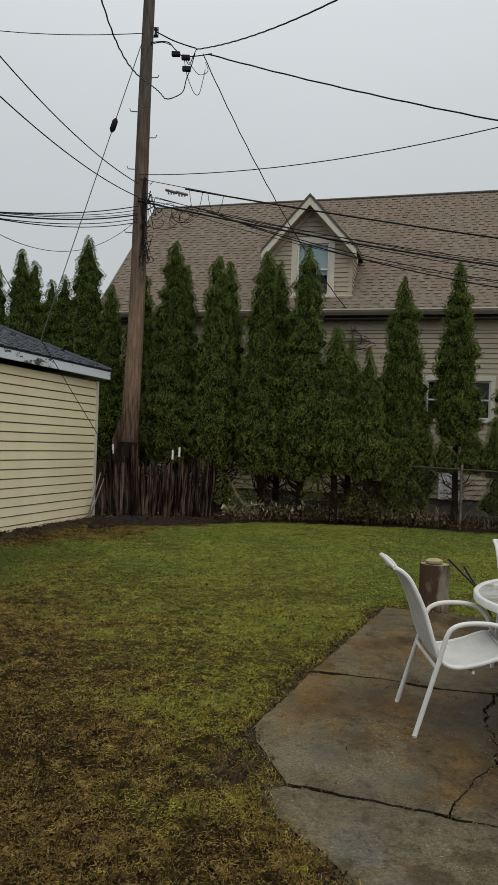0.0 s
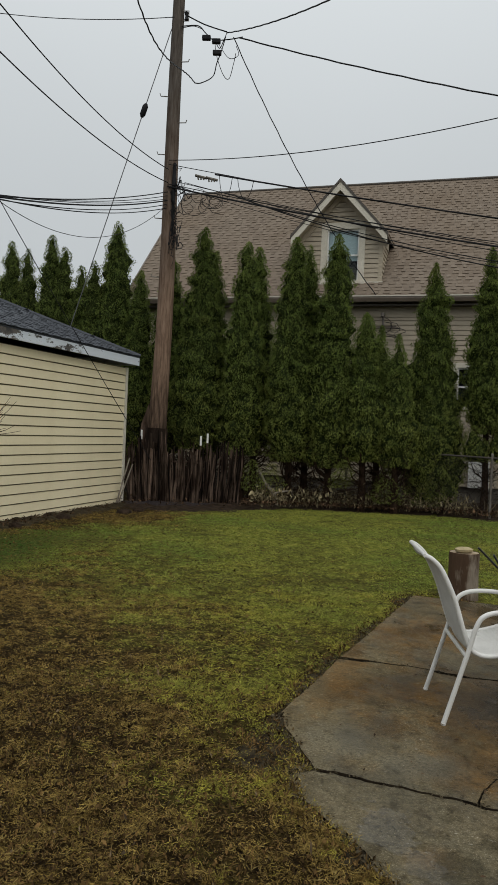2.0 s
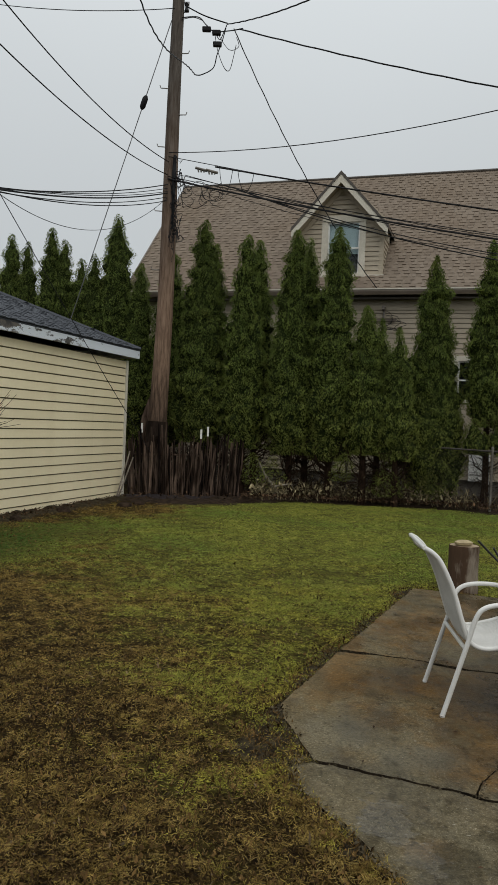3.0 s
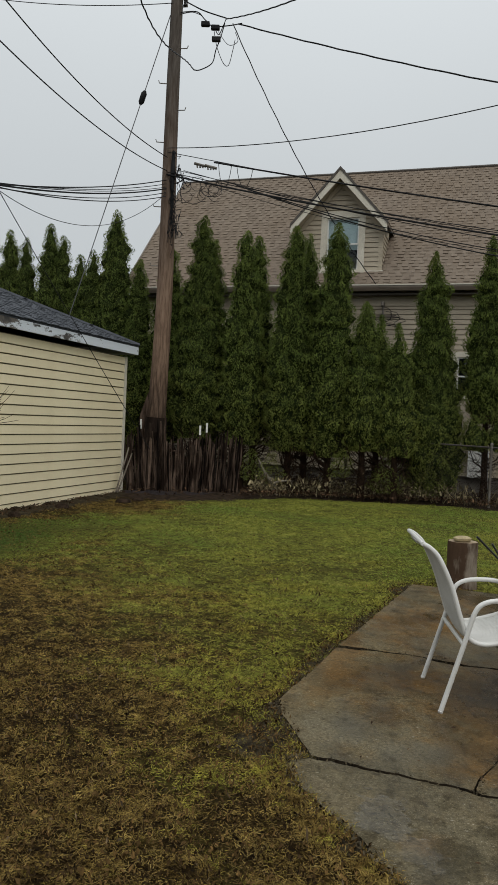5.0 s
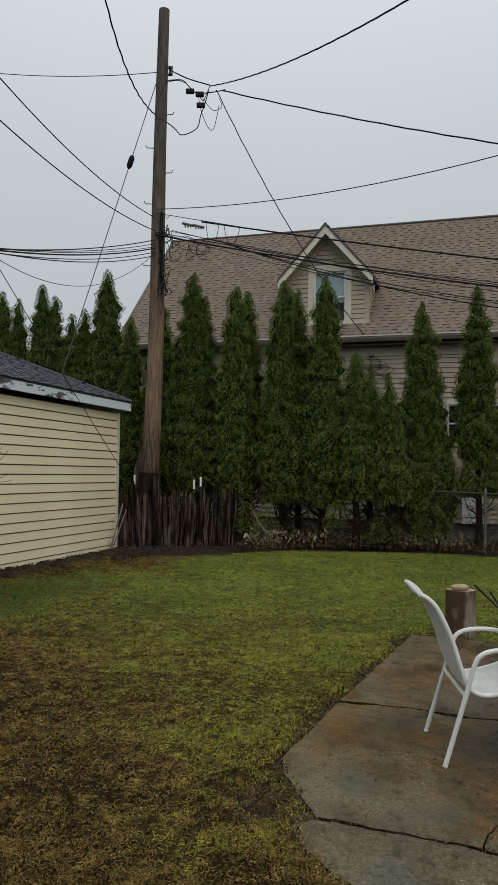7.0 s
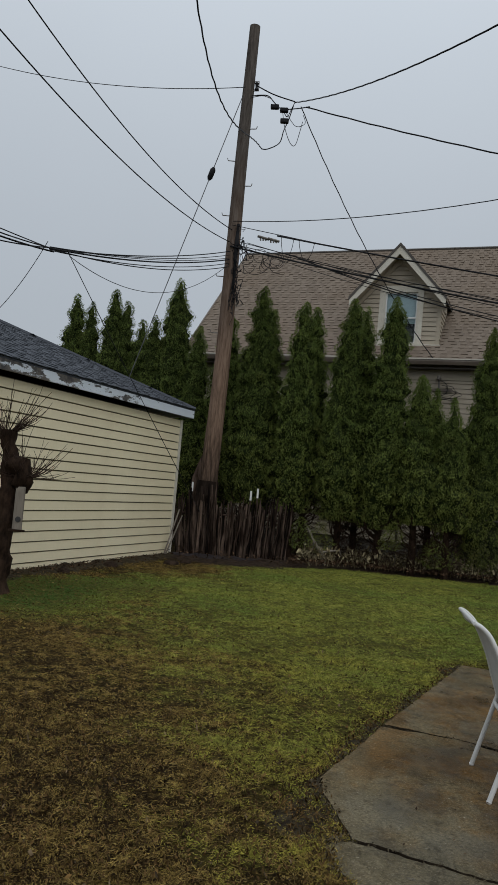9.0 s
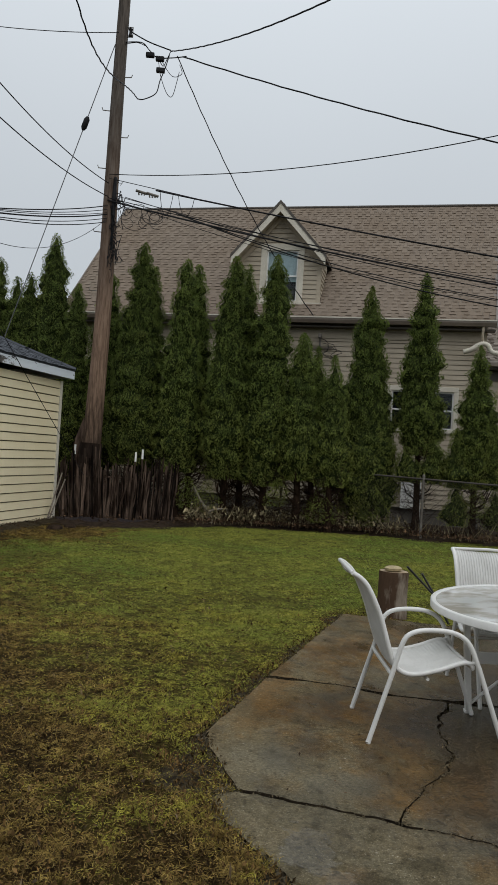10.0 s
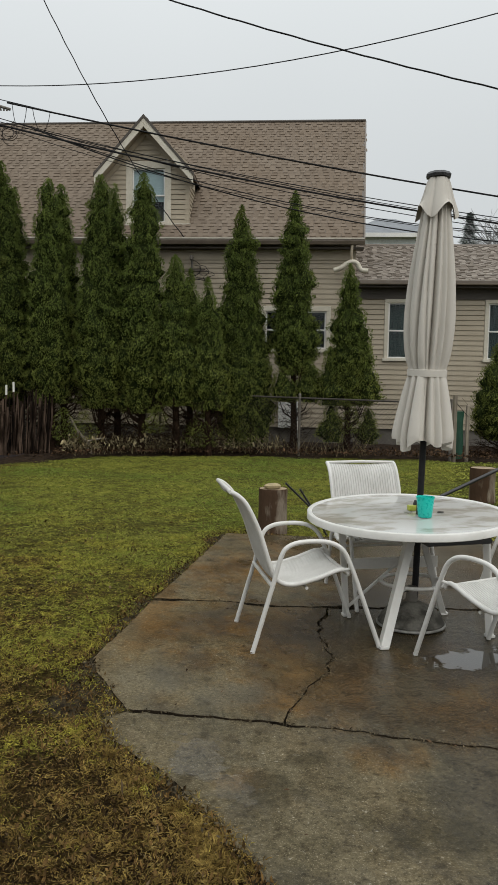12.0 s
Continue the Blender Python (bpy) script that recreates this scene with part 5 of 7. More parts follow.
    part("spool_insulator", Geo().lathe([(0.02, -0.1), (0.05, -0.08), (0.03, -0.02), (0.03, 0.02), (0.05, 0.08), (0.02, 0.1)], (top.x + 0.19, -0.06, 10.66), 12), CABLE, pole, smooth=50)
    part("spool_bracket", Geo().tube([(top.x + 0.08, -0.05, 10.56), (top.x + 0.24, -0.06, 10.56), (top.x + 0.24, -0.06, 10.78), (top.x + 0.08, -0.05, 10.78)], 0.012, 6), GALVANISED, pole)
    tails = [
        [(top.x + 0.2, -0.06, 10.68), (0.75, -0.1, 10.47), (1.25, -0.1, 10.32)],
        [(top.x + 0.1, -0.1, 10.42), (0.6, -0.1, 10.44), (0.78, -0.1, 10.28), (0.96, -0.1, 10.14), (1.3, -0.1, 10.16), (1.6, -0.1, 10.22)],
        [(top.x + 0.1, -0.1, 10.38), (0.5, -0.12, 10.42), (0.7, -0.12, 10.36)],
        [(0.60, -0.30, 9.10), (0.74, -0.26, 9.12), (0.98, -0.15, 9.32), (1.05, -0.12, 9.62), (1.14, -0.12, 9.88), (1.22, -0.1, 10.22)],
        [(0.98, -0.12, 10.12), (1.06, -0.12, 9.72), (1.22, -0.14, 9.34), (1.34, -0.12, 9.30), (1.42, -0.12, 9.62), (1.46, -0.1, 9.86)],
        [(1.25, -0.1, 10.32), (1.18, -0.12, 10.12), (1.10, -0.1, 9.96), (1.02, -0.1, 10.06)],
        [(1.0, -0.1, 10.16), (1.3, -0.14, 9.74), (1.52, -0.14, 9.80), (1.46, -0.1, 10.02)],
    ]
    for t, r in zip(tails, (0.014, 0.012, 0.008, 0.012, 0.008, 0.010, 0.007)):
        part("pigtail", Geo().tube(smooth_line(t, 8), r, 6), CABLE, pole, "loose black splice wire", smooth=60)
    for c in ((0.80, -0.12, 10.17), (1.02, -0.12, 10.10), (1.05, -0.14, 9.84)):
        part("splice_box", Geo().box(c, (0.19, 0.10, 0.10)), CABLE, pole, "black splice connector", bevel=0.02)


build_wires()
build_pole()


# ---- trees ----
def arborvitae(name, x, y, height, radius, skirt, seed, fronds=5200, label="", lobes=(), taper=0.56):
    """A narrow evergreen: trunk, a dense heart coloured dark as inner shade, and thousands of small upright sprays with
    ragged edges.
    """
    r = np.random.default_rng(seed)
    tree = thing(name, label or "narrow dark green arborvitae in the back row", "tree", Matrix.Translation((x, y, 0)), "evergreen row")
    bend = (r.normal(0, 0.05), r.normal(0, 0.05))
    part("trunk", Geo().tube([(0, 0, -0.1), (0.02, 0, 0.5), (bend[0], bend[1], height * 0.5), (bend[0], bend[1], height * 0.9)], [0.10, 0.075, 0.045, 0.01], 8), BARK, tree, smooth=50)
    for k in range(12):
        z = skirt * r.uniform(0.35, 1.0) + 0.15
        a = r.uniform(0, 6.28)
        d = Vector((math.cos(a), math.sin(a), 0))
        part("limb", Geo().tube([(0, 0, z), d * 0.25 + Vector((0, 0, z + 0.15)), d * 0.42 + Vector((0, 0, z + 0.55))], [0.022, 0.014, 0.006], 5), BARK, tree)

    brush = Geo()
    for k in range(90):
        a, z = r.uniform(0, 6.28), r.uniform(0.05, skirt + 0.35)
        d = Vector((math.cos(a), math.sin(a), r.uniform(-0.25, 0.6)))
        q = d * radius * r.uniform(0.5, 0.95) + Vector((0, 0, z))
        brush.tube([(0, 0, z), Vector((0, 0, z)).lerp(q, 0.5) + Vector((0, 0, r.uniform(-0.05, 0.1))), q], [0.008, 0.006, 0.003], 3, False)
        for _ in range(3):
            e = q + Vector(r.normal(0, 0.14, 3))
            brush.tube([Vector((0, 0, z)).lerp(q, r.uniform(0.4, 0.9)), e], [0.005, 0.003], 3, False)
    part("brushwood", brush, BARK, tree, "dark bare lower twigs")

    def shape(t):
        return np.where(t < 0.22, 0.62 + 0.38 * np.sin(np.clip(t / 0.22, 0, 1) * 1.57), np.clip((1 - t) / 0.78, 0, 1) ** taper)

    for order, (dx, dy, z0, z1, wide, dense) in enumerate([(0.0, 0.0, skirt, height, radius, 1.0), *lobes]):
        off = Vector((seed * 1.7 + order * 3.1, 0, 0))

        def knobs(a, z, rad):
            """Radius with boughs, and knobs a hand wide between sharp creases."""
            out, crease = [], []
            for p, q, w in zip(a, z, rad):
                u = Vector((math.cos(p), math.sin(p), 0))
                v = u * w + Vector((0, 0, q))
                bough = 0.12 * noise.noise(u * 1.5 + Vector((0, 0, q * 1.3)) + off) + 0.17 * noise.noise(Vector((v.x, v.y, v.z * 0.6)) * 3.0 + off)
                knob = abs(noise.noise(Vector((v.x, v.y, v.z * 0.7)) * 4.8 + off))
                out.append(w * (0.80 + bough) + (0.34 * knob + 0.07 * noise.noise(v * 13 + off) - 0.05) * min(1.0, w / 0.30))
                crease.append(knob)
            return np.array(out), np.array(crease)

        n = int(fronds * dense * ((z1 - z0) / 6.0) * (wide / 0.55))
        t = r.beta(1.0, 1.12, n)
        a = r.uniform(0, 2 * np.pi, n)
        z = z0 + (z1 - z0) * t
        rad, knob = knobs(a, z, wide * shape(t))
        full = r.random(n) < np.clip(knob / 0.15, 0.10, 1.0)  # few sprays in the creases, so the shade-coloured heart shows
        t, a, z, rad = t[full], a[full], z[full], rad[full]
        n = len(t)
        rad = rad + r.normal(0.004, 0.016, n)
        out = np.stack([np.cos(a), np.sin(a), np.zeros(n)], 1)
        base = np.stack([dx + np.cos(a) * rad + bend[0] * t, dy + np.sin(a) * rad + bend[1] * t, z], 1)
        way = np.array([0, 0, 0.75]) + out * 0.45 + r.normal(0, 0.42, (n, 3))
        way /= np.linalg.norm(way, axis=1, keepdims=True)
        side = np.cross(way, out + r.normal(0, 0.6, (n, 3)))
        side /= np.linalg.norm(side, axis=1, keepdims=True) + 1e-6
        ln = (r.uniform(0.022, 0.056, n) * np.clip(0.6 + rad / radius * 0.5, 0.6, 1.1))[:, None]
        wd = ln * r.uniform(0.34, 0.52, (n, 1))
        verts = np.stack([base, base + way * ln * 0.55 + side * wd * 0.5, base + way * ln, base + way * ln * 0.5 - side * wd * 0.5], 1).reshape(-1, 3)
        part("crown", raw_mesh("crown", verts, np.arange(len(verts)), 4, FOLIAGE), FOLIAGE, tree, "dense scale-leaved evergreen foliage")
        if dense < 0.8:
            continue
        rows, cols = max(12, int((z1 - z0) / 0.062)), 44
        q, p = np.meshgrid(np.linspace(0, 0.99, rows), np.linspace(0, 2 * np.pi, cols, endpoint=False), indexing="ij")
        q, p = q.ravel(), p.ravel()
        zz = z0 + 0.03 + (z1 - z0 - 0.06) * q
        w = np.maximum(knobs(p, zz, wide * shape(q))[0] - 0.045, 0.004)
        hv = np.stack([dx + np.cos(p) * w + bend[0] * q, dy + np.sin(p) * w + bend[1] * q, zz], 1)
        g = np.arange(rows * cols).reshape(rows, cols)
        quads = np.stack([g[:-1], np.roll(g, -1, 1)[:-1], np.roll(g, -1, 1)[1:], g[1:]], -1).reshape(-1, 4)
        part("heart", raw_mesh("heart", hv, quads.ravel(), 4, HEART_SHADE), HEART_SHADE, tree, "crown core with the inner shade in its colour")


EVERGREENS = [
    (-7.14, 20.40, 6.30, 0.50, 0.4), (-6.66, 20.22, 6.08, 0.42, 0.4), (-6.02, 20.00, 6.41, 0.50, 0.4), (-5.68, 19.90, 6.10, 0.45, 0.4), (-5.26, 19.80, 5.61, 0.45, 0.4), (-4.78, 19.63, 5.70, 0.45, 0.4),
    (-4.19, 19.45, 6.69, 0.56, 0.35), (-3.51, 19.25, 5.43, 0.42, 0.3), (-2.71, 19.02, 5.70, 0.50, 0.3), (-1.97, 18.80, 6.45, 0.56, 0.3), (-1.66, 18.72, 5.95, 0.36, 0.6), (-0.84, 18.46, 6.03, 0.50, 0.3),
    (-0.56, 18.39, 6.00, 0.42, 0.6), (0.27, 18.13, 6.09, 0.55, 0.35), (0.64, 18.03, 6.01, 0.36, 0.6), (1.17, 17.87, 6.10, 0.50, 0.35), (1.94, 17.64, 4.36, 0.52, 0.35), (2.23, 17.56, 4.11, 0.38, 0.6),
    (2.64, 17.43, 3.86, 0.42, 0.3), (3.38, 17.21, 5.44, 0.54, 0.2), (4.49, 16.90, 5.73, 0.54, 1.70), (5.63, 16.55, 4.16, 0.46, 1.05),
]
# side growth: offset, foot and top height, radius, density
LOBES = {
    11: [(0.30, -0.45, 0.25, 0.95, 0.26, 0.5)], 13: [(-0.35, -0.45, 0.30, 0.90, 0.24, 0.5)], 15: [(0.25, -0.50, 0.45, 1.05, 0.26, 0.5)], 17: [(0.20, -0.40, 0.15, 1.0, 0.34, 0.7)],
    19: [(-0.15, -0.30, 0.12, 1.15, 0.42, 0.55)],
    20: [(-0.27, -0.20, 1.12, 1.90, 0.30, 0.9), (0.30, -0.20, 1.10, 2.15, 0.33, 0.9)],
    21: [(-0.44, -0.10, 1.05, 2.35, 0.32, 0.9), (0.30, -0.05, 1.05, 2.75, 0.42, 0.9), (-0.40, -0.10, 0.25, 1.15, 0.30, 0.85), (0.48, -0.05, 0.20, 1.10, 0.30, 0.85), (0.05, -0.15, 0.45, 1.15, 0.30, 0.6)],
}
for i, (x, y, h, rad, skirt) in enumerate(EVERGREENS):
    if 9 <= i <= 18:  # these stand close behind the fence, their boughs hanging over it
        x, y, h, rad = x * 0.945, y * 0.945, 1.55 + (h - 1.55) * 0.945, rad * 0.97
    rad *= 1.28 if i < 8 else 1.19 if i < 16 else 1.18 if i < 19 else 1.46 if i == 19 else 1.04 if i == 20 else 1.12
    if 8 <= i <= 18:
        skirt = 0.84 + 0.34 * ((i * 7) % 5) / 4
    if i in (10, 12, 14, 17):  # the second row
        x, y = x * 1.022, y * 1.022
    tall = "tall narrow" if h > 5 else "short narrow"
    where = "with its bare trunk behind the fence" if skirt > 1 else "in the back row"
    arborvitae("arborvitae", x, y, h, rad, skirt, 40 + i, 30000 if i < 7 else 43000, f"{tall} dark green arborvitae {where}", LOBES.get(i, ()), 0.56 if i < 16 else 0.72)
arborvitae("evergreen_shrub", 8.95, 15.75, 2.75, 0.80, 0.35, 90, 30000, "broad dark evergreen shrub beside the fence gate")


def build_pollard():
    tree = thing("pollarded_tree", "dark pollarded trunk with bare whips before the garage", "tree", Matrix.Translation((-3.98, 9.22, 0)))

    def knobbly(pts, radii, sides=14, seed=0):
        g = Geo().tube(pts, radii, sides)
        g.v = [tuple(Vector(p) * 1.0 + Vector((noise.noise(Vector(p) * 5 + Vector((seed, 0, 0))), noise.noise(Vector(p) * 5 + Vector((0, seed, 9))), 0.4 * noise.noise(Vector(p) * 6))) * 0.055 + Vector((noise.noise(Vector(p) * 16 + Vector((seed, 3, 0))), noise.noise(Vector(p) * 16 + Vector((5, seed, 0))), noise.noise(Vector(p) * 16))) * 0.035) for p in g.v]
        return g

    trunk = smooth_line([(-0.06, 0, -0.1), (-0.04, 0, 0.3), (0.02, 0, 0.8), (0.05, 0, 1.2), (0.03, 0, 1.55), (-0.05, 0, 1.96)], 6)
    rad = [0.30, 0.27, 0.25, 0.235, 0.225, 0.22, 0.215, 0.21, 0.205, 0.20, 0.195, 0.19, 0.19, 0.19, 0.185, 0.18, 0.175, 0.17, 0.165, 0.16, 0.155, 0.15, 0.145, 0.145, 0.145, 0.15, 0.155, 0.16, 0.165, 0.165, 0.155]
    part("trunk", knobbly([p + Vector((0.03, 0, 0)) for p in trunk], [q * (1.0 - 0.28 * min(i / 12, 1)) for i, q in enumerate(rad[: len(trunk)])], 20), BARK, tree, smooth=60)
    part("burl", knobbly(smooth_line([(0.08, -0.02, 1.48), (0.19, -0.03, 1.54), (0.26, -0.03, 1.44), (0.25, -0.03, 1.28), (0.22, -0.03, 1.20)], 5), [0.72 * q for q in [0.10, 0.12, 0.14, 0.15, 0.16, 0.165, 0.17, 0.175, 0.175, 0.17, 0.17, 0.165, 0.16, 0.155, 0.15, 0.14, 0.13, 0.11, 0.09, 0.07, 0.05]], 18, 4), BARK, tree, "knobbly dark burl", smooth=60)
    for k in range(130):
        top = k % 5 < 3
        a = rnd.uniform(0, 6.28)
        d = Vector((math.cos(a), 0.6 * math.sin(a), 0))
        p = (Vector((-0.02, 0, 1.93)) + d * 0.09) if top else Vector((0.28, -0.03, 1.40)) + d * 0.10
        lean = 1.5 if top else 1.2
        way = (d * lean * rnd.uniform(0.3, 1.2) + Vector((0 if top else 0.35, 0, rnd.uniform(0.25, 1.0) if top else rnd.uniform(-0.1, 0.8)))).normalized()
        pts = [p]
        ln = rnd.uniform(0.18, 0.72)
        for j in range(4):
            way = (way + Vector((rnd.uniform(-0.2, 0.2), rnd.uniform(-0.2, 0.2), rnd.uniform(-0.05, 0.28)))).normalized()
            p = p + way * ln / 4
            pts.append(p)
        part("whip", Geo().tube(pts, [0.006, 0.0045, 0.0035, 0.003, 0.002], 4), TWIG, tree)
        if k % 2:
            q = pts[2] + Vector((rnd.uniform(-0.12, 0.12), rnd.uniform(-0.08, 0.08), rnd.uniform(0.08, 0.2)))
            part("whip", Geo().tube([pts[2], q], [0.004, 0.002], 4), TWIG, tree)
    board = thing("nest_board", "grey weathered board with a dark hole hanging from the trunk", "board", Matrix.Translation((-3.705, 9.12, 0)))
    part("plank", Geo().box((0, 0, 1.02), (0.115, 0.035, 0.52)), PALE_WOOD, board, bevel=0.006)
    part("hole", Geo().tube([(0.01, -0.026, 0.885), (0.01, -0.0185, 0.885)], 0.035, 14), RUBBER, board)
    part("ledge", Geo().box((0.0, -0.01, 0.75), (0.19, 0.06, 0.025)), BARK, board, bevel=0.004)


build_pollard()


# ---- fences ----
def build_stake_fence():
    fence = thing("stake_fence", "rustic fence of dark rough wooden stakes", "fence")
    n = 170
    for i in range(n):
        t = i / (n - 1)
        x = -3.02 + 2.22 * t + rnd.uniform(-0.02, 0.02)
        y = 16.05 + 0.35 * t + rnd.uniform(-0.06, 0.06)
        h = 1.13 + 0.08 * math.sin(t * 9) + rnd.uniform(-0.22, 0.14) + (rnd.uniform(0.12, 0.34) if rnd.random() < 0.16 and t < 0.6 else 0)
        lean = Vector((rnd.gauss(0, 0.038) + 0.16 * (t - 0.45), rnd.uniform(-0.03, 0.03), 0))
        r = rnd.uniform(0.011, 0.026)
        p = Vector((x, y, -0.1))
        crook = Vector((rnd.gauss(0, 0.018), 0, 0))
        pts = [p, p + lean * 0.3 + crook + Vector((0, 0, h * 0.35)), p + lean * 0.7 - crook + Vector((0, 0, h * 0.7)), p + lean + Vector((0, 0, h + 0.1))]
        part("stake", Geo().tube(pts, [r * 1.1, r, r * 0.95, r * rnd.uniform(0.55, 0.9)], 7), STAKE, fence, smooth=50)
    for z in (0.32, 0.85):
        part("rail", Geo().tube([(-3.05, 16.10, z), (-1.9, 16.25, z + 0.02), (-0.78, 16.44, z - 0.03)], 0.022, 7), STAKE, fence)
    g, k = Geo(), 40
    rows = []
    for i in range(k + 1):
        x = -3.2 + 2.75 * i / k
        for j, (o, h) in enumerate(((0.75, 0.02), (0.45, 0.03), (0.20, 0.02), (0.0, 0.0), (-0.30, -0.08))):
            end = min(1.0, (k - i) / 8, (i + 3) / 6)
            y = 15.62 + 0.16 * (x + 3.2) + o
            rows.append((x, y + 0.06 * noise.noise(Vector((x * 3, o * 4, 1))), h * end - 0.05 * (1 - end) + 0.05 * noise.noise(Vector((x * 4, y * 4, 3))) + 0.03 * noise.noise(Vector((x * 13, y * 13, 3)))))
    g.add(rows, [(i * 5 + j, i * 5 + j + 1, (i + 1) * 5 + j + 1, (i + 1) * 5 + j) for i in range(k) for j in range(4)])
    single("mulch_mound", g, WET_MULCH, "low mound of wet purple-black mulch before the fence", "ground", kind="structure", smooth=60)
    for x, z in ((-2.86, 1.48), (-1.60, 1.40), (-1.46, 1.46)):
        post = thing("marker_stake", "thin stake with a white painted tip", "stake", Matrix.Translation((x, 16.32, 0)), "marker stakes")
        part("shaft", Geo().box((0, 0, (z - 0.16) / 2 - 0.05), (0.035, 0.03, z - 0.06)), STAKE, post, bevel=0.004)
        part("tip", Geo().box((0, 0, z - 0.08), (0.040, 0.034, 0.20)), WHITE_TRIM, post, "white painted tip", bevel=0.005)
    for k, (x, h) in enumerate(((-3.0, 0.92), (-2.93, 0.80))):
        single("leaning_stick", Geo().tube([(x - 0.16 - 0.04 * k, 15.40, -0.03), (x + 0.02, 15.72, h)], [0.018, 0.014], 7), PALE_WOOD, "grey stick leaning on the garage corner", "stick", "leaning sticks", smooth=50)


def build_chain_fence():
    fence = thing("chain_link_fence", "low rusty chain-link fence along the back", "fence")
    posts = [(-1.4, 18.05), (1.55, 17.17), (4.47, 16.29), (7.48, 15.25)]
    top = lambda x: 1.24 - 0.02 * (x - 4.0)
    for x, y in posts:
        part("post", Geo().tube([(x, y, -0.1), (x, y, top(x) + 0.06)], 0.028, 10), GALVANISED, fence, "rusty steel post", smooth=40)
        part("post_cap", Geo().lathe([(0.032, 0), (0.034, 0.02), (0.02, 0.045), (0.004, 0.05)], (x, y, top(x) + 0.05), 10), GALVANISED, fence, smooth=50)
    part("top_rail", Geo().tube(smooth_line([(x, y, top(x)) for x, y in posts], 4), 0.019, 8), LINK, fence, smooth=40)
    g = Geo()
    for (xa, ya), (xb, yb) in zip(posts, posts[1:]):
        L = math.dist((xa, ya), (xb, yb))
        d = Vector((xb - xa, yb - ya, 0)) / L
        o = Vector((xa, ya, 0)) - Vector((-d.y, d.x, 0)) * 0.024
        h, k = 1.18, 0.085
        for sgn in (-1, 1):
            s = -h
            while s < L + h:
                a, b = (s, 0.03), (s + h, h + 0.03)
                if sgn < 0:
                    a, b = (s, h + 0.03), (s + h, 0.03)
                if a[0] < 0:
                    f = -a[0] / (b[0] - a[0])
                    a = (0, a[1] + (b[1] - a[1]) * f)
                if b[0] > L:
                    f = (L - a[0]) / (b[0] - a[0])
                    b = (L, a[1] + (b[1] - a[1]) * f)
                if b[0] > a[0] + 0.03:
                    g.tube([o + d * a[0] + Vector((0, 0, a[1])), o + d * b[0] + Vector((0, 0, b[1]))], 0.0019, 3, False)
                s += k
    tagged(part("mesh", g, LINK, fence, "diamond wire mesh"), kind="stuff")
    gate = thing("gate_posts", "pair of grey timber posts beside the fence gate", "gate post")
    for x, h, r in ((7.47, 1.36, 0.045), (7.76, 1.14, 0.04)):
        part("post", Geo().box((x, 15.05, h / 2 - 0.05), (r * 1.6, r * 1.6, h + 0.1)), PALE_WOOD, gate, bevel=0.008)
    part("wire_brace", Geo().tube([(7.47, 15.02, 1.2), (7.76, 15.02, 0.9)], 0.008, 5), LINK, gate)
    roll = thing("garden_sheet", "rolled dark green plastic sheet behind the gate", "plastic sheet", Matrix.Translation((7.75, 15.45, 0)))
    part("roll", Geo().lathe([(0.10, -0.03), (0.12, 0.3), (0.10, 0.7), (0.11, 1.0)], (0, 0, 0), 14, lambda a, i, r, z: (r * (1 + 0.12 * math.sin(5 * a + z * 3)), z)), GREEN_PLASTIC, roll, smooth=50)


build_stake_fence()
build_chain_fence()


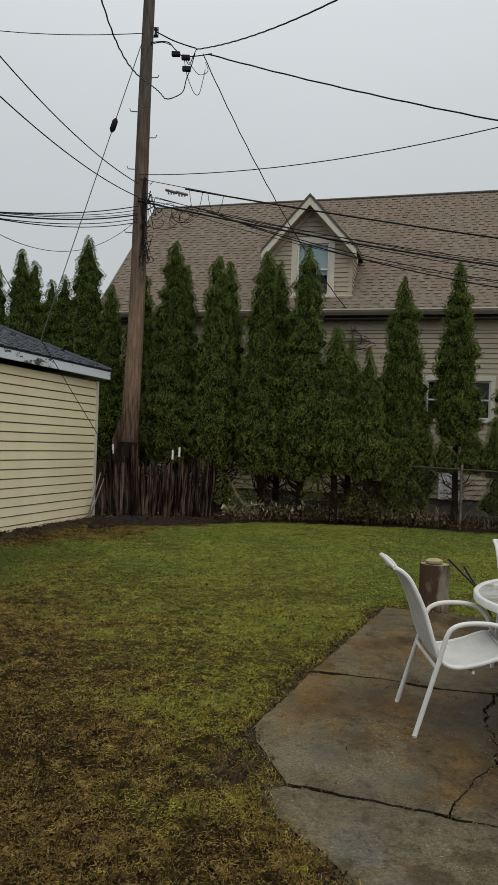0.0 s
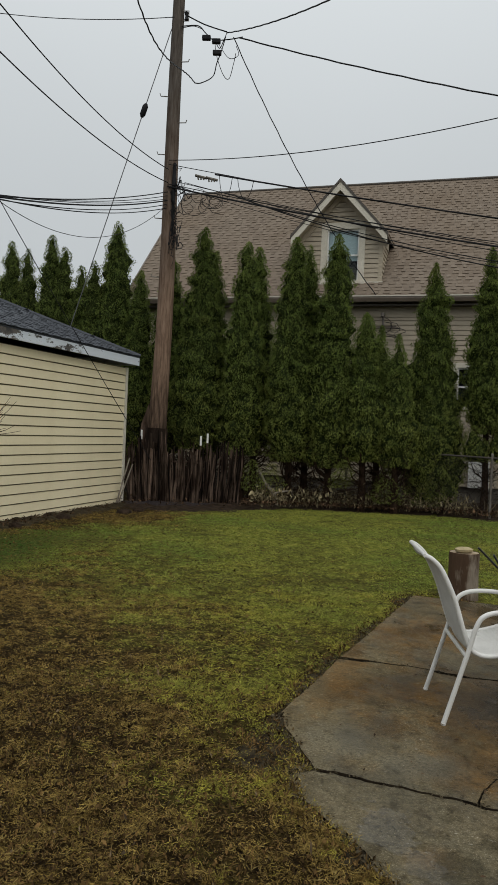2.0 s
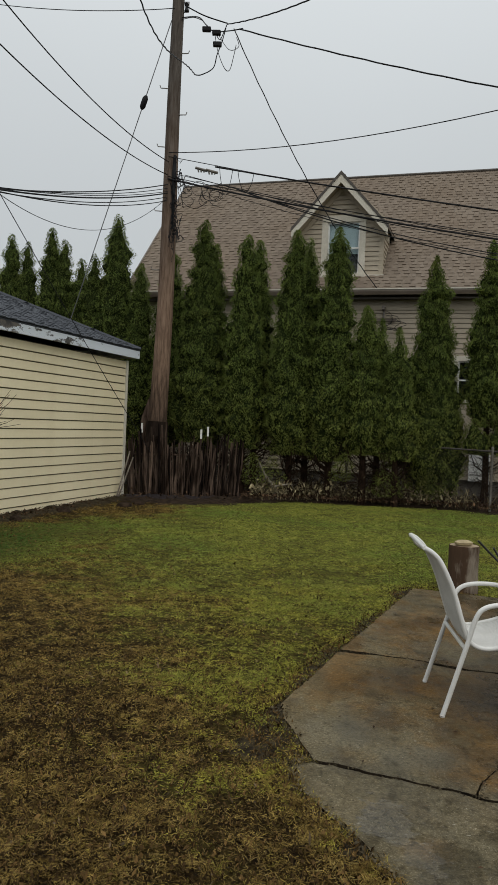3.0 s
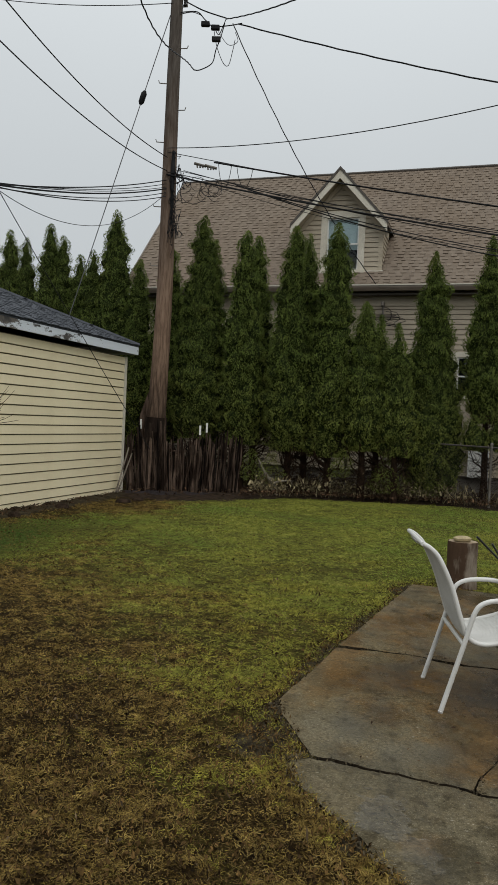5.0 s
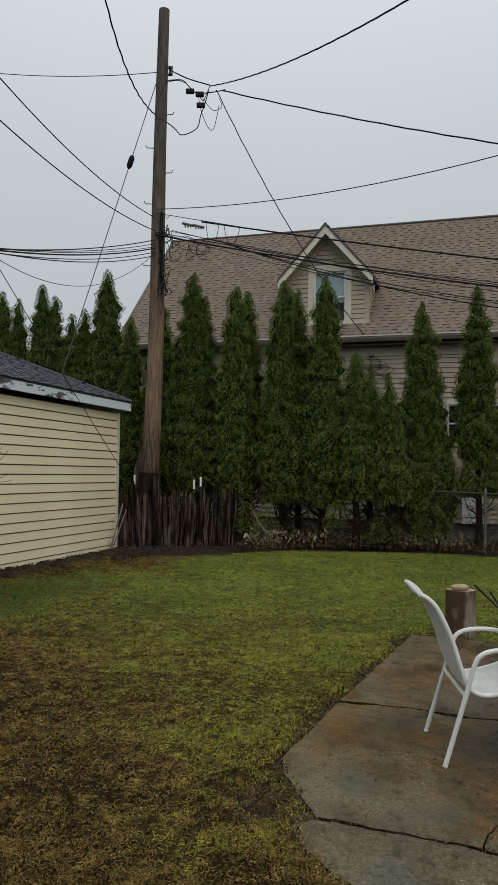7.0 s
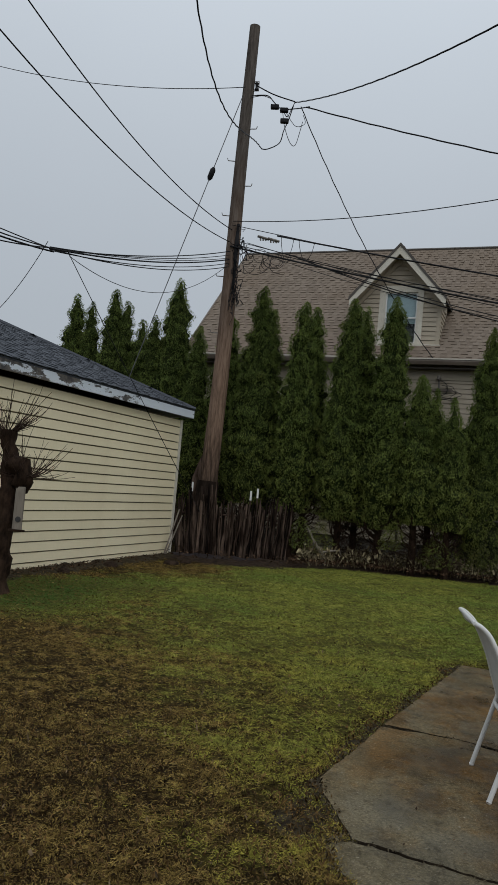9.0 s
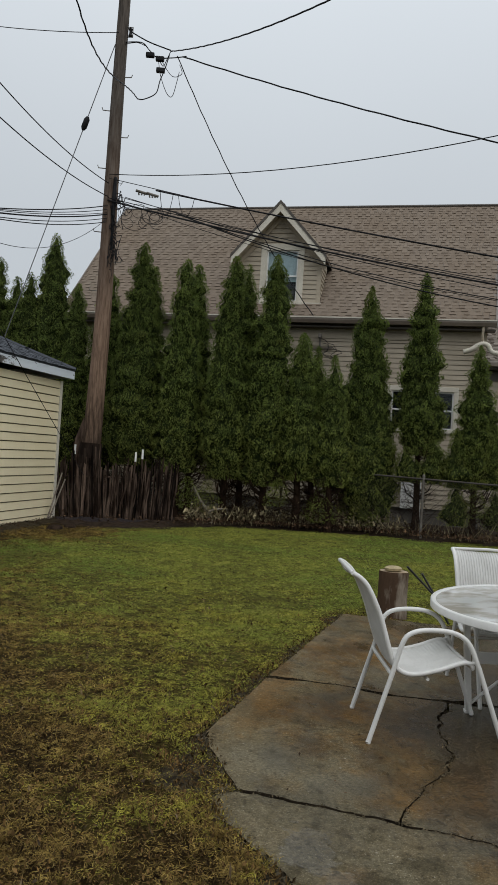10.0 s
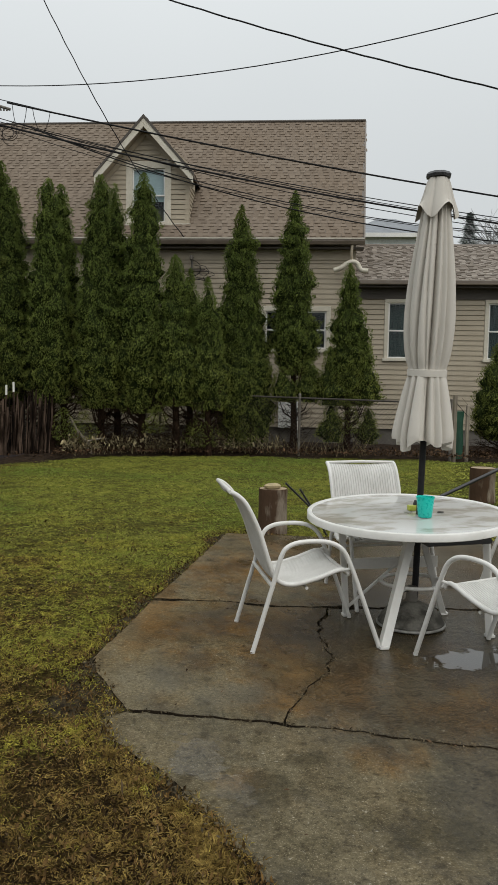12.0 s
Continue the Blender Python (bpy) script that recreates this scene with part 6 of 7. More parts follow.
# ---- patio furniture ----
def build_chair():
    """The chair faces +x; its feet stand at z = 0."""
    chair = thing("patio_chair", "white sling patio chair with curved tube arms", "chair", None, "chairs round the table")
    side = 0.295
    leg = [(-0.378, 0.008), (-0.267, 0.392), (-0.222, 0.555), (-0.178, 0.614), (-0.085, 0.638), (0.055, 0.632), (0.145, 0.580), (0.203, 0.463), (0.245, 0.355), (0.374, 0.008)]
    prof = [(-0.515, 0.925), (-0.472, 0.903), (-0.418, 0.845), (-0.345, 0.695), (-0.290, 0.530), (-0.250, 0.430), (-0.195, 0.392), (-0.120, 0.388), (0.0, 0.418), (0.120, 0.462), (0.165, 0.462), (0.185, 0.440)]
    prof = [(p.x, p.z) for p in smooth_line([(x, 0, z) for x, z in prof], 6)]
    cut = min(range(len(prof)), key=lambda i: (prof[i][0] + 0.215) ** 2 + (prof[i][1] - 0.40) ** 2)
    for sgn in (-1, 1):
        y = sgn * side
        arm = part("arm_frame", Geo().tube(smooth_line([(x, y, z) for x, z in leg], 8), 0.0140, 12), WHITE_METAL, chair, "bent white tube forming legs and arm", smooth=60)
        for x in (-0.378, 0.374):
            part("foot_cap", Geo().lathe([(0.012, 0.0), (0.0146, 0.003), (0.0146, 0.012), (0.0142, 0.014)], (x, y, 0), 12), WHITE_TRIM, arm, "worn white plastic foot cap", smooth=50)
        part("side_rail", Geo().tube([(x, sgn * 0.270, z) for x, z in prof], 0.0135, 10), WHITE_METAL, chair, smooth=60)

    def sling(points):
        k = 108
        rows = []
        for i, (x, z) in enumerate(points):
            a, b = points[max(i - 1, 0)], points[min(i + 1, len(points) - 1)]
            t = Vector((b[0] - a[0], 0, b[1] - a[1])).normalized()
            n = Vector((-t.z, 0, t.x))
            for j in range(k + 1):
                u = j / k
                y = -0.265 + 0.53 * u
                dip = -0.016 * math.sin(u * math.pi)
                rib = -0.0045 if j % 4 == 0 else 0.001
                q = Vector((x, y, z)) + n * (rib + dip)
                rows.append(tuple(q))
        w = k + 1
        g = Geo().add(rows, [(i * w + j, i * w + j + 1, (i + 1) * w + j + 1, (i + 1) * w + j) for i in range(len(points) - 1) for j in range(k)])
        m = len(g.v)
        g.add([(x, y, z - 0.004) for x, y, z in g.v[:m]], [(i * w + j, (i + 1) * w + j, (i + 1) * w + j + 1, i * w + j + 1) for i in range(len(points) - 1) for j in range(k)])
        return g

    part("backrest", sling(prof[: cut + 1]), SLING, chair, "ribbed white sling fabric")
    part("seat", sling(prof[cut:]), SLING, chair, "ribbed white sling fabric")
    part("top_bar", Geo().tube([(-0.515, -0.272, 0.925), (-0.519, 0, 0.930), (-0.515, 0.272, 0.925)], 0.0115, 10), WHITE_METAL, chair, smooth=60)
    part("front_bar", Geo().tube([(0.183, -0.272, 0.438), (0.183, 0.272, 0.438)], 0.0125, 10), WHITE_METAL, chair, smooth=60)
    part("rear_crossbar", Geo().tube([(-0.270, -0.295, 0.385), (-0.270, 0.295, 0.385)], 0.0125, 10), WHITE_METAL, chair, smooth=60)
    part("seat_crossbar", Geo().tube([(-0.06, -0.262, 0.360), (-0.06, 0.262, 0.360)], 0.0095, 10), WHITE_METAL, chair, smooth=60)
    for sgn in (-1, 1):
        part("rail_stub", Geo().tube([(-0.245, sgn * 0.295, 0.46), (-0.262, sgn * 0.268, 0.45)], 0.011, 8), WHITE_METAL, chair)
        part("rail_stub", Geo().tube([(0.190, sgn * 0.295, 0.475), (0.150, sgn * 0.270, 0.462)], 0.009, 8), WHITE_METAL, chair)
    return chair


TOP = 0.0
chair = build_chair()
chair.matrix_basis = pose(1.357, 4.582, TOP, 0, 0, -1.5)
copy_thing(chair, pose(2.135, 5.350, 0.003, 0, 0, -91))
copy_thing(chair, pose(2.287, 3.866, TOP, 0, 0, 109))
copy_thing(chair, pose(3.09, 4.75, TOP, 0, 0, 178))


def build_table():
    cx, cy, z, r = 2.08, 4.746, 0.722, 0.650
    table = thing("patio_table", "round white patio table with a rain-wet glass top", "table", Matrix.Translation((cx, cy, 0)))
    tilt = lambda x, y: 0.023 * x + 0.034 * y

    def leaned(g):
        g.v = [(x, y, q + tilt(x, y)) for x, y, q in g.v]
        return g

    ring = Geo().lathe([(r - 0.030, z - 0.004), (r - 0.022, z + 0.002), (r - 0.003, z + 0.002), (r + 0.002, z - 0.003), (r + 0.002, z - 0.042), (r - 0.003, z - 0.046), (r - 0.030, z - 0.046), (r - 0.030, z - 0.004)], (0, 0, 0), 96, None, False)
    part("rim", leaned(ring), WHITE_METAL, table, "white enamelled rim", smooth=50)
    part("glass_top", leaned(Geo().lathe([(0.028, z - 0.012), (r - 0.03, z - 0.012), (r - 0.03, z - 0.006), (0.028, z - 0.006), (0.028, z - 0.012)], (0, 0, 0), 96, None, False)), TABLE_GLASS, table, "hammered glass wet with rain", smooth=40)
    part("hub", leaned(Geo().lathe([(0.03, z - 0.05), (0.06, z - 0.05), (0.06, z - 0.02), (0.03, z - 0.02), (0.03, z - 0.05)], (0, 0, 0), 24, None, False)), WHITE_METAL, table, smooth=40)

    def leg(foot, mid, name="leg", w=0.024, top=None):
        a, b = Vector((foot[0] - cx, foot[1] - cy, TOP)), Vector((mid[0] - cx, mid[1] - cy, mid[2]))
        e = Vector(top) if top else b + (b - a) * ((z - 0.05 - b.z) / (b.z - a.z))
        e.z = z - 0.046 + tilt(e.x, e.y)
        part(name, Geo().tube([a, a.lerp(b, 0.5), b, e], w, 4, True, False, 1.0), WHITE_METAL, table, bevel=0.004)
        part("foot_pad", Geo().box((a.x, a.y, TOP + 0.008), (0.052, 0.052, 0.018)), WHITE_TRIM, table, bevel=0.004)

    leg((1.745, 4.262), (2.012, 4.55, 0.565), w=0.038)
    leg((1.735, 4.917), (1.707, 4.95, 0.536), w=0.028)
    leg((2.40, 4.85), (2.187, 4.72, 0.514), w=0.030)
    leg((2.474, 4.358), (2.47, 4.42, 0.50), w=0.030)
    part("brace", Geo().tube([(1.735 - cx, 4.917 - cy, 0.05), (2.179 - cx, 4.85 - cy, 0.46), (2.33 - cx, 4.83 - cy, 0.60)], 0.011, 8), WHITE_METAL, table, smooth=50)
    part("crossbar", Geo().box(((1.72 + 2.36) / 2 - cx, 4.87 - cy, 0.36), (0.63, 0.014, 0.075), Matrix.Rotation(radians(-0.0), 4, "Z")), WHITE_METAL, table, "flat white cross brace", bevel=0.004)
    part("umbrella_ring", Geo().tube([(0.03 + 0.20 * math.cos(a), -0.03 + 0.20 * math.sin(a), 0.27) for a in np.linspace(0, 6.283, 41)[:-1]], 0.013, 8, True, True), WHITE_METAL, table, "white ring round the pole", smooth=60)
    part("ring_arm", Geo().tube([(1.86 - cx, 4.38 - cy, 0.27), (2.0 - cx, 4.56 - cy, 0.27)], 0.012, 6), WHITE_METAL, table)
    part("tray", leaned(Geo().box((0.17, -0.28, 0.605), (0.42, 0.25, 0.03)).tube([(0.17, -0.28, 0.61), (0.17, -0.28, 0.70)], 0.012, 6)), BLACK_METAL, table, "black tray under the rim", bevel=0.008)


build_table()


def build_umbrella():
    lean = (0.085, 0.02)
    umb = thing("patio_umbrella", "closed cream canvas umbrella tied with a strap", "umbrella", Matrix.Translation((2.110, 4.68, 0)) @ Matrix.Diagonal((1, 1, 1.009, 1)))

    def leaned(g):
        g.v = [(x + lean[0] * q / 2.85, y + lean[1] * q / 2.85, q) for x, y, q in g.v]
        return g

    part("pole", leaned(Geo().tube([(0, 0, 0.14), (0, 0, 1.5), (0, 0, 2.84)], 0.0205, 14)), POLE_BLACK, umb, "dark metal pole", smooth=60)
    part("finial", leaned(Geo().lathe([(0.050, 2.800), (0.078, 2.806), (0.082, 2.822), (0.068, 2.838), (0.012, 2.850)], (0, 0, 0), 8)), BLACK_METAL, umb, "black octagonal cap", smooth=20)

    def folds(amount, count=11, seed=0.0):
        """Cloth hanging from ribs: broad flat gores between narrow deep creases that wander a little."""
        q = random.Random(int(seed * 10) + 5)
        creases = [(6.283 * (i + q.uniform(-0.32, 0.32)) / count, q.uniform(0.25, 1.0), q.uniform(0.05, 0.11), q.uniform(0, 6)) for i in range(count)]

        def wave(a, i, rad, z):
            cut = 0.0
            for mid, deep, wide, turn in creases:
                d = (a - mid - 0.10 * math.sin(z * 1.7 + turn) + math.pi) % (2 * math.pi) - math.pi
                cut = max(cut, deep * math.exp(-abs(d / wide) ** 1.4))
            swell = 0.05 * math.sin(a * 5 + seed) + 0.03 * noise.noise(Vector((math.cos(a) * 2.5, math.sin(a) * 2.5, z * 1.4 + seed)))
            return rad * (1.03 + swell - amount * cut), z
        return wave

    skirt = [(0.186, 1.165), (0.190, 1.21), (0.180, 1.29), (0.162, 1.39), (0.142, 1.49), (0.124, 1.57), (0.116, 1.605), (0.121, 1.64), (0.138, 1.70), (0.152, 1.80), (0.158, 1.92), (0.153, 2.06), (0.140, 2.22), (0.120, 2.38), (0.100, 2.53), (0.084, 2.66)]
    base = folds(0.46, 17, 1.0)

    def hem(a, i, rad, z):
        q, zz = base(a, i, rad, z)
        if i == 0:
            zz = z - 0.035 + 0.060 * abs(math.sin(2.5 * a + 0.6)) ** 1.6 + 0.018 * math.sin(3 * a)
        elif i == 1:
            zz = z - 0.018 + 0.03 * abs(math.sin(2.5 * a + 0.6))
        k = 1 - 0.55 * math.exp(-((z - 1.60) / 0.06) ** 2)
        return (rad * (1 - k) + q * k), zz

    prof = [(p.x, p.z) for p in smooth_line([(a, 0, b) for a, b in skirt], 3)]
    g = Geo().lathe(prof, (0, 0, 0), 240, lambda a, i, rad, z: hem(a, 0 if i == 0 else (1 if i < 3 else 9), rad, z), False)
    n = len(g.v)
    inner = [(x * 0.93, y * 0.93, z + 0.012) for x, y, z in g.v]
    faces = list(g.f)
    g.add(inner, [tuple(reversed(f)) for f in faces])
    g.f += [(k, (k + 1) % 240, n + (k + 1) % 240, n + k) for k in range(240)]
    part("canopy", leaned(g), CANVAS, umb, "cream canvas hanging in deep folds", smooth=75)
    vent = [(0.128, 2.59), (0.121, 2.615), (0.104, 2.66), (0.088, 2.71), (0.073, 2.77), (0.062, 2.80)]
    wv = folds(0.30, 9, 3.0)
    part("vent", leaned(Geo().lathe(vent, (0, 0, 0), 96, lambda a, i, rad, z: (wv(a, i, rad, z)[0], z + (0.045 * math.sin(4 * a + 1.0) if i == 0 else 0.018 * math.sin(4 * a + 1.0) if i == 1 else 0)), False)), CANVAS, umb, "short cream top flounce", smooth=75)
    part("strap", leaned(Geo().lathe([(0.116, 1.580), (0.124, 1.584), (0.124, 1.624), (0.116, 1.628)], (0, 0, 0), 64, lambda a, i, rad, z: (rad * (1 + 0.03 * math.sin(5 * a)), z + 0.006 * math.sin(a)))), CANVAS, umb, "cream tie strap", smooth=50)
    stand = thing("umbrella_base", "mottled dome umbrella base on the patio", "umbrella base", Matrix.Translation((2.090, 4.67, 0)))
    part("dome", Geo().lathe([(0.205, TOP), (0.212, TOP + 0.012), (0.212, TOP + 0.03), (0.200, TOP + 0.04), (0.190, TOP + 0.064), (0.165, TOP + 0.097), (0.120, TOP + 0.122), (0.06, TOP + 0.150), (0.03, TOP + 0.160)], (0, 0, 0), 40), STONE_BASE, stand, smooth=40)
    part("base_ring", Geo().tube([(0.213 * math.cos(a), 0.213 * math.sin(a), TOP + 0.012) for a in np.linspace(0, 6.283, 49)[:-1]], 0.009, 8, True, True), PALE_RIM, stand, "pale worn rim", smooth=60)
    part("collar", Geo().lathe([(0.036, TOP + 0.155), (0.040, TOP + 0.16), (0.034, TOP + 0.19), (0.032, TOP + 0.25), (0.024, TOP + 0.255)], (0, 0, 0), 20), GALVANISED, stand, "grey steel collar", smooth=40)
    part("knob", Geo().tube([(-0.03, -0.01, TOP + 0.225), (-0.075, -0.02, TOP + 0.225), (-0.08, -0.02, TOP + 0.225)], [0.006, 0.006, 0.016], 8), BLACK_METAL, stand)


build_umbrella()


def build_table_things():
    z = 0.718
    at = lambda x, y: z + 0.023 * (x - 2.08) + 0.034 * (y - 4.746)
    x, y = 2.125, 4.585
    cup = thing("cup", "teal plastic cup standing on the glass table", "cup", Matrix.Translation((x, y, at(x, y))))
    part("wall", Geo().lathe([(0.040, 0.0), (0.043, 0.004), (0.050, 0.07), (0.056, 0.128), (0.0585, 0.130), (0.0585, 0.124), (0.054, 0.122), (0.048, 0.07), (0.040, 0.006)], (0, 0, 0), 36), TEAL, cup, smooth=40)
    x, y = 2.14, 4.80
    toy = thing("wrapped_packet", "small crumpled yellow-green and black packet", "packet", Matrix.Translation((x, y, at(x, y) - 0.003)))
    g = Geo().box((0, 0, 0.020), (0.075, 0.05, 0.036))
    part("packet", g, surface("lime_plastic", (0.42, 0.45, 0.06), (0.30, 0.34, 0.05), 20, 0.4), toy, bevel=0.010)
    part("black_fold", Geo().box((0.012, 0.004, 0.050), (0.045, 0.035, 0.045), Matrix.Rotation(0.3, 4, "Y")), RUBBER, toy, bevel=0.010)
    single("wire_ring", Geo().tube([(2.285 + 0.022 * math.cos(a), 4.70 + 0.016 * math.sin(a), at(2.285, 4.70) + 0.002) for a in np.linspace(0, 5.3, 18)], 0.0022, 5), CABLE, "small bent wire ring on the table", "wire")


build_table_things()


def build_logs():
    def log(x, y, r, h, seed, label):
        g = Geo().lathe([(r * 1.03, -0.04), (r * 1.0, 0.05), (r * 0.97, h * 0.5), (r * 1.0, h - 0.02), (r * 0.985, h)], (0, 0, 0), 28, lambda a, i, rad, z: (rad * (1 + 0.05 * noise.noise(Vector((math.cos(a) * 2 + seed, math.sin(a) * 2, z * 2))) + 0.012 * math.sin(a * 13 + seed)), z), False)
        t = thing("log_seat", label, "log", Matrix.Translation((x, y, 0)), "log seats", )
        part("bark", g, LOG_BARK, t, smooth=60)
        part("cut_top", Geo().lathe([(r * 0.96, h - 0.012), (r * 0.94, h - 0.002), (r * 0.4, h + 0.001), (0.004, h)], (0, 0, 0), 28), LOG_END, t, "sawn top")
        return t

    log(1.94, 7.95, 0.152, 0.44, 1.0, "upright weathered log at the patio edge")
    log(5.28, 9.72, 0.17, 0.44, 4.0, "upright weathered log on the lawn")
    g = Geo().lathe([(0.055, 0.0), (0.085, 0.012), (0.088, 0.035), (0.06, 0.05), (0.01, 0.054)], (1.925, 7.92, 0.44), 18, lambda a, i, r, z: (r * (1 + 0.12 * math.sin(2 * a + 0.4)), z))
    single("flat_stone", g, STONE, "tan flat stone lying on the log", "stone", smooth=50)
    for pts in ([(1.972, 7.55, 0.545), (2.25, 7.62, 0.29), (2.56, 7.70, -0.02)], [(2.135, 7.60, 0.475), (2.29, 7.66, 0.26), (2.46, 7.72, -0.02)]):
        single("iron_rod", Geo().tube(pts, 0.011, 7), BLACK_METAL, "black iron rod leaning in the ground", "rod", "iron rods", smooth=60)
    single("iron_bar", Geo().tube([(4.22, 9.40, -0.03), (6.2, 9.40, 0.83)], 0.024, 8), BLACK_METAL, "long black bar leaning beside the log", "bar", smooth=60)


build_logs()


# ---- distance ----
def build_far_house():
    m = Matrix.Translation((16.2, 42, 0)) @ Matrix.Rotation(radians(-15.5), 4, "Z")
    house = thing("far_house", "distant pale house with a grey roof", "house", m)
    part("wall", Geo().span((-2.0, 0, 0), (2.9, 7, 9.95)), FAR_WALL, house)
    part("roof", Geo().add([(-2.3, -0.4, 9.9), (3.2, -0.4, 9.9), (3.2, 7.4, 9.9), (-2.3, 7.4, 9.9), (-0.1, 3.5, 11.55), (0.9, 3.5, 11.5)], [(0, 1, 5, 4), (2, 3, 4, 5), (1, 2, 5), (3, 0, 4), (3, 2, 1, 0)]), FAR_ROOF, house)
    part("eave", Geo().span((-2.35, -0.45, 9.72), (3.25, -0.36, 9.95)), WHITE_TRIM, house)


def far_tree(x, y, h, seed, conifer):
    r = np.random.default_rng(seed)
    t = thing("far_conifer" if conifer else "far_bare_tree", "distant ragged conifer with haze in its colour" if conifer else "distant bare leafless tree", "tree", Matrix.Translation((x, y, 0)))
    part("trunk", Geo().tube([(0, 0, 0), (0.1, 0, h * 0.5), (0, 0, h * 0.97)], [0.25, 0.16, 0.03], 7), HAZY_TWIG, t)
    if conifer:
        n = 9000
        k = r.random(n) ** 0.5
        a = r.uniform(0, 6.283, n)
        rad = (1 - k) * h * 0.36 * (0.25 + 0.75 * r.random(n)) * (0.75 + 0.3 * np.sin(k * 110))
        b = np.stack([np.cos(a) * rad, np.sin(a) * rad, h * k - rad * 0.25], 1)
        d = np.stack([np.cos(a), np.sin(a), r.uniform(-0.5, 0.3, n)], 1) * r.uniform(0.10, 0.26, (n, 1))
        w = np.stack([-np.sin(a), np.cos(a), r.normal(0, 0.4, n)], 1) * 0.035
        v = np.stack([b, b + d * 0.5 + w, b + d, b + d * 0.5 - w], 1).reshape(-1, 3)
        part("crown", raw_mesh("crown", v, np.arange(len(v)), 4, HAZY_NEEDLES), HAZY_NEEDLES, t)
    else:
        g = Geo()
        for _ in range(140):
            z = h * r.uniform(0.45, 0.95)
            a = r.uniform(0, 6.283)
            ln = h * 0.22 * r.uniform(0.3, 1)
            p = Vector((0, 0, z))
            d = Vector((math.cos(a), math.sin(a), r.uniform(0.3, 1.2))).normalized()
            q = p + d * ln * 0.6
            e = Vector(r.normal(0, 0.35, 3)) + d
            g.tube([p, q, q + e * ln * 0.4], [0.03, 0.018, 0.008], 4)
            g.tube([q, q + (d + Vector(r.normal(0, 0.6, 3))) * ln * 0.4], [0.012, 0.006], 3)
        part("branches", g, HAZY_TWIG, t)


build_far_house()
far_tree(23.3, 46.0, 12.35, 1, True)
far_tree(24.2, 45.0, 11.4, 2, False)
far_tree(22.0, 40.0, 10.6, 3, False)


# ---- fallen leaves, dead weeds and grass ----
def flakes(name, label, xy, z, size, material, seed, curl=0.5):
    """Small curled leaves, two faces each."""
    r = np.random.default_rng(seed)
    n = len(xy)
    a = r.uniform(0, 6.283, n)
    tilt = r.normal(0, curl, (n, 2))
    s = (r.uniform(0.5, 1.3, n) * size)[:, None]
    d = np.stack([np.cos(a), np.sin(a), tilt[:, 0]], 1) * s
    w = np.stack([-np.sin(a), np.cos(a), tilt[:, 1]], 1) * s * 0.45
    b = np.c_[xy, z + 0.004 + np.abs(tilt).sum(1) * s[:, 0] * 0.5]
    v = np.stack([b - d, b + w + np.array([0, 0, 1.0]) * s * 0.15, b + d, b - w], 1).reshape(-1, 3)
    single(name, raw_mesh(name, v, np.arange(len(v)), 4, material), material, label, kind="stuff")


def bed_points(n, r, lo, hi, x0=-3.1, x1=9.0):
    x = r.uniform(x0, x1, n)
    edge = np.interp(x, [p[0] for p in BED_EDGE], [p[1] for p in BED_EDGE])
    return np.c_[x, edge + r.uniform(lo, hi, n)]


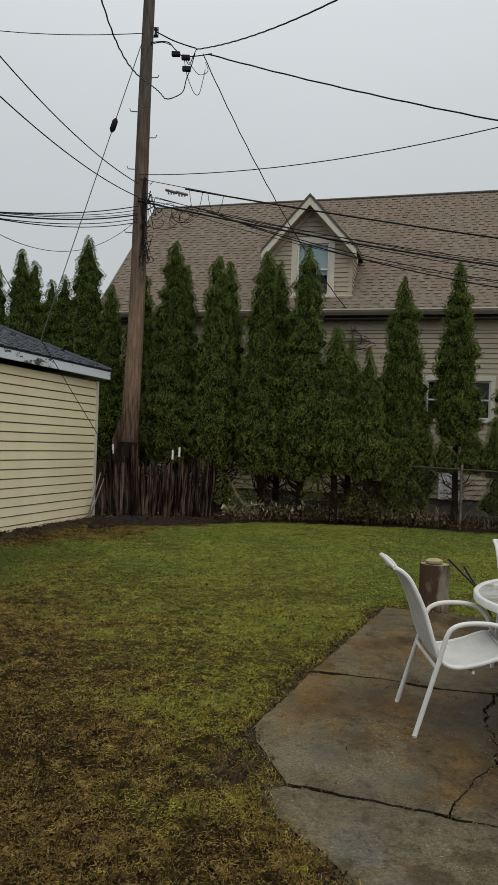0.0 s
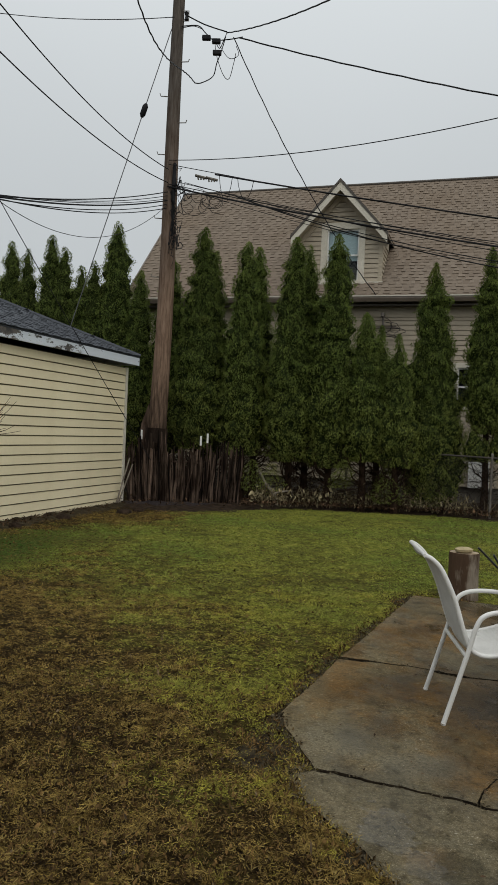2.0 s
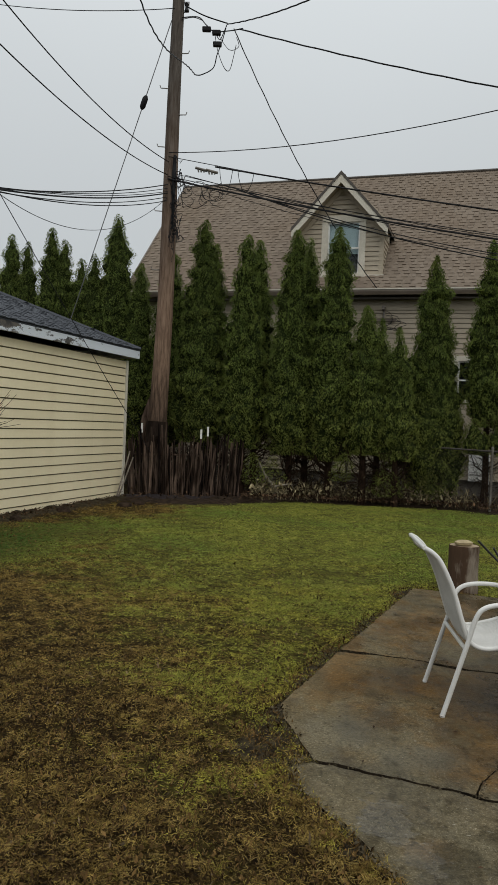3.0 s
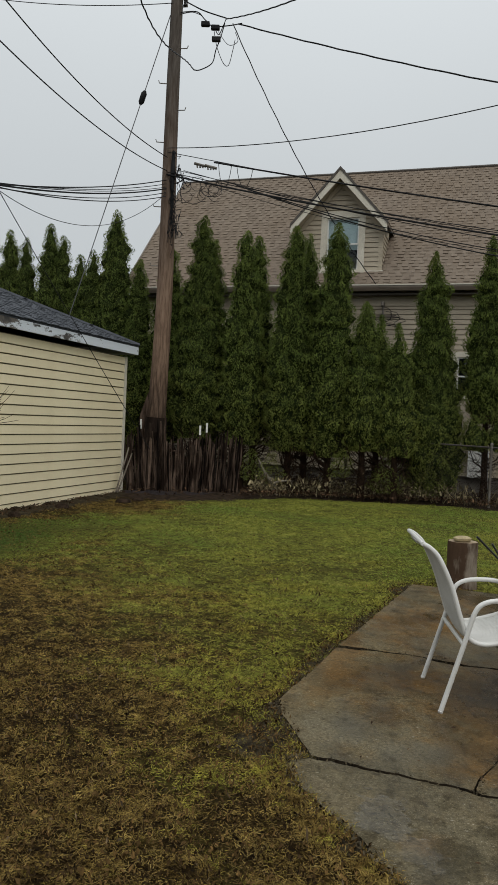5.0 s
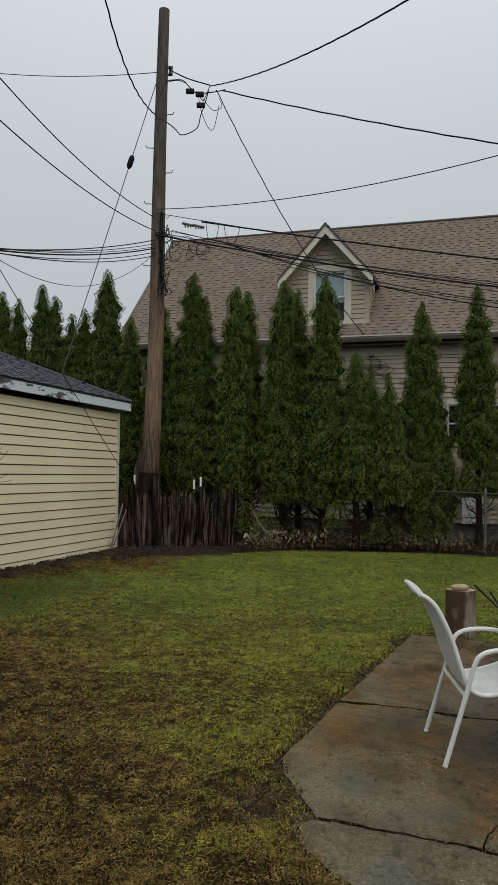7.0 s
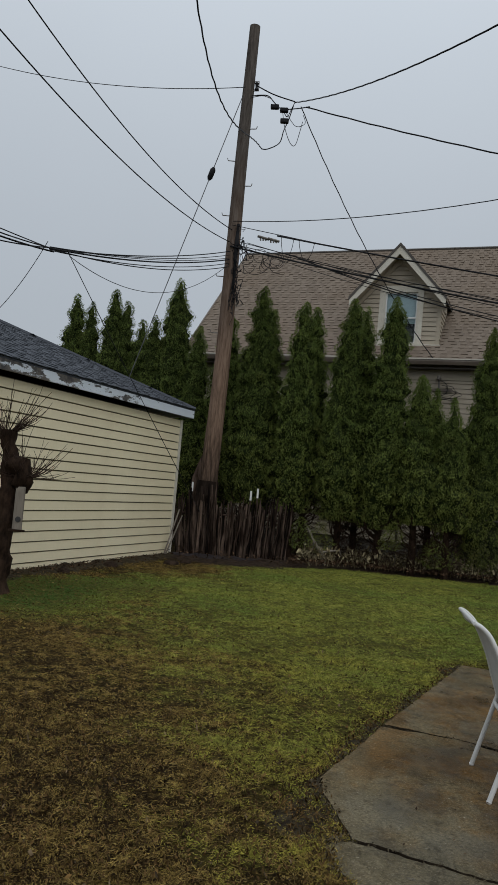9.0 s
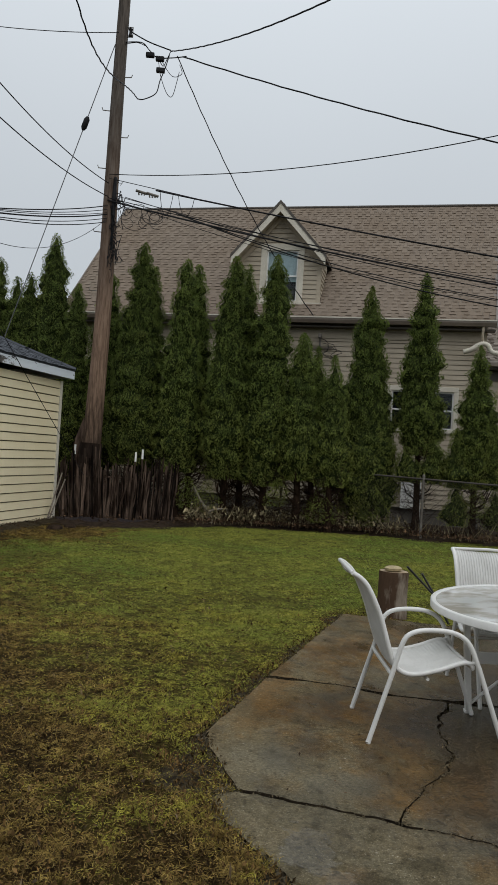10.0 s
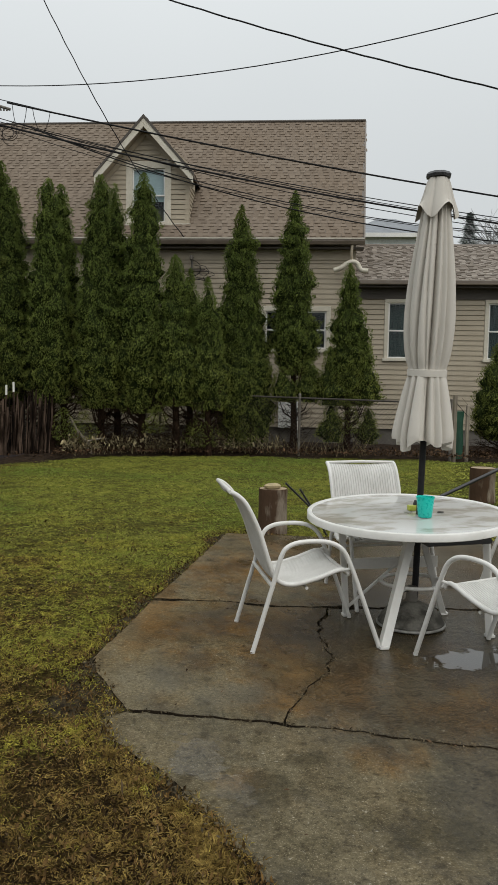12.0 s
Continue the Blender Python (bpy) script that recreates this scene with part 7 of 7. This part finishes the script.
def build_litter():
    r = np.random.default_rng(3)
    p = bed_points(9000, r, -0.12, 1.6)
    p = p[(p[:, 0] > -0.7) | (r.random(len(p)) < 0.12)]
    flakes("leaf_litter", "brown dead leaves over the mulch bed", p, 0.05 + r.random(len(p)) * 0.05, 0.032, LITTER, 4)
    p = bed_points(900, r, 0.3, 1.2, -0.5, 4.2)
    flakes("pale_leaf_litter", "bleached curled leaves among the weeds", p, 0.08 + r.random(len(p)) * 0.22, 0.040, PALE_LITTER, 5, 0.9)
    for cx, cy, k, seed in ((1.80, 16.72, 260, 21), (0.95, 16.78, 180, 22), (-0.1, 16.65, 90, 23), (3.0, 16.7, 90, 24)):
        q = np.c_[r.normal(cx, 0.22, k), r.normal(cy, 0.14, k)]
        flakes("hosta_remains", "clump of bleached dying hosta leaves", q, 0.05 + np.abs(r.normal(0, 0.16, k)), 0.032, PALE_LITTER, seed, 1.3)
    # soil and leaves heaped along the garage wall
    t = r.uniform(0, 7.4, 2600)
    o = np.abs(r.normal(0, 0.20, 2600)) + 0.02
    base = np.array([(-3.13 - V.x * a + U.x * b, 15.88 - V.y * a + U.y * b) for a, b in zip(t, o)])
    flakes("wall_litter", "wet brown leaves heaped along the garage wall", base, -0.03 + np.clip(0.05 - o * 0.25, -0.03, 1), 0.020, LITTER, 6, 0.5)
    g = Geo()
    k = 150
    rows = []
    for i in range(k + 1):
        a = 7.4 * i / k
        for b, h in ((-0.02, 0.012), (0.12, 0.0), (0.32, -0.03), (0.55, -0.075)):
            q = Vector((-3.13, 15.88, 0)) - V * (a - 0.1) + U * (b + (0.06 * noise.noise(Vector((a * 2, b * 5, 1))) if b > 0 else 0))
            rows.append((q.x, q.y, h + 0.05 * noise.noise(Vector((a * 3, b * 6, 2))) + 0.02 * noise.noise(Vector((a * 11, b * 14, 5)))))
    g.add(rows, [(i * 4 + j, i * 4 + j + 1, (i + 1) * 4 + j + 1, (i + 1) * 4 + j) for i in range(k) for j in range(3)])
    single("soil_bank", g, MUD, "low bank of dark soil against the garage", "ground", kind="structure", smooth=60)
    # clods and holes along it
    for x, y, s in ((-3.55, 12.95, 0.13), (-2.75, 14.2, 0.16), (-2.55, 14.55, 0.12), (-3.9, 11.6, 0.10)):
        c = Geo().lathe([(s, -0.03), (s * 0.85, 0.02), (s * 0.4, 0.045), (0.01, 0.05)], (x, y, 0), 12, lambda a, i, rr, z: (rr * (1 + 0.3 * noise.noise(Vector((math.cos(a) * 2 + x, math.sin(a) * 2, 0)))), z))
        single("soil_clod", c, MULCH, "dark wet clod of soil on the lawn", "soil", "soil clods", smooth=60)
    # leaves scattered on the lawn
    x, y = r.uniform(-6, 6, 42000), 2.0 + 14 * r.random(42000) ** 1.5
    ok = (np.abs(x) < 0.6 * y + 0.6) & ~inside(PATIO, x, y) & (r.random(42000) < np.clip(1.05 - (x + 3) * 0.13 - y * 0.045, 0.04, 1))
    flakes("lawn_leaves", "small brown leaves trodden into the lawn", np.c_[x, y][ok], r.uniform(-0.036, -0.016, ok.sum()), 0.013, LAWN_LITTER, 8, 0.5)
    x, y = r.uniform(-2.6, 0.7, 44000), 1.7 + 3.6 * r.random(44000) ** 1.3
    ok = (np.abs(x) < 0.6 * y + 0.4) & ~inside(PATIO, x, y) & (r.random(44000) < np.clip(1.7 - (y + x * 0.9) * 0.33, 0.1, 1))
    flakes("leaf_crumbs", "shredded dark leaves among the thin grass", np.c_[x, y][ok], r.uniform(-0.036, -0.012, ok.sum()), 0.0078, LAWN_LITTER, 15, 0.9)
    x, y = r.uniform(-2.6, 0.7, 900), 1.8 + 6.5 * r.random(900) ** 1.4
    ok = (np.abs(x) < 0.6 * y + 0.4) & ~inside(PATIO, x, y)
    flakes("whole_leaves", "curled grey-brown leaves lying on the grass", np.c_[x, y][ok], r.uniform(-0.024, -0.012, ok.sum()), 0.0100, GREY_LEAF, 16, 1.0)
    x, y = r.uniform(0.3, 4, 130), r.uniform(2.3, 7, 130)
    ok = inside(PATIO, x, y)
    flakes("patio_leaves", "tiny leaf scraps on the wet patio", np.c_[x, y][ok], np.full(ok.sum(), 0.003), 0.012, LITTER, 9, 0.2)
    # scraps on the mud beside the slabs
    x, y = r.uniform(-0.5, 2.0, 60000), 1.6 + 6.4 * r.random(60000) ** 1.4
    d = rim_distance(x, y)
    ok = (d < 0.30) & (d < np.array([edge_width(a, b) + 0.06 for a, b in zip(x, y)])) & ~inside(PATIO, x - 0.012, y)
    flakes("mud_scraps", "leaf scraps and crumbs on the mud by the slabs", np.c_[x, y][ok], r.uniform(-0.024, -0.004, ok.sum()), 0.0085, LAWN_LITTER, 14, 0.8)
    # crumbs of concrete and dirt lodged in the cracks and along the broken edge
    q = np.concatenate([np.array(line)[r.integers(0, len(line), k)] for line, k in zip(CRACKS, (1100, 1500, 520))])
    q = q + np.c_[r.normal(0, 0.016, len(q)), r.normal(0.002, 0.008, len(q))]
    flakes("crack_crumbs", "crumbs of concrete and dirt lodged in the cracks", q, r.uniform(-0.020, -0.004, len(q)), 0.0075, CRUMB, 17, 0.5)
    ends = np.array(PATIO_RIM)
    k = r.integers(0, 10, 900)
    q = ends[k] + (ends[k + 1] - ends[k]) * r.random((900, 1)) + r.normal(-0.008, 0.018, (900, 2))
    flakes("edge_crumbs", "crumbs broken off the slab edge", q, r.uniform(-0.014, -0.004, 900), 0.0085, CRUMB, 18, 0.5)
    # dead weed stems
    g = Geo()
    for _ in range(420):
        x, y = bed_points(1, r, 0.25, 1.3, -0.4, 6.0)[0]
        h = r.uniform(0.12, 0.5)
        p = Vector((x, y, 0.0))
        e = p + Vector((r.normal(0, 0.35) * h, r.normal(0, 0.35) * h, h))
        g.tube([p, p.lerp(e, 0.55) + Vector((r.normal(0, 0.02), 0, 0)), e], [0.005, 0.004, 0.002], 3, False)
    single("dead_weeds", g, PALE_LITTER, "dry broken weed stems along the bed", kind="stuff")
    snag = thing("broken_stump", "pale splintered stump leaning in the bed", "stump")
    part("wood", Geo().tube(smooth_line([(0.06, 16.75, -0.05), (-0.02, 16.78, 0.22), (-0.20, 16.80, 0.45), (-0.38, 16.82, 0.78)], 4), [0.055, 0.04, 0.052, 0.040, 0.050, 0.034, 0.042, 0.028, 0.036, 0.022, 0.03, 0.014, 0.006], 6), PALE_WOOD, snag, smooth=40)
    part("splinter", Geo().tube([(-0.02, 16.72, 0.25), (0.14, 16.70, 0.30), (0.34, 16.72, 0.33), (0.40, 16.72, 0.22)], [0.026, 0.020, 0.016, 0.005], 5), PALE_WOOD, snag, smooth=40)


def blades(r, x, y, width, length, rise, z):
    """Grass blades that bend over half way: five corners and three triangles each."""
    n = len(x)
    a = r.uniform(0, 6.283, n)
    b = a + r.normal(0, 0.7, n)
    d = np.stack([np.cos(a), np.sin(a), rise], 1)
    e = np.stack([np.cos(b), np.sin(b), rise * r.uniform(-0.9, 0.5, n)], 1)
    d /= np.linalg.norm(d, axis=1, keepdims=True)
    e /= np.linalg.norm(e, axis=1, keepdims=True)
    s = np.stack([-np.sin(a), np.cos(a), r.normal(0, 0.45, n)], 1) * width[:, None]
    p = np.stack([x, y, z], 1)
    m = p + d * (length * r.uniform(0.4, 0.6, n))[:, None]
    v = np.stack([p - s * 0.5, p + s * 0.5, m - s * 0.42, m + s * 0.42, m + e * (length * 0.5)[:, None]], 1)
    f = (np.arange(n) * 5)[:, None] + np.array([0, 1, 2, 1, 3, 2, 2, 3, 4])
    return v.reshape(-1, 3), f.ravel()


def turf(x, y):
    """How closely the grass grows: open and clumped towards the house, closed at the back."""
    thin = np.array([noise.noise(Vector((a * 1.1, b * 1.1, 5))) + 0.8 * noise.noise(Vector((a * 4.3, b * 4.3, 8))) for a, b in zip(x, y)])
    gaps = np.array([0.8 * noise.noise(Vector((a * 8.5, b * 8.5, 2))) + 0.9 * noise.noise(Vector((a * 19, b * 19, 6))) for a, b in zip(x, y)])
    gaps *= np.clip(1.15 - (y + 1.2 * x) * 0.065, 0.48, 1.0)
    keep = np.clip(0.78 - np.clip(0.36 - 0.06 * (y + x), 0, 0.18) + gaps * (1.7 + np.clip(1.6 - 0.25 * (y + x), 0, 0.9)) + thin * 0.6 + (y - 5) * 0.03 + np.clip(x + 0.9, -2, 0) * 0.16, 0.05, 1)
    return keep, thin


def on_lawn(r, x, y):
    edge = np.interp(x, [p[0] for p in BED_EDGE], [p[1] for p in BED_EDGE])
    wall = -3.13 + (y - 15.88) * V.x / V.y
    return ~inside(PATIO, x - 0.03, y) & (y < edge + 0.02 + r.normal(0, 0.12, len(x))) & (x > wall + 0.30 + np.abs(r.normal(0, 0.25, len(x))))


def build_grass():
    r = np.random.default_rng(2)
    verts, faces, count = [], [], 0
    # bands by distance from the terrace: nearest depth, far depth, tufts a square metre, blades a tuft, width, length, spread
    for y0, y1, tufts, each, wide, long, spread in ((1.7, 3.2, 2900, 10, 0.0023, 0.025, 0.017), (3.2, 5.0, 2000, 10, 0.0029, 0.027, 0.020), (5.0, 8.0, 900, 11, 0.0040, 0.030, 0.026), (8.0, 12.0, 430, 10, 0.0058, 0.032, 0.036), (12.0, 16.7, 250, 10, 0.0078, 0.034, 0.048)):
        half = 0.50 * y1 + 0.5
        n = int((y1 - y0) * 2 * half * tufts)
        x, y = r.uniform(-half, half, n), r.uniform(y0, y1, n)
        keep, thin = turf(x, y)
        rim = rim_distance(x, y)
        mud = np.array([edge_width(a, b) if d < 0.4 else 0.0 for a, b, d in zip(x, y, rim)])
        keep = np.where(rim < mud * 0.9 + 0.02, keep * 0.22, keep)
        ok = (r.random(n) < keep) & on_lawn(r, x, y) & (np.abs(x) < 0.47 * y + 0.35) & (y > 1.7 + 0.45 * r.random(n))
        x, y, thin = np.repeat(x[ok], each), np.repeat(y[ok], each), np.repeat(thin[ok], each)
        n = len(x)
        x, y = x + r.normal(0, spread, n), y + r.normal(0, spread, n)
        ln = long * r.uniform(0.45, 1.35, n) * (1 + np.clip(thin, -0.4, 0.6) * 0.5)
        rise = r.uniform(0.05, 0.85, n) * np.clip(0.42 + 0.12 * (y + 0.6 * x - 1.8), 0.42, 1.0)
        v, f = blades(r, x, y, wide * r.uniform(0.6, 1.15, n), ln, rise, -0.040 + r.uniform(0, 0.014, n))
        verts.append(v), faces.append(f + count)
        count += len(v)
    # ragged tufts creeping over the broken edge of the slabs
    k = np.where(r.random(1900) < 0.75, r.integers(0, 5, 1900), r.integers(5, 10, 1900))
    ends = np.array(PATIO_RIM)
    q = ends[k] + (ends[k + 1] - ends[k]) * r.random((1900, 1)) + np.c_[-np.abs(r.normal(0, 0.09, 1900)) + 0.02, r.normal(0, 0.04, 1900)]
    q = q[np.array([noise.noise(Vector((a * 5, b * 5, 7))) > -0.12 for a, b in q])]
    q = np.repeat(q, 12, 0)
    q = q + r.normal(0, 0.020, q.shape)
    q = q[~inside(PATIO, q[:, 0] - 0.04, q[:, 1])]
    n = len(q)
    v, f = blades(r, q[:, 0], q[:, 1], r.uniform(0.002, 0.0035, n), r.uniform(0.018, 0.05, n), r.uniform(0.1, 0.9, n), r.uniform(-0.036, -0.010, n))
    verts.append(v), faces.append(f + count)
    count += len(v)
    # the rest of the lawn, behind and to both sides
    x, y = r.uniform(-7, 9, 20000), r.uniform(-6, 15, 20000)
    ok = on_lawn(r, x, y) & ((y < 1.75 + 0.4 * r.random(20000)) | (np.abs(x) > 0.47 * y + 0.30))
    q = np.repeat(np.c_[x, y][ok], 7, 0)
    q = q + r.normal(0, 0.06, q.shape)
    n = len(q)
    v, f = blades(r, q[:, 0], q[:, 1], r.uniform(0.010, 0.016, n), r.uniform(0.04, 0.09, n), r.uniform(0.05, 0.6, n), np.full(n, -0.036))
    verts.append(v), faces.append(f + count)
    single("lawn_grass", raw_mesh("lawn_grass", np.concatenate(verts), np.concatenate(faces), 3, GRASS), GRASS, "short patchy winter grass, green and straw brown", kind="stuff")
    # bleached straw lying on top
    k = 60000
    y = 1.7 + 10 * r.random(k) ** 1.7
    x = r.uniform(-0.5, 0.5, k) * (y + 0.8)
    line = y + 1.45 * np.clip(x, -4, 0.6)
    ok = on_lawn(r, x, y) & (r.random(k) < np.clip(1.0 - (line - 2.5) * 0.12, 0.12, 1)) & (rim_distance(x, y) > 0.05)
    x, y = x[ok], y[ok]
    k = len(x)
    v, f = blades(r, x, y, 0.0013 + 0.00045 * y * r.uniform(0.6, 1.2, k), 0.012 + 0.050 * r.random(k) ** 2, r.normal(0, 0.18, k), r.uniform(-0.026, -0.010, k))
    single("dead_straw", raw_mesh("dead_straw", v, f, 3, STRAW), STRAW, "bleached dead grass lying on the lawn", kind="stuff")


build_litter()
build_grass()
